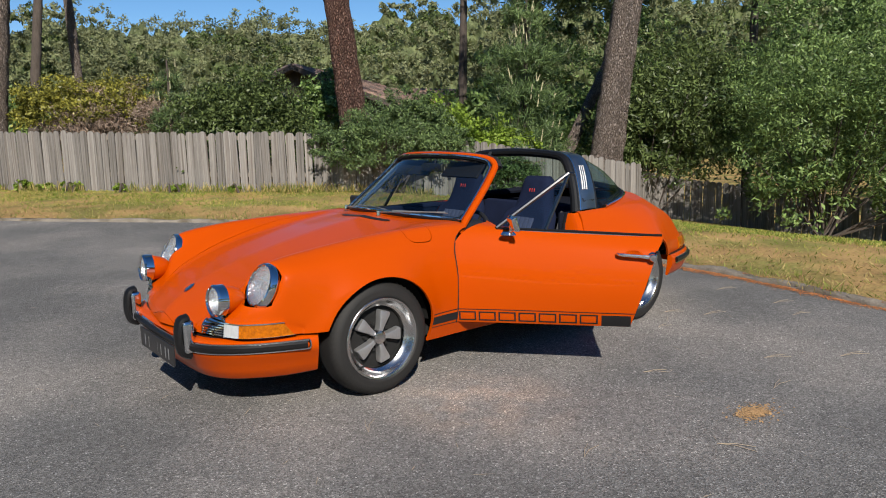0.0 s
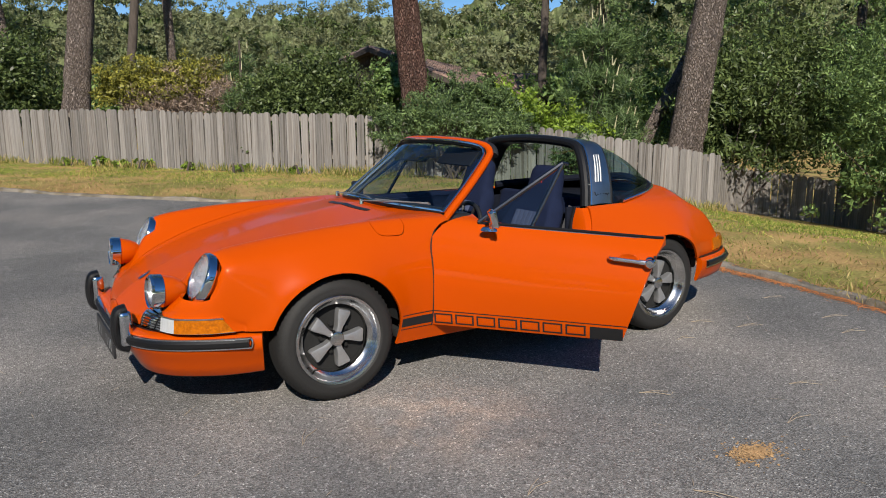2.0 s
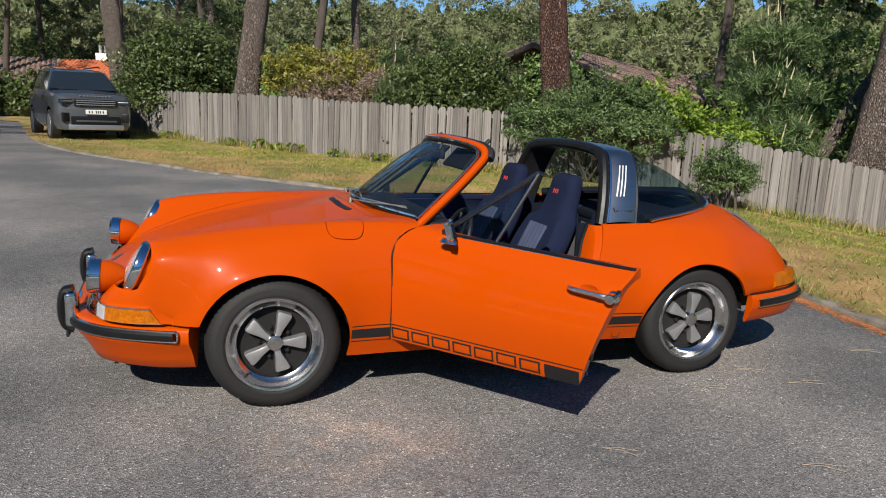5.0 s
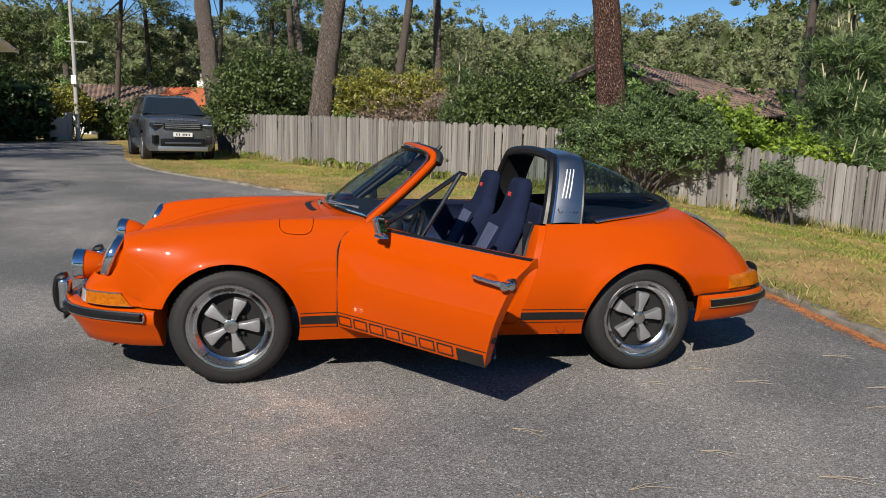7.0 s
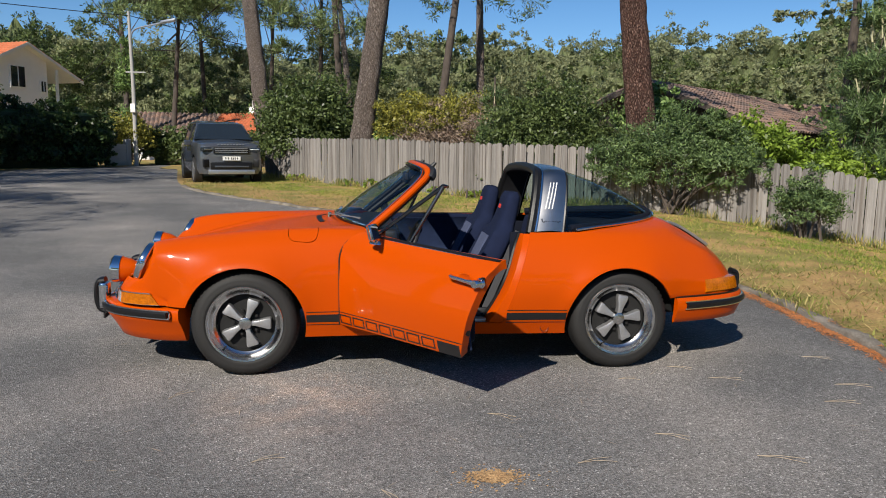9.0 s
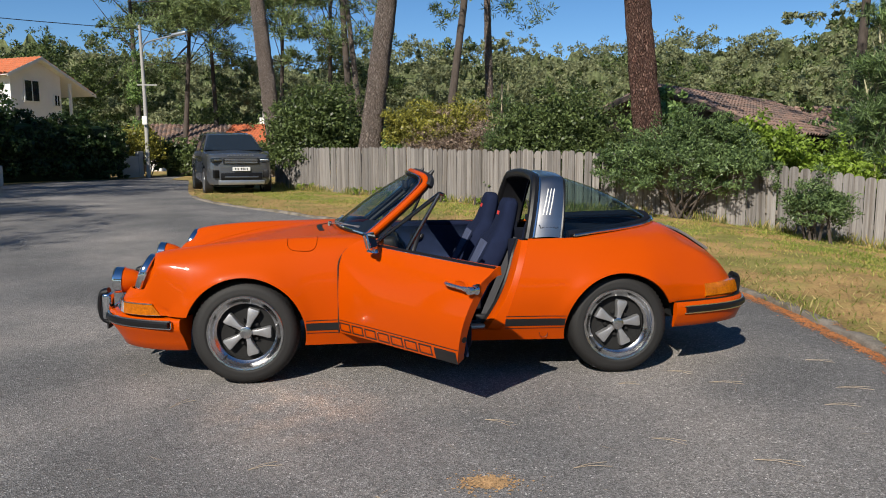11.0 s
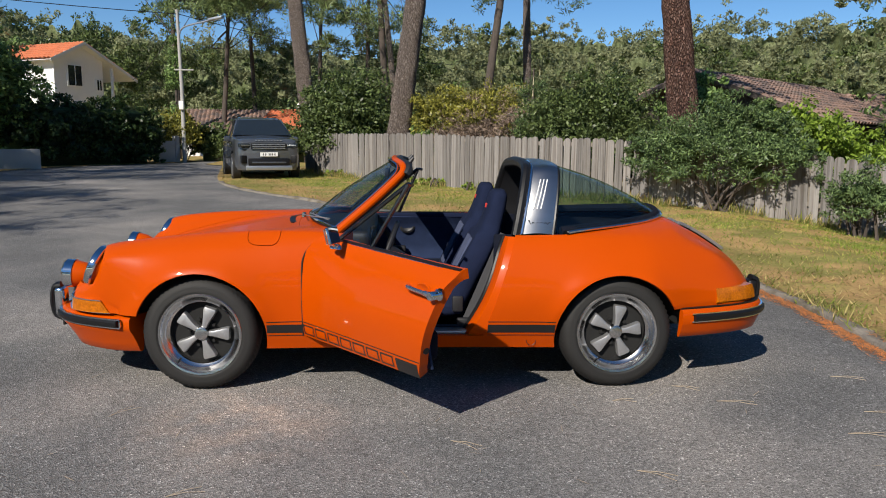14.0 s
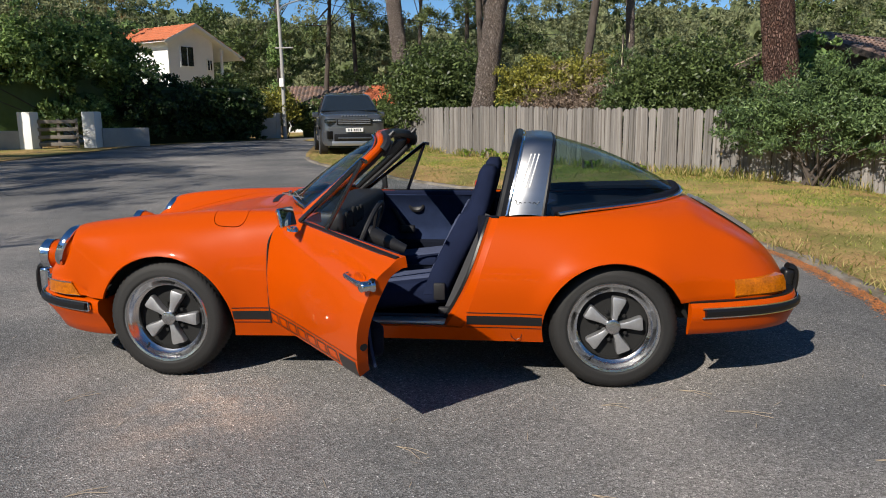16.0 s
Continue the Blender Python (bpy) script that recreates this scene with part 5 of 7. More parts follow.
for s in (-1, 1):
    for k in range(3):
        pts = []
        for z in np.linspace(0.985, 1.145, 7):
            yy = float(np.interp(z, [h[1] for h in HOOP], [h[0] for h in HOOP]))
            pts.append((hoop_x(z, 0.26 + 0.12 * k) + 0.02 * (z - 0.985) / 0.16, s * (abs(yy) * 1.012 + 0.003), z))
        part("hoop_vent", tube(pts, 0.0048, 6), M["platewhite"], hoop, "pale raised vent bar")
    pts = []
    for k in np.linspace(0, 1, 25):
        x = 1.785 + 0.125 * k
        z = 0.908 + 0.006 * math.sin(k * 34) + (0.014 if k < 0.06 else 0)
        pts.append((x, s * (0.6305 + 0.001), z))
    part("script_bar", tube(pts, 0.0024, 5), M["decal"], hoop, "thin black script bar")


def rear_point(a, b):
    q = a * (len(hoop_arch) - 1)
    i = min(int(q), len(hoop_arch) - 2)
    t = hoop_arch[i].lerp(hoop_arch[i + 1], q - i)
    top = Vector((hoop_x(t.z, 1) - 0.004, t.y * 0.995, t.z - 0.012))
    ft = (a - 0.5) * 2
    yy = 0.652 * math.copysign(abs(ft) ** 0.75, ft)
    low = Vector((rear_glass_base(yy), yy, 0.858 + 0.082 * (1 - abs(yy) / 0.652) ** 0.7))
    p = top.lerp(low, b)
    w = math.sin(math.pi * b) * (1 - abs(ft) ** 3)
    return (p.x + 0.01 * w, p.y * (1 + 0.035 * w), p.z + 0.030 * w)


rear_pane = part("rear_window", grid(rear_point, np.linspace(0, 1, 60), np.linspace(0, 1, 14)), M["tint"], hoop, "wrap-around tinted rear window")
rear_pane.visible_shadow = False
low_edge = [rear_point(a, 1.0) for a in np.linspace(0, 1, 60)]
part("window_seal", tube(low_edge, 0.013, 8), M["black"], hoop, "black window seal")
part("window_lining", tube([(x - 0.022, y * 0.955, z + 0.006) for x, y, z in low_edge], 0.026, 8), M["carpet"], hoop, "dark lining along the window edge")
part("window_trim", tube([(x + 0.010, y * 1.020, z + 0.003) for x, y, z in low_edge], 0.009, 6), M["chrome"], hoop, "bright window trim")
part("window_seal", tube([rear_point(a, 0.014) for a in np.linspace(0, 1, 60)], 0.0115, 8), M["black"], hoop, "black window seal")

for g in (rest_l, rest_r):
    part("side_lining", inset(clip(g, lambda x, y, z: min(x - 1.66, 2.78 - x, z - 0.45)), 0.022), M["carpet"], car)

# engine grille on the rear lid
for k in range(19):
    y = -0.324 + 0.036 * k
    part("grille_bar", solid(band(lid, lambda x, yy, z: min(0.012 - abs(yy - y), x - 2.80, 3.02 - x), 0.024), 0.016), M["silver"], car, "grey engine grille bar")
part("grille_bed", band(lid, lambda x, y, z: min(0.345 - abs(y), x - 2.79, 3.03 - x), 0.004), M["under"], car)


# ---- car: cabin ----
tub = []
for s in (-1, 1):
    tub.append(box((1.06, s * 0.652, 0.297), (1.00, 0.105, 0.036), 0.010))
cabin = part("cabin_floor", join(box((1.22, 0, 0.265), (1.36, 1.2, 0.03), 0.01), box((1.1, 0, 0.36), (1.1, 0.2, 0.18), 0.05, 3)), M["carpet"], car, "dark carpeted cabin floor")
for g in tub:
    part("sill", g, M["silver"], car, "grey door sill")
part("firewall", join(box((0.62, 0, 0.52), (0.05, 1.24, 0.52), 0.01), box((0.66, 0, 0.79), (0.16, 1.10, 0.06), 0.02)), M["carpet"], car)
part("bulkhead", join(box((2.02, 0, 0.53), (0.06, 1.2, 0.6), 0.02), box((2.33, 0, 0.80), (0.70, 1.1, 0.05), 0.02), box((1.87, -0.59, 0.54), (0.32, 0.05, 0.50), 0.02), box((1.87, 0.59, 0.54), (0.32, 0.05, 0.50), 0.02)), M["carpet"], car, "dark carpeted rear wall")
for s in (-1, 1):
    part("rear_seat", join(box((1.80, s * 0.32, 0.46), (0.34, 0.40, 0.12), 0.04, 3), box((1.96, s * 0.32, 0.68), (0.10, 0.40, 0.34), 0.04, 3, pose(0, 0, 0, 0, 12, 0))), M["blue"], car, "navy rear jump seat")
dash = part("dashboard", join(box((0.80, 0, 0.80), (0.22, 1.22, 0.12), 0.045, 4), box((0.86, 0, 0.72), (0.07, 1.2, 0.12), 0.02, 2)), M["vinyl"], car, "black vinyl dashboard")
part("dash_top", solid(grid(lambda y, k: (front_glass_base(y) + 0.012 + (0.84 - front_glass_base(y)) * k, y, 0.872 - 0.028 * (abs(y) / 0.6) ** 2 - 0.012 * k), np.linspace(-0.565, 0.565, 15), np.linspace(0, 1, 5)), 0.012), M["vinyl"], dash, "black padded dash top")
for k, y in enumerate((-0.53, -0.45, -0.35, -0.25, -0.17)):
    r = 0.052 if k == 2 else 0.040
    part("dial", moved(lathe([(0.0, 0.004), (r, 0.004), (r + 0.005, 0.0), (r + 0.005, -0.012)], 24, "x"), Matrix.Translation((0.912, y, 0.80))), M["under"], dash, "round black dial")
wheel_m = Matrix.Translation((0.985, -0.345, 0.70)) @ pose(0, 0, 0, 0, -68, 0)
ring = [(0.19 * math.cos(a), 0.19 * math.sin(a), 0) for a in np.linspace(0, 2 * math.pi, 40, endpoint=False)]
sw = part("steering_wheel", moved(tube(ring, 0.0135, 8, closed=True), wheel_m), M["vinyl"], car, "black steering wheel")
for a in (20, 160, 200, 340):
    part("wheel_spoke", moved(tube([(0.03 * math.cos(radians(a)), 0.03 * math.sin(radians(a)), -0.02), (0.185 * math.cos(radians(a)), 0.185 * math.sin(radians(a)), 0)], 0.009, 6), wheel_m), M["vinyl"], sw)
part("wheel_boss", moved(lathe([(0.0, 0.012), (0.05, 0.008), (0.06, -0.01), (0.05, -0.05), (0.025, -0.22)], 20, "z"), wheel_m), M["vinyl"], sw)
part("gear_lever", join(tube([(1.02, 0, 0.42), (1.05, 0, 0.60)], 0.009, 6), moved(lathe([(0.0, 0.03), (0.018, 0.022), (0.024, 0.0), (0.016, -0.02)], 14, "z"), Matrix.Translation((1.052, 0, 0.61)))), M["vinyl"], car)


def seat(y, name_label):
    """A high-backed sports seat with bolsters and a pale corduroy centre."""
    st = part("seat", box((1.20, y, 0.405), (0.50, 0.42, 0.13), 0.05, 4, pose(0, 0, 0, 0, -7, 0)), M["blue"], car, name_label)
    rows = []
    prof = [(1.385, 0.42, 0.215, 0.072), (1.44, 0.55, 0.225, 0.080), (1.505, 0.68, 0.225, 0.082), (1.565, 0.80, 0.205, 0.075), (1.605, 0.89, 0.15, 0.062), (1.632, 0.98, 0.135, 0.055), (1.645, 1.045, 0.125, 0.050), (1.648, 1.078, 0.10, 0.032)]
    keys = np.array(prof)
    ss = np.linspace(0, 1, 26)
    cols = [pchip(np.linspace(0, 1, len(prof)), keys[:, i], ss) for i in range(4)]
    for a in range(26):
        cx, cz, hw, th = [c[a] for c in cols]
        ring_pts = []
        for w in np.linspace(0, 2 * math.pi, 24, endpoint=False):
            c, s = math.cos(w), math.sin(w)
            ring_pts.append((cx + th * math.copysign(abs(s) ** 0.6, s) - (0.045 * (abs(c) ** 3) if s < 0 and cz < 0.85 else 0), y + hw * math.copysign(abs(c) ** 0.55, c), cz))
        rows.append(ring_pts)
    v = [p for rr in rows for p in rr]
    f = [(i * 24 + j, i * 24 + (j + 1) % 24, (i + 1) * 24 + (j + 1) % 24, (i + 1) * 24 + j) for i in range(25) for j in range(24)] + [tuple(25 * 24 + j for j in range(24))]
    part("backrest", (v, f), M["blue"], st, "navy cloth high backrest", sharp=0)
    for k in range(5):
        yy = y - 0.084 + 0.042 * k
        part("corduroy_panel", box((1.418, yy, 0.665), (0.018, 0.040, 0.31), 0.008, 2, pose(0, 0, 0, 0, 26, 0)), M["bluelight"], st, "grey-blue corduroy strip")
        part("corduroy_panel", box((1.19, yy, 0.472), (0.36, 0.040, 0.016), 0.007, 2, pose(0, 0, 0, 0, -7, 0)), M["bluelight"], st, "grey-blue corduroy strip")
    for k in range(3):
        part("red_mark", box((1.577, y - 0.022 + 0.022 * k, 0.985), (0.008, 0.004, 0.026), 0.0015, 1, pose(0, 0, 0, 0, 14, 0)), M["red"], st, "small red stitched mark")
    for s in (-1, 1):
        part("seat_hinge", box((1.40, y + s * 0.222, 0.44), (0.06, 0.022, 0.09), 0.008), M["vinyl"], st)
    return st


seat(-0.355, "navy driver's seat with corduroy centre")
seat(0.355, "navy passenger seat with corduroy centre")
for s in (-1, 1):
    belt = part("seat_belt", sweep([(-0.022, -0.0015), (0.022, -0.0015), (0.022, 0.0015), (-0.022, 0.0015)], [((1.66 - 0.22 * t, s * (0.565 + 0.03 * t), 0.84 - 0.51 * t), (0.92, 0, -0.40), (0, 1, 0)) for t in np.linspace(0, 1, 6)]), M["belt"], car, "dark grey webbing seat belt")
    part("belt_buckle", box((1.47, s * 0.13, 0.50), (0.035, 0.022, 0.10), 0.006), M["vinyl"], belt, "black belt buckle")
    part("belt_anchor", box((1.44, s * 0.60, 0.335), (0.09, 0.035, 0.06), 0.012), M["vinyl"], belt)

# door openings: orange jambs, seals, striker
for s in (-1, 1):
    zs = np.linspace(0.30, 0.835, 16)
    JX, JY, JB = [0.012, -0.012, -0.036, -0.048, -0.052], [0.004, 0.010, 0.018, 0.045, 0.13], [0, 0.3, 0.9, 1, 1]

    def jamb(z, k):
        low = max(0.0, 1 - (z - 0.30) / 0.35) ** 2
        y = side_y(1.62, z)
        return (1.586 + 0.326 * (z - 0.45) + JX[int(k)] - 0.055 * low * JB[int(k)], s * max(0.60, y - JY[int(k)]), z)

    rear = grid(jamb, zs, range(5))
    if s > 0:
        rear = rear[0], [tuple(reversed(q)) for q in rear[1]]
    part("door_jamb", rear, M["paint"], car, "orange door jamb")
    front = grid(lambda z, k: (0.545 + 0.055 * k + max(0.0, 0.152 - math.sqrt(max(0.0, 0.152 ** 2 - max(0.0, z - 0.685) ** 2))), s * ((side_y(0.56, z) - 0.006) * (1 - k) + 0.60 * k), z), zs[:-1], np.linspace(0, 1, 4))
    part("door_jamb", front, M["paint"], car, "orange door jamb")
    part("jamb_seal", tube([tuple(Vector(jamb(z, 4)) + Vector((-0.004, 0, 0))) for z in reversed(zs)] + [(1.42, s * 0.61, 0.318), (1.30, s * 0.61, 0.318), (0.70, s * 0.61, 0.318)], 0.012, 6), M["black"], car, "black door seal")
for s in (-1, 1):
    part("jamb_lining", join(box((1.75, s * 0.585, 0.56), (0.30, 0.02, 0.56), 0.008), box((1.65, s * 0.50, 0.55), (0.02, 0.2, 0.5), 0.008)), M["carpet"], car)
part("striker", join(box((1.64, -0.70, 0.59), (0.02, 0.04, 0.075), 0.006), tube([(1.625, -0.70, 0.56), (1.60, -0.70, 0.57), (1.60, -0.70, 0.61), (1.625, -0.70, 0.62)], 0.006, 6)), M["chrome"], car, "chrome door striker")
part("lock_button", moved(lathe([(0.0, -0.012), (0.008, -0.01), (0.009, 0.0)], 12, "x"), Matrix.Translation((1.70, -0.69, 0.77))), M["red"], car, "small red jamb button")
# Black tube added on the wing edge to draw the door gap's shade.
arc = [(0.548, z) for z in np.linspace(0.30, 0.685, 9)] + [(0.70 - 0.152 * math.cos(a), 0.685 + 0.152 * math.sin(a)) for a in np.linspace(0.12, 1.35, 9)]
part("door_seam", tube([(x - 0.001, -side_y(x, z) + 0.001, z) for x, z in arc], 0.0050, 6), M["under"], body, "black tube drawn as the shaded gap at the door's front edge")
part("jack_cap", tube([(1.80 + 0.026 * math.cos(a), -side_y(1.80, 0.265) - 0.0005, 0.265 + 0.026 * math.sin(a)) for a in np.linspace(0, 2 * math.pi, 24, endpoint=False)], 0.0016, 5, closed=True), M["decal"], body)


# ---- car: what the doors carry (built as if shut) ----
def door_fittings(owner, s):
    ys = [(x, s * (side_y(x, 0.84) + 0.0)) for x in np.linspace(0.77, 1.70, 16)]
    part("belt_trim", tube([(x, y + s * 0.004, 0.840) for x, y in ys], 0.009, 6), M["black"], owner, "black belt-line trim")
    part("belt_trim", tube([(x, y + s * 0.009, 0.832) for x, y in ys], 0.0035, 6), M["chrome"], owner, "thin bright belt trim")
    panel = grid(lambda x, z: (x, s * (side_y(x, z) - 0.055 - 0.02 * (z < 0.55)), z), np.linspace(0.60, 1.54, 14), np.linspace(0.33, 0.82, 12))
    if s < 0:
        panel = panel[0], [tuple(reversed(q)) for q in panel[1]]
    dp = part("door_panel", solid(panel, 0.012), M["panelcloth"], owner, "navy door trim panel")
    part("door_panel_top", box((1.12, s * 0.628, 0.825), (1.02, 0.05, 0.035), 0.014, 3), M["blue"], owner, "padded navy door top")
    part("door_pocket", box((1.12, s * 0.655, 0.43), (0.80, 0.07, 0.14), 0.03, 3), M["carpet"], dp, "dark door pocket")
    part("armrest", box((1.05, s * 0.645, 0.575), (0.10, 0.06, 0.05), 0.015, 3), M["vinyl"], dp, "black armrest")
    part("pull_strap", box((0.98, s * 0.668, 0.67), (0.03, 0.02, 0.24), 0.008, 2, pose(0, 0, 0, 0, -28, 0)), M["vinyl"], dp, "black door pull")
    sp = part("speaker", moved(lathe([(0.0, 0.010), (0.03, 0.010), (0.042, 0.018), (0.055, 0.014), (0.058, 0.0)], 28), Matrix.Translation((1.11, s * 0.668, 0.745)) @ pose(0, 0, 0, 0, 0, 180 if s > 0 else 0)), M["vinyl"], dp, "round black speaker")
    # quarter-light
    tri = [(0.775, s * 0.660, 0.846), (1.185, s * 0.530, 1.163), (1.055, s * 0.655, 0.844)]
    part("quarterlight_frame", join(tube([tri[0], tri[1]], 0.012, 8), tube([tri[1], tri[2]], 0.0105, 8), tube([tri[1], (tri[1][0] + 0.03, tri[1][1], tri[1][2] - 0.005)], 0.010, 6)), M["satin"], owner, "slim black quarter-light frame")
    q = part("quarterlight", (tri, [(0, 1, 2)]), M["vent_glass"], owner, "tinted quarter-light glass", smooth=False)
    q.visible_shadow = False


door_fittings(door, -1)
door_fittings(door_right, 1)
yh = -side_y(1.56, 0.70)
hd = part("door_handle", tube(spline([(1.455, yh - 0.004, 0.716), (1.468, yh - 0.026, 0.715), (1.53, yh - 0.034, 0.711), (1.60, yh - 0.036, 0.706), (1.640, yh - 0.030, 0.702)], 5), [0.008] * 6 + [0.0095] * 9 + [0.012] * 6, 10), M["handle"], door, "chrome pull handle with a push button")
part("lock_button", moved(lathe([(0.0, -0.052), (0.017, -0.051), (0.021, -0.046), (0.021, -0.012), (0.026, -0.006), (0.027, 0.004)], 20), Matrix.Translation((1.645, yh, 0.701))), M["chrome"], hd, "round chrome push button")
part("handle_cup", moved(lathe([(0.0, 0.004), (0.03, 0.0015), (0.045, -0.0035), (0.050, -0.002), (0.053, 0.003)], 24), Matrix.Translation((1.545, yh, 0.711)) @ Matrix.Diagonal((0.9, 1, 0.6, 1))), M["paint"], hd, "shallow orange finger recess")
mir_box = box((0, 0, 0), (0.032, 0.104, 0.092), 0.011, 3)
mir_box = [(x, y * (1.0 if x > 0 else 0.86), z * (1.0 if x > 0 else 0.86)) for x, y, z in mir_box[0]], mir_box[1]
MIR = pose(0.881, -0.778, 0.886, 0, -15, 26)
mir = part("door_mirror", join(moved(mir_box, MIR), tube(spline([(0.862, -0.722, 0.826), (0.866, -0.755, 0.836), (0.872, -0.775, 0.868)], 4), 0.009, 8),
                              moved(lathe([(0.0, 0.016), (0.018, 0.013), (0.026, 0.0), (0.027, -0.006)], 18, "z"), Matrix.Translation((0.850, -0.732, 0.822)) @ Matrix.Diagonal((1.7, 1, 1, 1)))), M["chrome"], door, "small square chrome door mirror")
glass_m = mat("mirror_glass", (0.45, 0.48, 0.50), 0.02, 1.0, var=0.01, bump=0)
far_mir = part("door_mirror", join(moved(mir_box, pose(0.880, 0.780, 0.888, 0, -4, 14)), tube(spline([(0.862, 0.722, 0.826), (0.866, 0.755, 0.836), (0.872, 0.775, 0.868)], 4), 0.009, 8)), M["vinyl"], door_right, "dark-looking door mirror")
part("mirror_face", moved(box((0.0162, 0, 0), (0.003, 0.092, 0.080), 0.001, 1), MIR), glass_m, mir, "mirror glass")
for z, r in ((0.73, 0.008), (0.70, 0.008), (0.44, 0.016)):
    part("latch_hole", moved(lathe([(0.0, 0.004), (r, 0.003), (r, -0.01)], 12, "x"), Matrix.Translation((1.583 + 0.326 * (z - 0.45) - 0.003, -0.755, z))), M["black"], door)

# the belt line of the open door falls a little towards its rear
def belt_fall(ob):
    for v in ob.data.vertices:
        k = min(1.0, max(0.0, (v.co.z - 0.73) / 0.08)) * min(1.0, max(0.0, (v.co.x - 0.80) / 0.87)) ** 1.2
        v.co.z -= 0.034 * k
    for child in ob.children:
        belt_fall(child)


belt_fall(door)


# the far front corner and the far side of the screen, as they stand
def ease(a):
    a = min(1.0, max(0.0, a))
    return a * a * (3 - 2 * a)


def reshape(x, y, z):
    k = ease((y + 0.05) / 0.55)
    return x - 0.016 * k * ease((1.3 - x) / 0.5), y + 0.035 * k, z + 0.030 * k * ease((0.35 - x) / 0.8)


def settle(ob):
    for child in ob.children:
        if child.name.startswith("wheel") and len(child.name) < 10 and child.children:
            if child.matrix_basis.translation.y > 0.5:
                child.matrix_basis = Matrix.Translation((0, 0.035, 0)) @ child.matrix_basis
            continue
        if child is door:
            continue
        if (child.matrix_basis.translation).length < 1e-6:
            for vert in child.data.vertices:
                vert.co = reshape(*vert.co)
            settle(child)
        else:
            o = child.matrix_basis.translation
            child.matrix_basis = Matrix.Translation(Vector(reshape(*o)) - o) @ child.matrix_basis


settle(car)


# ---- parked grey off-roader ----
def suv():
    t = thing("parked_car", "dark grey boxy off-road vehicle parked on the verge", "car", at=pose(-2.95, 16.75, height(-3.3, 17.5) - 0.03, 0, 0, -71.6) @ Matrix.Diagonal((1, 0.955, 1.035, 1)))
    # local axes: +x forward from the front bumper, y to its left, z up
    half = [(0.0, 0.74), (-0.10, 0.86), (-0.35, 0.955), (-0.9, 0.99), (-2.5, 1.0), (-4.3, 0.985), (-4.75, 0.93), (-4.95, 0.80)]
    xs = [p[0] for p in half]

    def w(x):
        return float(np.interp(-x, [-a for a in xs], [p[1] for p in half]))

    def top(x):
        return float(np.interp(-x, [0, 0.06, 0.2, 0.9, 1.35, 4.6, 4.95], [1.06, 1.115, 1.15, 1.21, 1.25, 1.23, 1.14]))

    stations = np.linspace(0, -4.95, 60)
    prof = lambda x: [(w(x) * 0.92, 0.30), (w(x) * 0.99, 0.42), (w(x), 0.72), (w(x) * 0.985, top(x) - 0.14), (w(x) * 0.95, top(x) - 0.03), (w(x) * 0.80, top(x)), (0, top(x) + 0.025)]
    k = 7
    v = []
    for x in stations:
        pr = prof(x)
        v += [(x, -y, z) for y, z in pr] + [(x, y, z) for y, z in reversed(pr[:-1])]
    n = 2 * k - 1
    f = [(i * n + j, i * n + j + 1, (i + 1) * n + j + 1, (i + 1) * n + j) for i in range(len(stations) - 1) for j in range(n - 1)]
    f += [tuple(range(n - 1, -1, -1)), tuple((len(stations) - 1) * n + j for j in range(n))]
    shell = (v, f)
    for cx in (-0.88, -3.80):
        shell = clip(shell, lambda x, y, z: math.hypot(x - cx, z - 0.38) - 0.45 if abs(y) > 0.55 else 1.0)
    part("body", shell, M["suv"], t, sharp=40)
    roof = [(-1.30, 1.245, 0.90), (-2.00, 1.70, 0.68), (-2.25, 1.755, 0.655), (-3.2, 1.80, 0.655), (-4.55, 1.76, 0.64), (-4.85, 1.20, 0.84)]
    rv = []
    for x, z, y in roof:
        rv += [(x, -y, z), (x, -y * 0.9, z + 0.025), (x, y * 0.9, z + 0.025), (x, y, z)]
    rf = [(i * 4 + j, i * 4 + j + 1, (i + 1) * 4 + j + 1, (i + 1) * 4 + j) for i in range(5) for j in range(3)]
    part("windscreen", (rv[:8], rf[:3]), M["darkglass"], t, "dark windscreen", smooth=False)
    part("roof", (rv[4:], [tuple(i - 4 for i in q) for q in rf[3:]]), M["suv"], t, "dark grey roof")
    for s in (-1, 1):
        side = [(-1.46, s * 0.915, 1.21), (-2.12, s * 0.685, 1.70), (-4.55, s * 0.635, 1.75), (-4.82, s * 0.84, 1.15)]
        part("side_window", (side, [(0, 1, 2, 3)]), M["darkglass"], t, "dark side windows", smooth=False)
        part("pillar", tube([(-1.33, s * 0.90, 1.20), (-2.06, s * 0.69, 1.71), (-4.5, s * 0.65, 1.77)], 0.035, 8), M["suv"], t)
        part("pillar", tube([(-2.9, s * 0.90, 1.13), (-2.95, s * 0.655, 1.78)], 0.03, 6), M["black"], t)
        part("roof_rail", tube([(-2.2, s * 0.60, 1.86), (-2.4, s * 0.60, 1.89), (-4.3, s * 0.60, 1.88), (-4.5, s * 0.60, 1.83)], 0.018, 6), M["black"], t, "black roof rail")
        part("door_mirror", box((-1.62, s * 1.06, 1.16), (0.12, 0.20, 0.15), 0.04, 3), M["suv"], t, "grey door mirror")
        hl = part("headlight", box((-0.03, s * 0.69, 0.975), (0.16, 0.36, 0.12), 0.03, 3, pose(0, 0, 0, 0, 0, -s * 20)), M["darkglass"], t, "slim headlight")
        part("light_bar", box((0.045, s * 0.68, 0.985), (0.05, 0.26, 0.03), 0.008, 2, pose(0, 0, 0, 0, 0, -s * 20)), M["silver"], hl, "bright lamp strip")
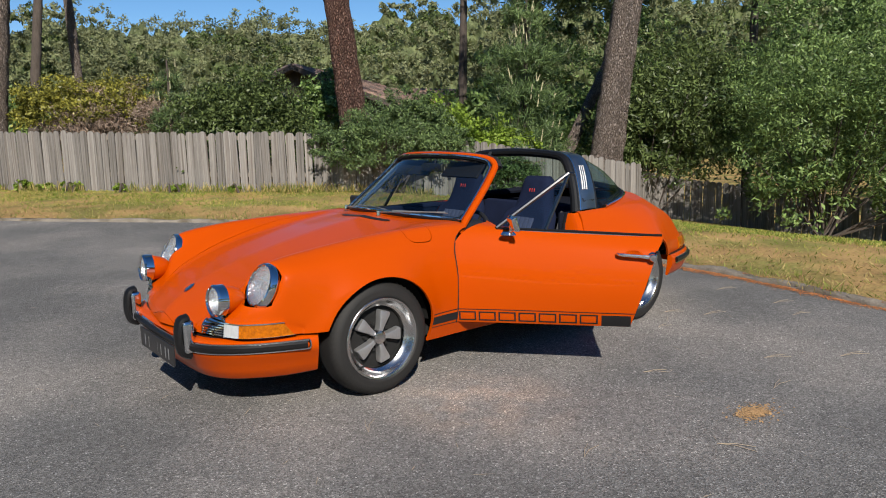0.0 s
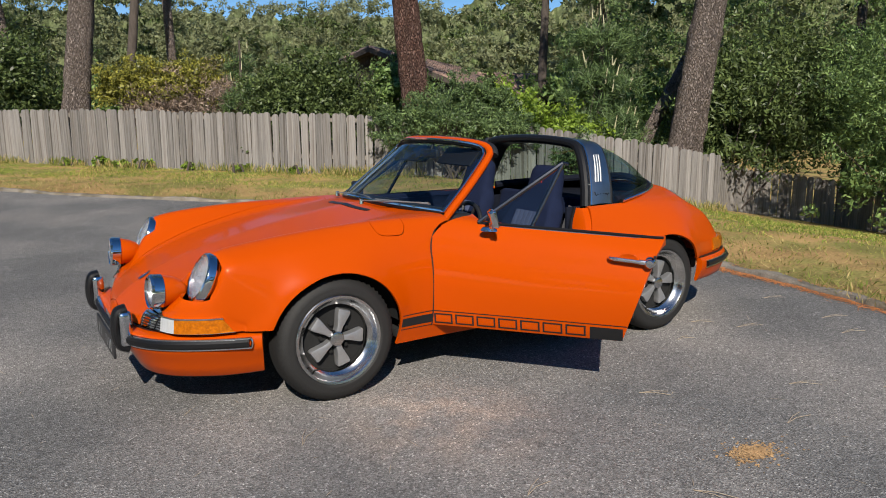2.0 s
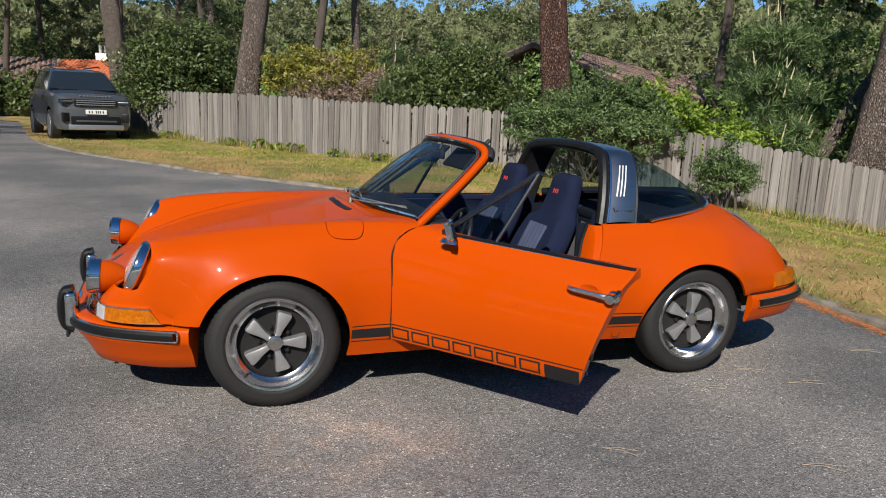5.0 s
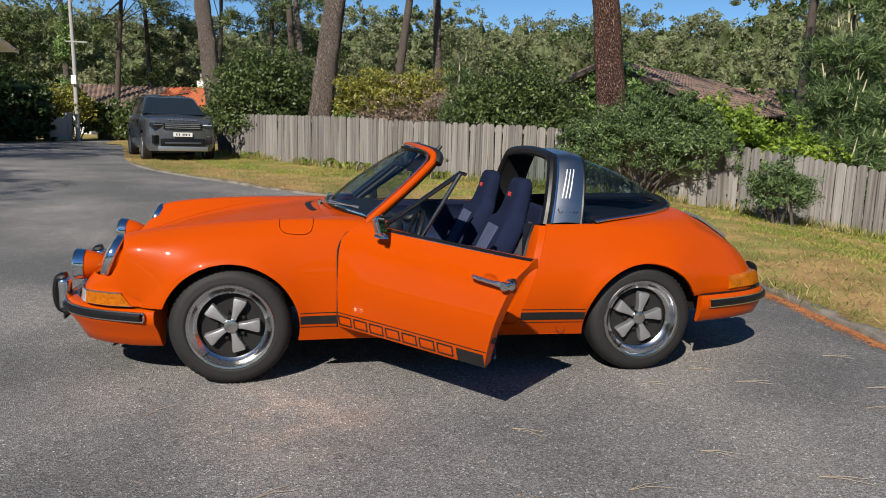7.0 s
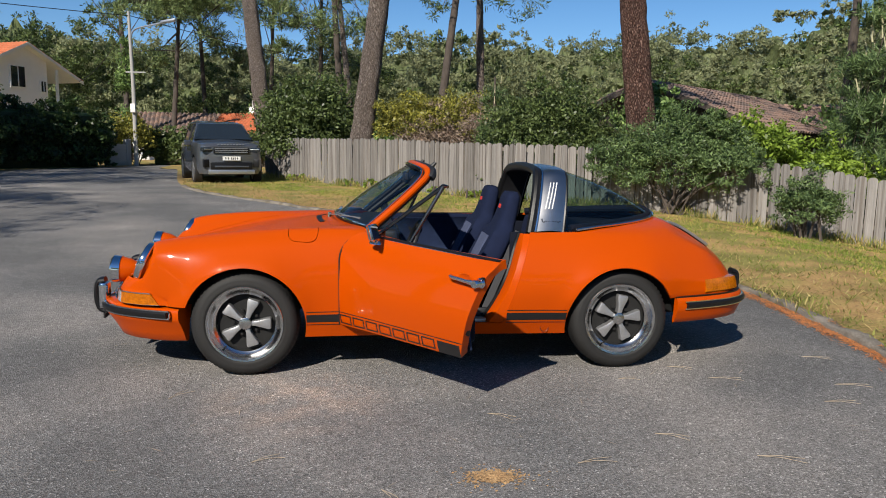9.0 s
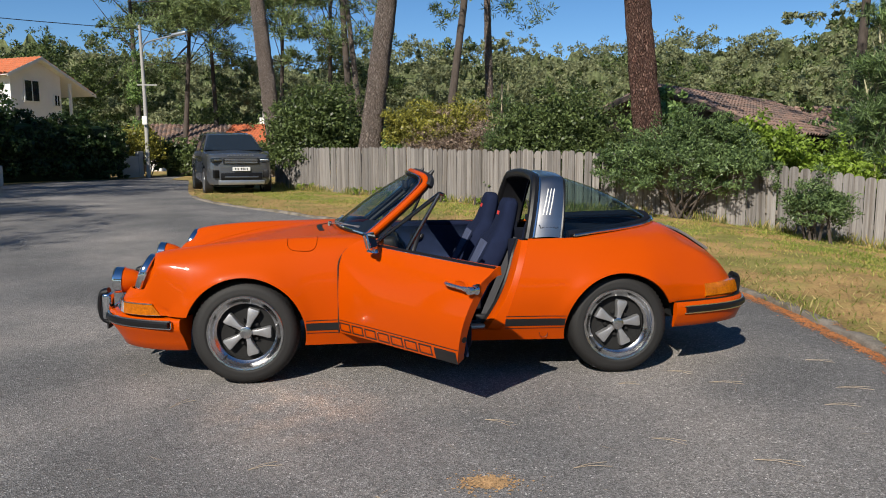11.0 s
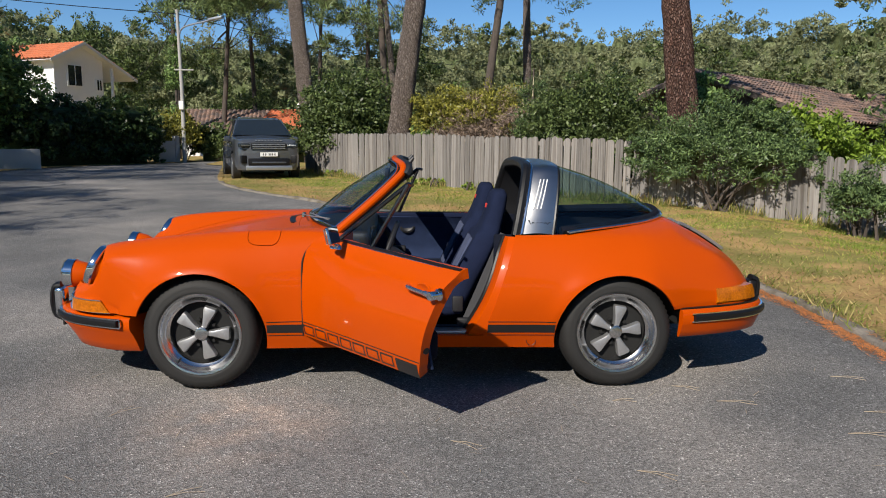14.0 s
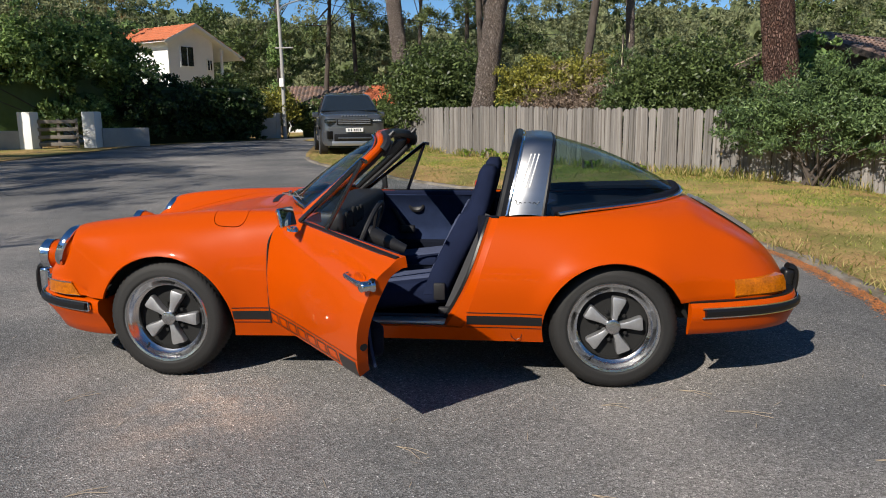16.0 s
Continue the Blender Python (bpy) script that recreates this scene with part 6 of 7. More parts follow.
        part("air_intake", box((0.0, s * 0.74, 0.60), (0.10, 0.17, 0.22), 0.02, 2, pose(0, 0, 0, 0, 0, -s * 24)), M["black"], t)
        for cx in (-0.88, -3.80):
            wh = part("wheel", moved(lathe([(0.0, -0.10), (0.20, -0.115), (0.265, -0.125), (0.28, -0.10), (0.28, 0.1), (0.0, 0.1)], 30), Matrix.Translation((cx, s * 0.88, 0.38)) @ pose(0, 0, 0, 0, 0, 180 if s > 0 else 0)), M["silver"], t, "alloy wheel")
            part("tyre", moved(lathe([(0.275, 0.11), (0.34, 0.13), (0.378, 0.10), (0.38, 0.0), (0.378, -0.10), (0.34, -0.13), (0.275, -0.122)], 40), Matrix.Translation((cx, s * 0.88, 0.38))), M["tyre"], wh)
    part("grille", box((0.015, 0, 0.955), (0.07, 1.04, 0.16), 0.02, 2), M["black"], t, "black grille with silver bars")
    for z in (0.905, 0.955, 1.005):
        part("grille_bar", box((0.052, 0, z), (0.010, 0.96, 0.022), 0.003, 1), M["silver"], t)
    part("lower_intake", box((0.02, 0, 0.53), (0.09, 1.22, 0.20), 0.03, 2), M["black"], t, "black lower air intake")
    part("bumper_lip", box((0.03, 0, 0.515), (0.10, 1.0, 0.045), 0.015, 2), M["suv"], t)
    part("skid_plate", box((0.0, 0, 0.365), (0.14, 1.36, 0.13), 0.03, 2), M["silver"], t, "silver skid plate")
    part("underside", box((-2.45, 0, 0.34), (4.4, 1.5, 0.16), 0.03), M["under"], t)
    pl = part("number_plate", box((0.045, 0, 0.735), (0.012, 0.52, 0.11), 0.004, 1), M["platewhite"], t, "white number plate")
    for q in (-0.17, -0.10, 0.0, 0.05, 0.10, 0.17):
        part("plate_character", box((0.0525, q, 0.735), (0.002, 0.03, 0.06), 0.0008, 1), M["plate"], pl)
    part("hood_lettering_bar", box((-0.02, 0, 1.125), (0.03, 0.012, 0.03), 0.004, 1), M["silver"], t, "silver lettering bar on the bonnet edge")
    for k in range(9):
        part("hood_lettering_bar", box((-0.02, -0.36 + 0.09 * k, 1.115), (0.06, 0.05, 0.03), 0.004, 1), M["silver"], t, "silver lettering bar on the bonnet edge")
    part("dash_paper", box((-1.62, -0.55, 1.24), (0.01, 0.10, 0.08), 0.002, 1, pose(0, 0, 0, 0, -46, 0)), M["platewhite"], t, "white paper behind the windscreen")


suv()


# ---- houses ----
def tile_sheet(a, b, c, d, cols, rows, lift=0.09):
    """A pantiled slope between eave a-b and ridge d-c."""
    a, b, c, d = [Vector(p) for p in (a, b, c, d)]
    nrm = (b - a).cross(d - a).normalized()
    us, vs2, fs = np.linspace(0, 1, cols * 4 + 1), [], []
    ws = []
    for r in range(rows):
        ws += [r / rows, (r + 1) / rows - 1e-4]
    for iw, w in enumerate(ws):
        for iu, u in enumerate(us):
            p = a.lerp(b, u).lerp(d.lerp(c, u), w)
            q = lift * abs(math.sin(math.pi * u * cols)) ** 0.8 + (0.035 if iw % 2 == 0 else 0.0)
            vs2.append(tuple(p + nrm * q))
    k = len(us)
    for i in range(len(ws) - 1):
        for j in range(k - 1):
            fs.append((i * k + j, i * k + j + 1, (i + 1) * k + j + 1, (i + 1) * k + j))
    return vs2, fs


def gable_house(name, label, x, y, yaw, long, half, eave, ridge, wall, tile, over=0.5, cols=26, rows=10, windows=(), chimney=None, reach=0.0, rake=None):
    """Walls, two pantiled slopes, openings. Local x along the ridge, the gable at x=0; one slope may reach out over a porch."""
    t = thing(name, label, "house", at=pose(x, y, height(x, y), 0, 0, yaw))
    body_v = [(0, -half, -0.3), (0, half, -0.3), (0, half, eave), (0, 0, ridge - 0.12), (0, -half, eave),
              (long, -half, -0.3), (long, half, -0.3), (long, half, eave), (long, 0, ridge - 0.12), (long, -half, eave)]
    part("wall", (body_v, [(4, 3, 2, 1, 0), (5, 6, 7, 8, 9), (0, 5, 9, 4), (1, 2, 7, 6), (4, 9, 8, 3), (3, 8, 7, 2)]), wall, t, smooth=False)
    slope = (ridge - eave) / half
    for s in (-1, 1):
        ov = over + (reach if s < 0 else 0.0)
        e = half + ov
        z = eave - slope * ov
        pts = [(-over, s * e, z), (long + over, s * e, z), (long + over, 0, ridge), (-over, 0, ridge)]
        if s > 0:
            pts = [pts[1], pts[0], pts[3], pts[2]]
        roof = part("roof", tile_sheet(*pts, cols, rows), tile, t, "clay-tiled roof slope")
        board = [(-over, s * e, z - 0.16), (-over, 0, ridge - 0.14), (-over, 0, ridge + 0.03), (-over, s * e, z + 0.03)]
        part("bargeboard", (board + [(q[0] + 0.05, q[1], q[2]) for q in board], [(0, 1, 2, 3), (7, 6, 5, 4), (0, 4, 5, 1), (3, 2, 6, 7)]), rake or wall, roof, smooth=False)
        part("soffit", ([(-over, s * e, z - 0.06), (long, s * e, z - 0.06), (long, 0, ridge - 0.1), (-over, 0, ridge - 0.1)], [(0, 1, 2, 3)]), rake or wall, roof, smooth=False)
    if reach:
        part("porch_post", box((-0.1, -half - 0.6, (eave - 0.5) / 2), (0.14, 0.14, eave - 0.4), 0.01), wall, t, "white porch post")
        part("porch_wall", box((2.6, -half - 1.0, 1.2), (4.0, 2.0, 3.0), 0.02), wall, t)
    for wx, wy, wz, ww, wh in windows:
        if wx == 0:
            fr = part("window", box((-0.03, wy, wz), (0.08, ww + 0.16, wh + 0.16), 0.02), wall, t, "white-framed window")
            part("pane", box((-0.075, wy, wz), (0.02, ww, wh), 0.004, 1), M["darkglass"], fr)
            part("glazing_bar", box((-0.09, wy, wz), (0.015, 0.05, wh), 0.004, 1), wall, fr)
        else:
            fr = part("window", box((wx, -half - 0.03, wz), (ww + 0.16, 0.08, wh + 0.16), 0.02), wall, t, "white-framed window")
            part("pane", box((wx, -half - 0.075, wz), (ww, 0.02, wh), 0.004, 1), M["darkglass"], fr)
    if chimney:
        cx, cy, cz = chimney
        ch = part("chimney", box((cx, cy, cz), (0.7, 0.6, 1.0), 0.02), M["white"], t, "pale chimney")
        for k in (-0.15, 0.15):
            part("chimney_pot", moved(lathe([(0.10, 0), (0.10, 0.45), (0.07, 0.45)], 12, "z"), Matrix.Translation((cx + k, cy, cz + 0.5))), M["concrete"], ch)
    return t


gable_house("white_house", "white rendered house with an orange tiled roof", -18.68, 41.17, 153.3, 9.0, 1.70, 5.84, 6.68, M["white"], M["tilered"], 0.6, cols=30, rows=7, windows=((0, 0.35, 4.75, 0.9, 1.15), (0, -1.35, 4.3, 0.3, 0.6)), chimney=None, reach=1.55)
gable_house("low_house", "low house with a weathered clay-tiled roof", 10.5, 19.5, 41.5, 9.7, 3.9, 2.45, 3.95, M["darkbark"], M["tile"], 0.6, cols=38, rows=14, rake=M["darkbark"])
gable_house("low_house", "low tiled wing of the house behind the fence", 18.2, 25.5, -5, 4.0, 3.0, 3.65, 4.8, M["darkbark"], M["tile"], 0.5, cols=18, rows=11, rake=M["darkbark"])
gable_house("far_house", "far house with a bright orange tiled roof", -2.9, 44.0, 165, 5.0, 2.4, 1.8, 3.0, M["white"], M["tilered"], 0.5, chimney=(3.6, -1.0, 3.0))
gable_house("far_house", "far house with a pale brown tiled roof", -8.2, 46.6, 190, 6.0, 3.0, 1.8, 3.0, M["white"], M["tile"], 0.5)
gable_house("far_house", "low house with a dull red roof beyond the hedge", -19.0, 25.5, 150, 7.0, 2.6, 2.4, 3.7, M["white"], M["tilered"], 0.5)

# ---- street lamp and cables ----
lx, ly = -9.8, 31.6
lamp = thing("street_lamp", "concrete pole carrying a street lamp and cables", "street lamp", at=Matrix.Translation((lx, ly, height(lx, ly))))
part("pole", tube([(0, 0, -0.2), (0, 0, 3.6), (-0.08, 0, 7.1)], [0.10, 0.088, 0.066], 12), M["concrete"], lamp)
part("arm", tube(spline([(-0.05, 0, 5.9), (0.25, -0.1, 6.3), (1.5, -0.5, 6.55)], 5), 0.04, 8), M["silver"], lamp)
part("lamp_head", box((1.85, -0.6, 6.63), (0.75, 0.22, 0.13), 0.05, 3, pose(0, 0, 0, 0, -8, -17)), M["silver"], lamp, "pale lamp head")
part("meter_box", box((0, -0.18, 2.7), (0.22, 0.14, 0.4), 0.02), M["white"], lamp, "white box on the pole")
part("cross_arm", box((0.15, -0.05, 4.35), (0.9, 0.06, 0.06), 0.01), M["concrete"], lamp)
for k, (ex, ey, ez, sag) in enumerate(((-45, 12, 9.6, 0.9), (12, 58, 7.6, 1.0), (-15.5, 41.0, 4.6, 0.5))):
    pts = []
    for q in np.linspace(0, 1, 20):
        pts.append(((ex - lx) * q, (ey - ly) * q, 6.9 + (ez - 6.9) * q - sag * 4 * q * (1 - q)))
    part("cable", tube(pts, 0.018, 5), M["black"], lamp, "black overhead cable")

# ---- gate, wall and hedge across the road ----
for x, y in ((-15.95, 21.1), (-14.2, 22.25)):
    part_ob = part("gate_pillar", box((x, y, height(x, y) + 0.60), (0.5, 0.5, 1.5), 0.03), M["white"])
    tagged(part_ob, "grey-white rendered gate pillar", "gate pillar", "gate pillars")
gate = thing("wooden_gate", "grey wooden five-bar gate between pillars", "gate", at=pose(-15.72, 21.24, height(-15, 21), 0, 0, 33))
for z in (0.18, 0.44, 0.72, 1.0):
    part("gate_bar", box((0.66, 0, z), (1.36, 0.05, 0.13), 0.01), M["greywood"], gate)
for x in (0.06, 0.68, 1.3):
    part("gate_post", box((x, 0.05, 0.56), (0.09, 0.05, 1.1), 0.01), M["greywood"], gate)
wall_t = part("garden_wall", box((0, 0, 0.25), (1.7, 0.22, 1.0), 0.02), M["concrete"])
wall_t.matrix_basis = pose(-13.35, 23.05, height(-11, 18), 0, 0, 44)
tagged(wall_t, "low white rendered garden wall beside the gate", "wall", kind="structure")
wall_t2 = part("garden_wall", box((0, 0, 0.25), (6.0, 0.22, 0.9), 0.02), M["concrete"])
wall_t2.matrix_basis = pose(-18.8, 19.4, height(-11, 18), 0, 0, 31)
tagged(wall_t2, "low shaded rendered wall beside the gate", "wall", kind="structure")
wall_t3 = part("garden_wall", join(box((0, 0, 0.40), (0.95, 0.2, 1.25), 0.02), box((0.55, 0, 0.52), (0.24, 0.26, 1.5), 0.02)), M["concrete"])
wall_t3.matrix_basis = pose(-10.55, 31.2, height(-10, 30), 0, 0, 50)
tagged(wall_t3, "short grey rendered wall at the end of the hedge", "wall", kind="structure")

bush("clipped_hedge", "tall laurel hedge with deep shade put into its leaf colour", [(-13.9, 25.6, 1.7, 1.1, 1.3, 1.5), (-13.25, 26.9, 1.65, 1.1, 1.3, 1.5), (-12.6, 28.1, 1.6, 1.1, 1.3, 1.45), (-11.9, 29.3, 1.5, 1.1, 1.3, 1.4), (-11.35, 30.3, 1.45, 1.0, 1.1, 1.35),
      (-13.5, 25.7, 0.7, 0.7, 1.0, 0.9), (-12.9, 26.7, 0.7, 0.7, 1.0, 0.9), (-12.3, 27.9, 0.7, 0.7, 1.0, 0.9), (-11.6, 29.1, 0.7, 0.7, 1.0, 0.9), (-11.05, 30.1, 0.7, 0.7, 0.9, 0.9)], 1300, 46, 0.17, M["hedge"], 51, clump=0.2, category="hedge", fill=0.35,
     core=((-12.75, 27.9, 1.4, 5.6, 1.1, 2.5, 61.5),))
bush("laurel_tree", "large glossy-leaved evergreen above the garden wall", [(-15.2, 24.4, 3.5, 2.0, 1.8, 2.2), (-17.2, 23.2, 3.2, 1.9, 1.6, 2.2), (-14.3, 25.3, 2.2, 1.1, 1.1, 1.7), (-19.5, 21.5, 3.0, 1.9, 1.6, 2.4), (-16, 23.8, 1.4, 1.9, 1.2, 1.2)], 1100, 46, 0.18, M["leaf_mid"], 52, clump=0.2, category="tree", fill=0.4,
     core=((-15.3, 25.0, 2.0, 2.4, 1.2, 2.6, 40), (-18.0, 23.0, 1.8, 3.6, 1.2, 2.6, 33)))
bush("flowering_shrub", "yellow-green shrub beside the lamp pole", [(-10.1, 32.3, 1.5, 1.0, 0.9, 1.5)], 110, 40, 0.13, M["leaf_yellow"], 53, clump=0.25)
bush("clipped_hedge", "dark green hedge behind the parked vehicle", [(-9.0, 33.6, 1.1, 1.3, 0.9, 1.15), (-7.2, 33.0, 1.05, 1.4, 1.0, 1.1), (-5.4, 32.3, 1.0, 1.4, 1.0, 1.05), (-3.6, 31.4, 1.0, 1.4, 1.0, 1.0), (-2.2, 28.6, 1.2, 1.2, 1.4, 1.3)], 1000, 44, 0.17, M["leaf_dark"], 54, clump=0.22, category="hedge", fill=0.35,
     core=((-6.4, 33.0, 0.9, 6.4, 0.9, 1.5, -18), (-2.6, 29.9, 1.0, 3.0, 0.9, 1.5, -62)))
tree("cypress_tree", "slim dark cypress beside the lamp pole", "cypress", [(-10.8, 34.0, 0.4), (-10.8, 34.0, 3), (-10.8, 34, 6)], [0.12, 0.08, 0.03], [(-10.8, 34, 2.0, 0.35, 0.35, 1.6), (-10.8, 34, 4.2, 0.32, 0.32, 1.8), (-10.8, 34, 5.8, 0.2, 0.2, 1.2)], 90, 40, 0.14, M["darkbark"], M["leaf_mid"], 55, clump=0.5, limbs=0)

# young pine with pale candles behind the fence
yp = tree("young_pine", "young bushy pine with upright pale candles", "pine tree", [(11.6, 9.6, height(11.6, 9.6)), (11.6, 9.6, 2.2), (11.65, 9.6, 4.9)], [0.09, 0.06, 0.02],
          [(11.6, 9.6, 0.9, 1.0, 1.0, 0.9), (11.6, 9.6, 2.0, 0.95, 0.9, 0.8), (11.6, 9.6, 3.0, 0.8, 0.8, 0.7), (11.6, 9.6, 4.0, 0.5, 0.5, 0.6)], 300, 70, 0.20, M["darkbark"], M["leaf_grey"], 61, aspect=0.09, clump=0.3, radial=True, limbs=12)
rc = random.Random(8)
for k in range(60):
    z = rc.uniform(1.2, 4.9)
    r = 1.05 * (1 - (z - 0.8) / 4.6) + 0.05
    a = rc.uniform(0, 6.28)
    c = part("candle", tube([(r * math.cos(a), r * math.sin(a), z), (r * math.cos(a) * 1.1 + rc.uniform(-0.06, 0.06), r * math.sin(a) * 1.1, z + rc.uniform(0.16, 0.36))], [0.020, 0.008], 5), M["candle"], yp, "pale upright shoot")
yp2 = tree("young_pine", "young pine with pale candles near the yellow bush", "pine tree", [(4.2, 14.3, height(4.2, 14.3)), (4.2, 14.3, 1.8), (4.2, 14.3, 3.2)], [0.06, 0.04, 0.02],
           [(4.2, 14.3, 1.6, 0.5, 0.5, 0.6), (4.2, 14.3, 2.4, 0.35, 0.35, 0.5)], 50, 50, 0.18, M["darkbark"], M["leaf_grey"], 62, aspect=0.09, clump=0.4, radial=True, limbs=4)
for k in range(9):
    a, z = rc.uniform(0, 6.28), rc.uniform(1.9, 3.0)
    part("candle", tube([(0.25 * math.cos(a), 0.25 * math.sin(a), z), (0.26 * math.cos(a), 0.26 * math.sin(a), z + 0.2)], [0.012, 0.005], 5), M["candle"], yp2, "pale upright shoot")


# ---- woods all round ----
def woods(name, label, places, clumps, per, size, leaf, seed, aspect=0.42, clump=0.26, fill=0.45):
    pos, al, ac, _ = foliage(places, clumps, per, size, seed, aspect, clump, fill=fill)
    ob = new(name, card_mesh(name, pos, al, ac, leaf))
    return tagged(ob, label, "woods", kind="stuff")


def polar(az, r):
    return 0.5 + r * math.sin(radians(az)), -4.8 + r * math.cos(radians(az))


q = random.Random(77)
pines, broad, under = [], [], []
az = -50.0
while az < 82:
    az += q.uniform(1.2, 2.2)
    elev = float(np.interp(az, [-50, -24, -19, -14, -8, 0, 6, 30, 33, 60, 80], [11, 8.8, 8.4, 7.8, 7.6, 8.4, 9.0, 8.8, 11, 12, 13]))
    r = q.uniform(61, 69) if -29 < az < -12 else q.uniform(52, 66) if az < 32 else q.uniform(30, 44)
    x, y = polar(az, r)
    top = 1.4 + r * math.tan(radians(elev * q.uniform(0.86, 1.06)))
    cr = r * q.uniform(0.045, 0.065)
    for k in range(8):
        z = top - cr * 0.4 - k * 0.125 * top * q.uniform(0.7, 1.1)
        target = pines if q.random() < (0.30 if -26 < az < -11 else 0.84) else broad
        target.append((x + q.uniform(-1, 1) * cr, y + q.uniform(-1, 1) * cr, max(0.8, z), cr * q.uniform(0.5, 0.9), cr * q.uniform(0.5, 0.9), cr * q.uniform(0.35, 0.55)))
    r2 = r * q.uniform(0.72, 0.85)
    x, y = polar(az, r2)
    if -29 < az < -3:
        x, y = polar(az, r * 0.99)
        broad.append((x, y, q.uniform(1.5, 3.5), 3.0, 3.0, q.uniform(2.0, 3.2)))
    else:
        under.append((x, y, q.uniform(0.8, 2.0), r2 * 0.05, r2 * 0.05, q.uniform(1.2, 2.6)))
back = []
a = -52.0
while a < 84:
    a += q.uniform(0.9, 1.5)
    elev = float(np.interp(a, [-50, -24, -19, -14, -8, 0, 6, 30, 33, 60, 80], [9.5, 8.0, 7.6, 7.0, 6.8, 7.2, 8.0, 7.8, 9, 9.5, 10]))
    r = q.uniform(70, 78)
    x, y = polar(a, r)
    top = 1.4 + r * math.tan(radians(elev * q.uniform(0.9, 1.05)))
    for k in range(5):
        back.append((x + q.uniform(-1, 1), y + q.uniform(-2, 2), top * (1 - 0.19 * k) - 1.4, 2.6, 2.2, 1.7))


def treeline(u, w):
    """The last, closed line of woods, far behind all: lumpy, with an uneven top."""
    a = -56 + 144 * u
    elev = float(np.interp(a, [-50, -24, -19, -14, -8, 0, 6, 30, 33, 60, 80], [9.0, 7.4, 7.0, 6.4, 6.2, 6.8, 7.4, 7.4, 8.4, 9, 9.5]))
    top = 1.4 + 92 * math.tan(radians(elev)) * (1 + 0.16 * noise.noise((a * 0.55, 0, 3)) + 0.10 * noise.noise((a * 1.9, 0, 8)))
    z = -3 + (top + 3) * w
    r = 92 + 2.2 * noise.noise((a * 0.9, z * 0.55, 1)) + 1.0 * noise.noise((a * 2.6, z * 1.5, 4)) + 0.35 * noise.noise((a * 7, z * 4, 6)) + 2.0 * w * w
    x, y = polar(a, r)
    return x, y, z


line_geo = grid(treeline, np.linspace(0, 1, 1100), np.linspace(0, 1, 40))
tagged(part("backdrop", line_geo, M["treeline"]), "far line of green woods closing the distance", "woods", kind="structure")
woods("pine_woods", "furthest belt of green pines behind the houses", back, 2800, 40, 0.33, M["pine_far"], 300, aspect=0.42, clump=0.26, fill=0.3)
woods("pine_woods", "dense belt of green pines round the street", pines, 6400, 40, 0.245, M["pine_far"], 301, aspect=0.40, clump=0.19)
woods("broadleaf_woods", "darker broad-leaved trees among the pines", broad, 3000, 40, 0.235, M["leaf_dark"], 302, clump=0.2)
woods("undergrowth", "green undergrowth below the pines", under, 2600, 34, 0.26, M["leaf_mid"], 303, clump=0.22)
near = []
for k in range(26):
    f = k / 25
    x, y = 5.5 + 12.5 * f + q.uniform(-0.6, 0.6), 15.5 - 4.5 * f + q.uniform(-0.8, 1.2)
    near.append((x, y, height(x, y) + q.uniform(0.3, 0.9), q.uniform(0.9, 1.4), q.uniform(0.8, 1.2), q.uniform(0.8, 1.2)))
woods("undergrowth", "mixed green shrubs behind the board fence", near, 1100, 44, 0.14, M["leaf_grey"], 304, clump=0.26)
right = [(14.2, 3.2, -0.3, 1.9, 1.8, 1.2), (16.0, 0.6, -0.4, 2.2, 2.0, 1.3), (18.0, -2.0, -0.4, 2.4, 2.2, 1.4), (16.5, 5.0, -0.2, 1.9, 1.6, 1.3), (14.3, 9.6, 0.2, 1.7, 1.2, 1.3), (16.6, 9.2, 0.2, 1.8, 1.3, 1.3), (18.8, 7.2, 0.2, 1.8, 1.6, 1.4), (20.8, 4.6, 0.2, 1.8, 1.8, 1.4)]
for k in range(22):
    x, y = 18 + q.uniform(-2, 7), 11 + q.uniform(-12, 6)
    right.append((x, y, height(x, y) + q.uniform(1.5, 5.5), q.uniform(1.4, 2.2), q.uniform(1.4, 2.2), q.uniform(1.2, 2.0)))
woods("undergrowth", "tall shaded trees beyond the lower fence", right, 2000, 46, 0.125, M["acacia"], 305, clump=0.2)
# Unseen belt behind the camera, added to darken car reflections and cut sky fill.
south = []
for k in range(60):
    a = 95 + 175 * k / 59 + q.uniform(-1.5, 1.5)
    x, y = polar(a, q.uniform(24, 32))
    south.append((x, y, height(x, y) + q.uniform(1.5, 4.5), 2.6, 2.6, q.uniform(2.2, 3.0)))
    south.append((x, y, height(x, y) + q.uniform(6.0, 9.5), 2.8, 2.8, q.uniform(1.8, 2.6)))
woods("pine_woods", "unseen tree belt added behind the camera to darken reflections and sky fill", south, 1700, 26, 0.6, M["pine_far"], 306, clump=0.3, aspect=0.5)

# umbrella pines above the far roofs, and pines that shade the road and hedge
for i, (a, r, top, lean) in enumerate(((-16.2, 48, 11.0, -0.3), (-13.4, 50, 10.4, 0.8), (-10.9, 54, 11.0, -0.4), (-6.5, 54, 12.0, 0.5), (-2.8, 50, 12.0, 0.3), (35, 27, 12, 0.4), (48, 26, 13, -0.3), (41, 30, 13, 0.3), (57, 27, 13, 0.2))):
    x, y = polar(a, r)
    tall_pine("slim pine with a flat open crown above the roofs", x, y, 0.17, (lean, 0, 0), top, 400 + i, M["darkbark"], 2.8, clumps=190, low=0.6)
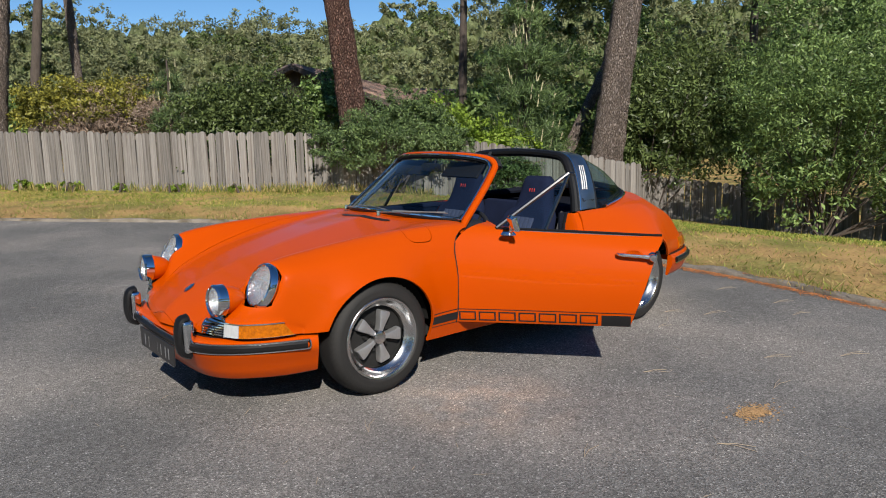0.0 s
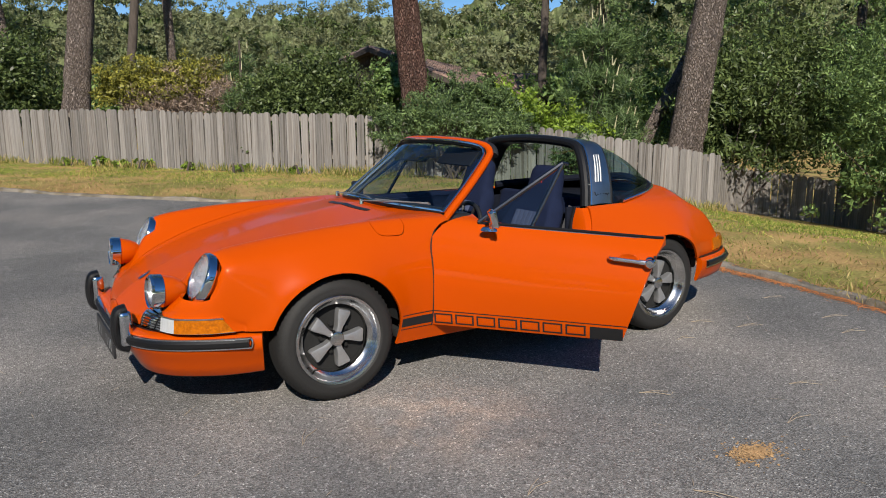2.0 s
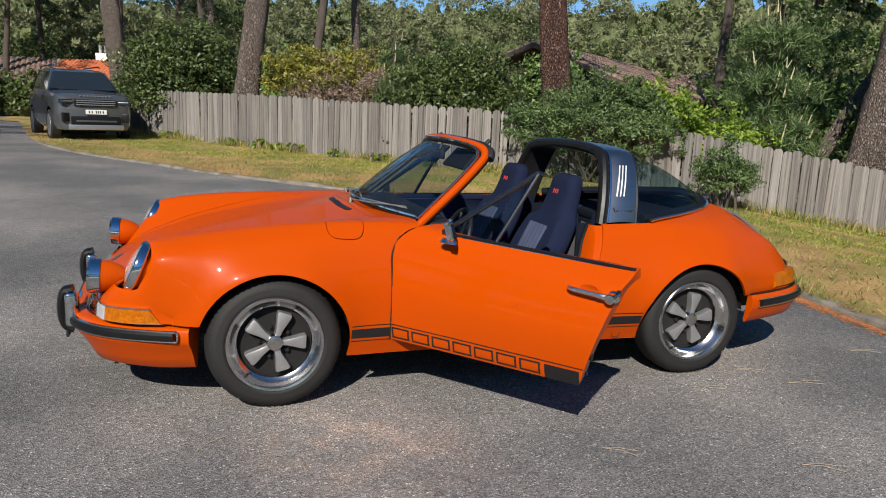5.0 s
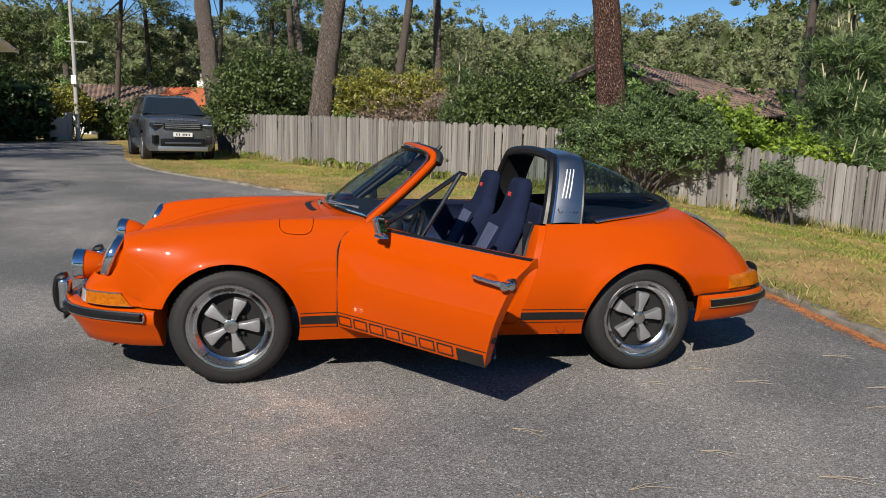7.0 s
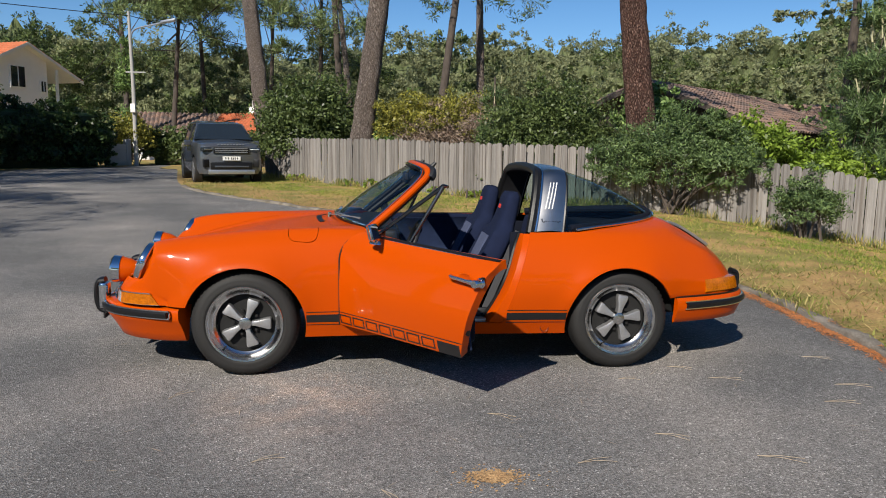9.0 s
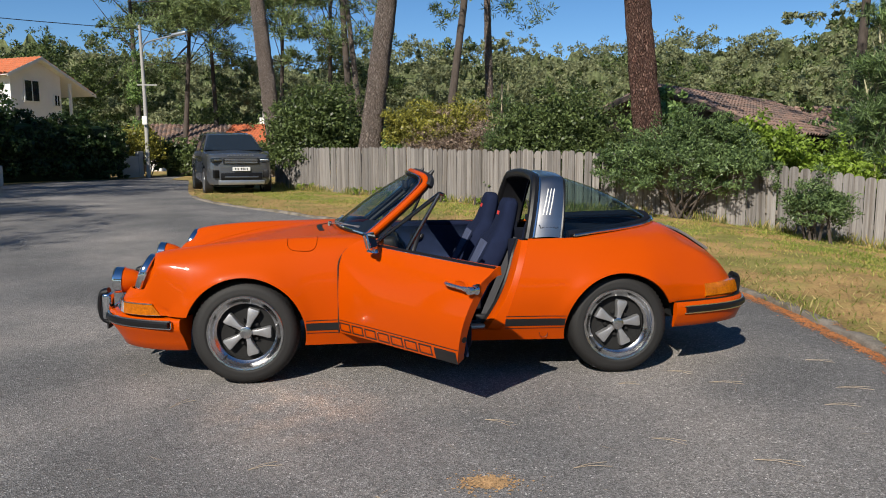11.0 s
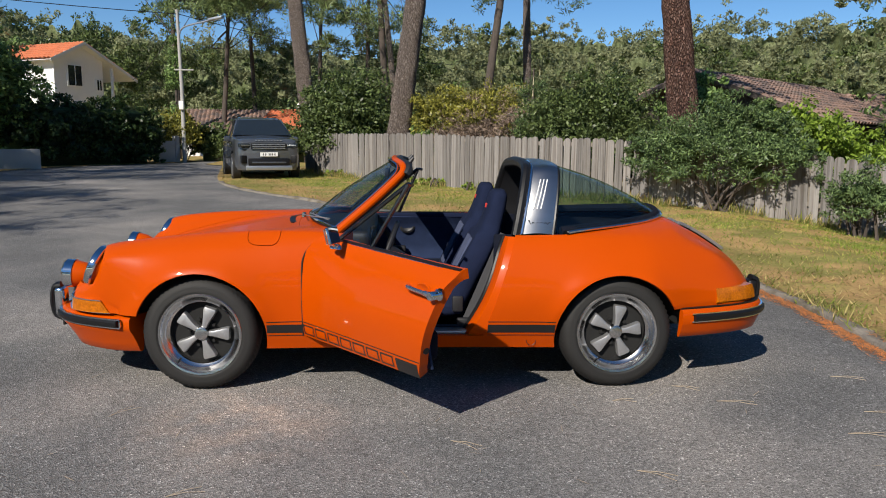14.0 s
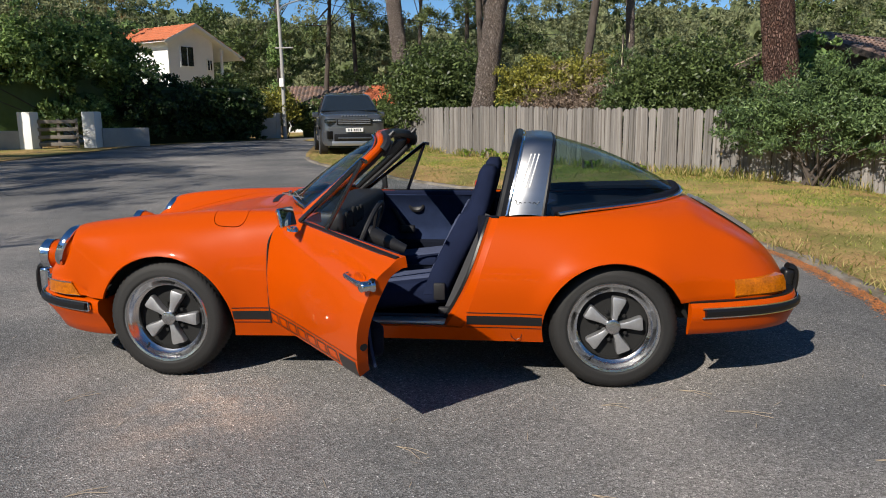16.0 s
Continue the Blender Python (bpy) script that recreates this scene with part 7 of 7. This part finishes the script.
for i, (x, y, top) in enumerate(((-13.8, -3.2, 10.0), (-15.2, 0.8, 10.5), (-16.8, 4.5, 11.0), (-18.0, 9.0, 12), (-16.2, 11.5, 10.5), (-18.0, 18.0, 9.5))):
    tall_pine("tall pine shading the road by the gate", x, y, 0.28, (0.3, 0.2, 0), top, 450 + i, M["bark"], 3.6, clumps=130, low=0.45)


# ---- grass blades, needles and marks on the road ----
rg = np.random.RandomState(5)


def tufts(name, label, pts, lo, hi, material, spread=0.45, width=0.006):
    k = len(pts)
    p = np.array([(x, y, height(x, y) + 0.02) for x, y in pts])
    hgt = lo + (hi - lo) * rg.rand(k, 1) ** 1.7
    along = np.concatenate([spread * rg.normal(size=(k, 2)), np.ones((k, 1))], 1) * hgt * 0.5
    a = rg.rand(k) * 2 * np.pi
    across = np.stack([np.cos(a), np.sin(a), np.zeros(k)], 1) * width * (0.6 + 0.8 * rg.rand(k, 1))
    ob = new(name, card_mesh(name, p + along, along, across, material))
    return tagged(ob, label, "grass", kind="stuff")


FENCE_LINE = np.array([(-2.45, 20.7), (-1.3, 18.75), (0.7, 15.6), (2.6, 12.9), (4.6, 10.3), (5.6, 9.45), (8.3, 7.75), (10.1, 6.75), (12.3, 6.5), (15.4, 7.9), (22, -3)])
lawn, edge_tufts, dry = [], [], []
while len(lawn) < 46000:
    x, y = rg.uniform(-4.6, 12.5), rg.uniform(-3.0, 19.5)
    d = road_depth(x, y)
    if -0.05 > d > -7.5 and y < np.interp(x, FENCE_LINE[:, 0], FENCE_LINE[:, 1]) + 0.1:
        patch_v = noise.noise((x * 0.8, y * 0.8, 3.3)) + 0.5 * noise.noise((x * 2.7, y * 2.7, 1.1))
        if d > -1.55 - 0.6 * patch_v:
            if rg.rand() < 0.25:
                dry.append((x, y))
        elif patch_v > 0.0 or rg.rand() < 0.22:
            lawn.append((x, y))
while len(edge_tufts) < 5200:
    s = rg.rand() * (len(FENCE_LINE) - 3)
    i = int(s)
    a, b = FENCE_LINE[i], FENCE_LINE[i + 1]
    p = a + (b - a) * (s - i)
    n2 = np.array((b[1] - a[1], -(b[0] - a[0])))
    n2 = n2 / np.linalg.norm(n2)
    if n2[1] > 0:
        n2 = -n2
    p = p + n2 * (0.04 + abs(rg.normal()) * 0.16)
    if noise.noise((p[0] * 1.1, p[1] * 1.1, 8.0)) > -0.2:
        edge_tufts.append(tuple(p))
kerb_tufts = []
for k in range(2600):
    p = kerb_line[rg.randint(len(kerb_line))]
    if p.y < 7 and noise.noise((p.x * 1.3, p.y * 1.3, 5.0)) > -0.05:
        kerb_tufts.append((p.x + 0.05 + 0.07 * rg.normal(), p.y + 0.06 * rg.normal()))
tufts("grass_blades", "grass tufts growing over the kerb", kerb_tufts, 0.03, 0.13, M["blade"], 0.6, 0.005)
tufts("grass_blades", "short green grass blades on the verge", lawn, 0.015, 0.062, M["blade_green"], 0.8, 0.006)
tufts("grass_blades", "sparse straw-coloured grass blades near the road", dry, 0.02, 0.07, M["blade"], 0.8, 0.006)
tufts("grass_blades", "longer grass along the foot of the fence", edge_tufts, 0.06, 0.26, M["blade"], 0.35, 0.008)
lit = []
while len(lit) < 4600:
    s = rg.rand()
    y = -3.2 + 7.4 * s
    x = float(np.interp(y, [-5, -2.2, -0.6, 1.2, 2.9, 4.5], [3.45, 3.78, 4.15, 4.35, 4.3, 3.85])) + 0.01 + rg.normal() * 0.045
    lit.append((x, y))


def flat_needles(name, label, pts, lo, hi, material, category):
    k = len(pts)
    p = np.array([(x, y, height(x, y) + (0.036 if road_depth(x, y) < 0 else 0.006)) for x, y in pts])
    a = rg.rand(k) * 2 * np.pi
    ln = lo + (hi - lo) * rg.rand(k)
    along = np.stack([np.cos(a), np.sin(a), 0.12 * rg.normal(size=k)], 1) * ln[:, None] * 0.5
    across = np.stack([-np.sin(a), np.cos(a), np.zeros(k)], 1) * (0.0020 if category == "pine needles" else 0.0035)
    return tagged(new(name, card_mesh(name, p, along, across, material)), label, category, kind="stuff")


flat_needles("pine_litter", "rust-coloured pine needles along the road edge", lit, 0.05, 0.11, M["needles"], "pine litter")
M["straw"] = mat("dry_needle", (0.36, 0.29, 0.21), 0.9, var=0.2, island=0.3, bump=0)
M["brown_needles"] = mat("brown_needle_litter", (0.30, 0.165, 0.075), 0.95, var=0.3, island=0.5, bump=0, scale=3)
EDGE_RUN = [p for p in EDGE if -4 < p.y < 18]
mulch = []
for k in range(11000):
    i = rg.randint(len(EDGE_RUN) - 1)
    p, b = EDGE_RUN[i].lerp(EDGE_RUN[i + 1], rg.rand()), EDGE_RUN[i + 1] - EDGE_RUN[i]
    w = 0.02 + 1.4 * rg.rand() ** 1.6
    b.normalize()
    mulch.append((p.x + b.y * w, p.y - b.x * w))
flat_needles("needle_mulch", "brown pine needles lying on the bare verge", mulch, 0.04, 0.12, M["brown_needles"], "pine litter")
bits = []
while len(bits) < 900:
    x, y = rg.uniform(-9, 4.2), rg.uniform(-4.5, 15)
    if road_depth(x, y) > 0.1:
        bits.append((x, y))
flat_needles("needle_scatter", "dry pine needles scattered over the asphalt", bits, 0.03, 0.12, M["straw"], "pine needles")
for x, y, yaw, ln in ((1.61, -2.12, 12, 0.17), (2.08, -1.82, -24, 0.16), (2.44, -2.11, -18, 0.20), (3.45, -1.17, -10, 0.2), (3.2, -1.45, -5, 0.18), (-0.35, -1.15, 60, 0.16), (1.32, -1.49, -30, 0.15), (2.75, -1.0, -8, 0.2),
                      (3.6, -0.6, -14, 0.18), (2.6, -0.75, -22, 0.15), (0.2, -2.0, 30, 0.14), (0.75, -2.3, -60, 0.16), (3.9, -1.7, -20, 0.22), (2.2, -0.98, 5, 0.12)):
    a, b = Vector((0, 0, 0.004)), Vector((ln, 0.01, 0.006))
    nd = thing("pine_needle_pair", "pale dry pine needle pair lying on the asphalt", "pine needle", "fallen pine needles", at=pose(x, y, height(x, y), 0, 0, yaw))
    part("needle", tube([a, a.lerp(b, 0.5) + Vector((0, 0.006, 0.004)), b], 0.0014, 5), M["straw"], nd)
    part("needle", tube([a, a.lerp(b, 0.5) + Vector((0, -0.012, 0.003)), b + Vector((0, -0.05, 0))], 0.0014, 5), M["straw"], nd)

# patch of spilt sand
M["sand"] = mat("spilt_sand", (0.40, 0.25, 0.12), 0.97, var=0.3, scale=20, fine=200, bump=0.4)
grains = rg.normal(size=(1000, 2)) * (0.042, 0.026)
grains = np.concatenate([grains, rg.normal(size=(260, 2)) * (0.085, 0.05)])
pos = np.concatenate([grains + (1.22, -2.22), np.full((len(grains), 1), 0.003)], 1)
a = rg.rand(len(grains)) * 6.28
r = 0.0055 * (0.5 + rg.rand(len(grains), 1))
sand = new("spilt_sand", card_mesh("spilt_sand", pos, np.stack([np.cos(a), np.sin(a), 0.2 * rg.normal(size=len(a))], 1) * r, np.stack([-np.sin(a), np.cos(a), 0.2 * rg.normal(size=len(a))], 1) * r, M["sand"]))
tagged(sand, "small patch of spilt orange sand on the asphalt", "sand", kind="stuff")
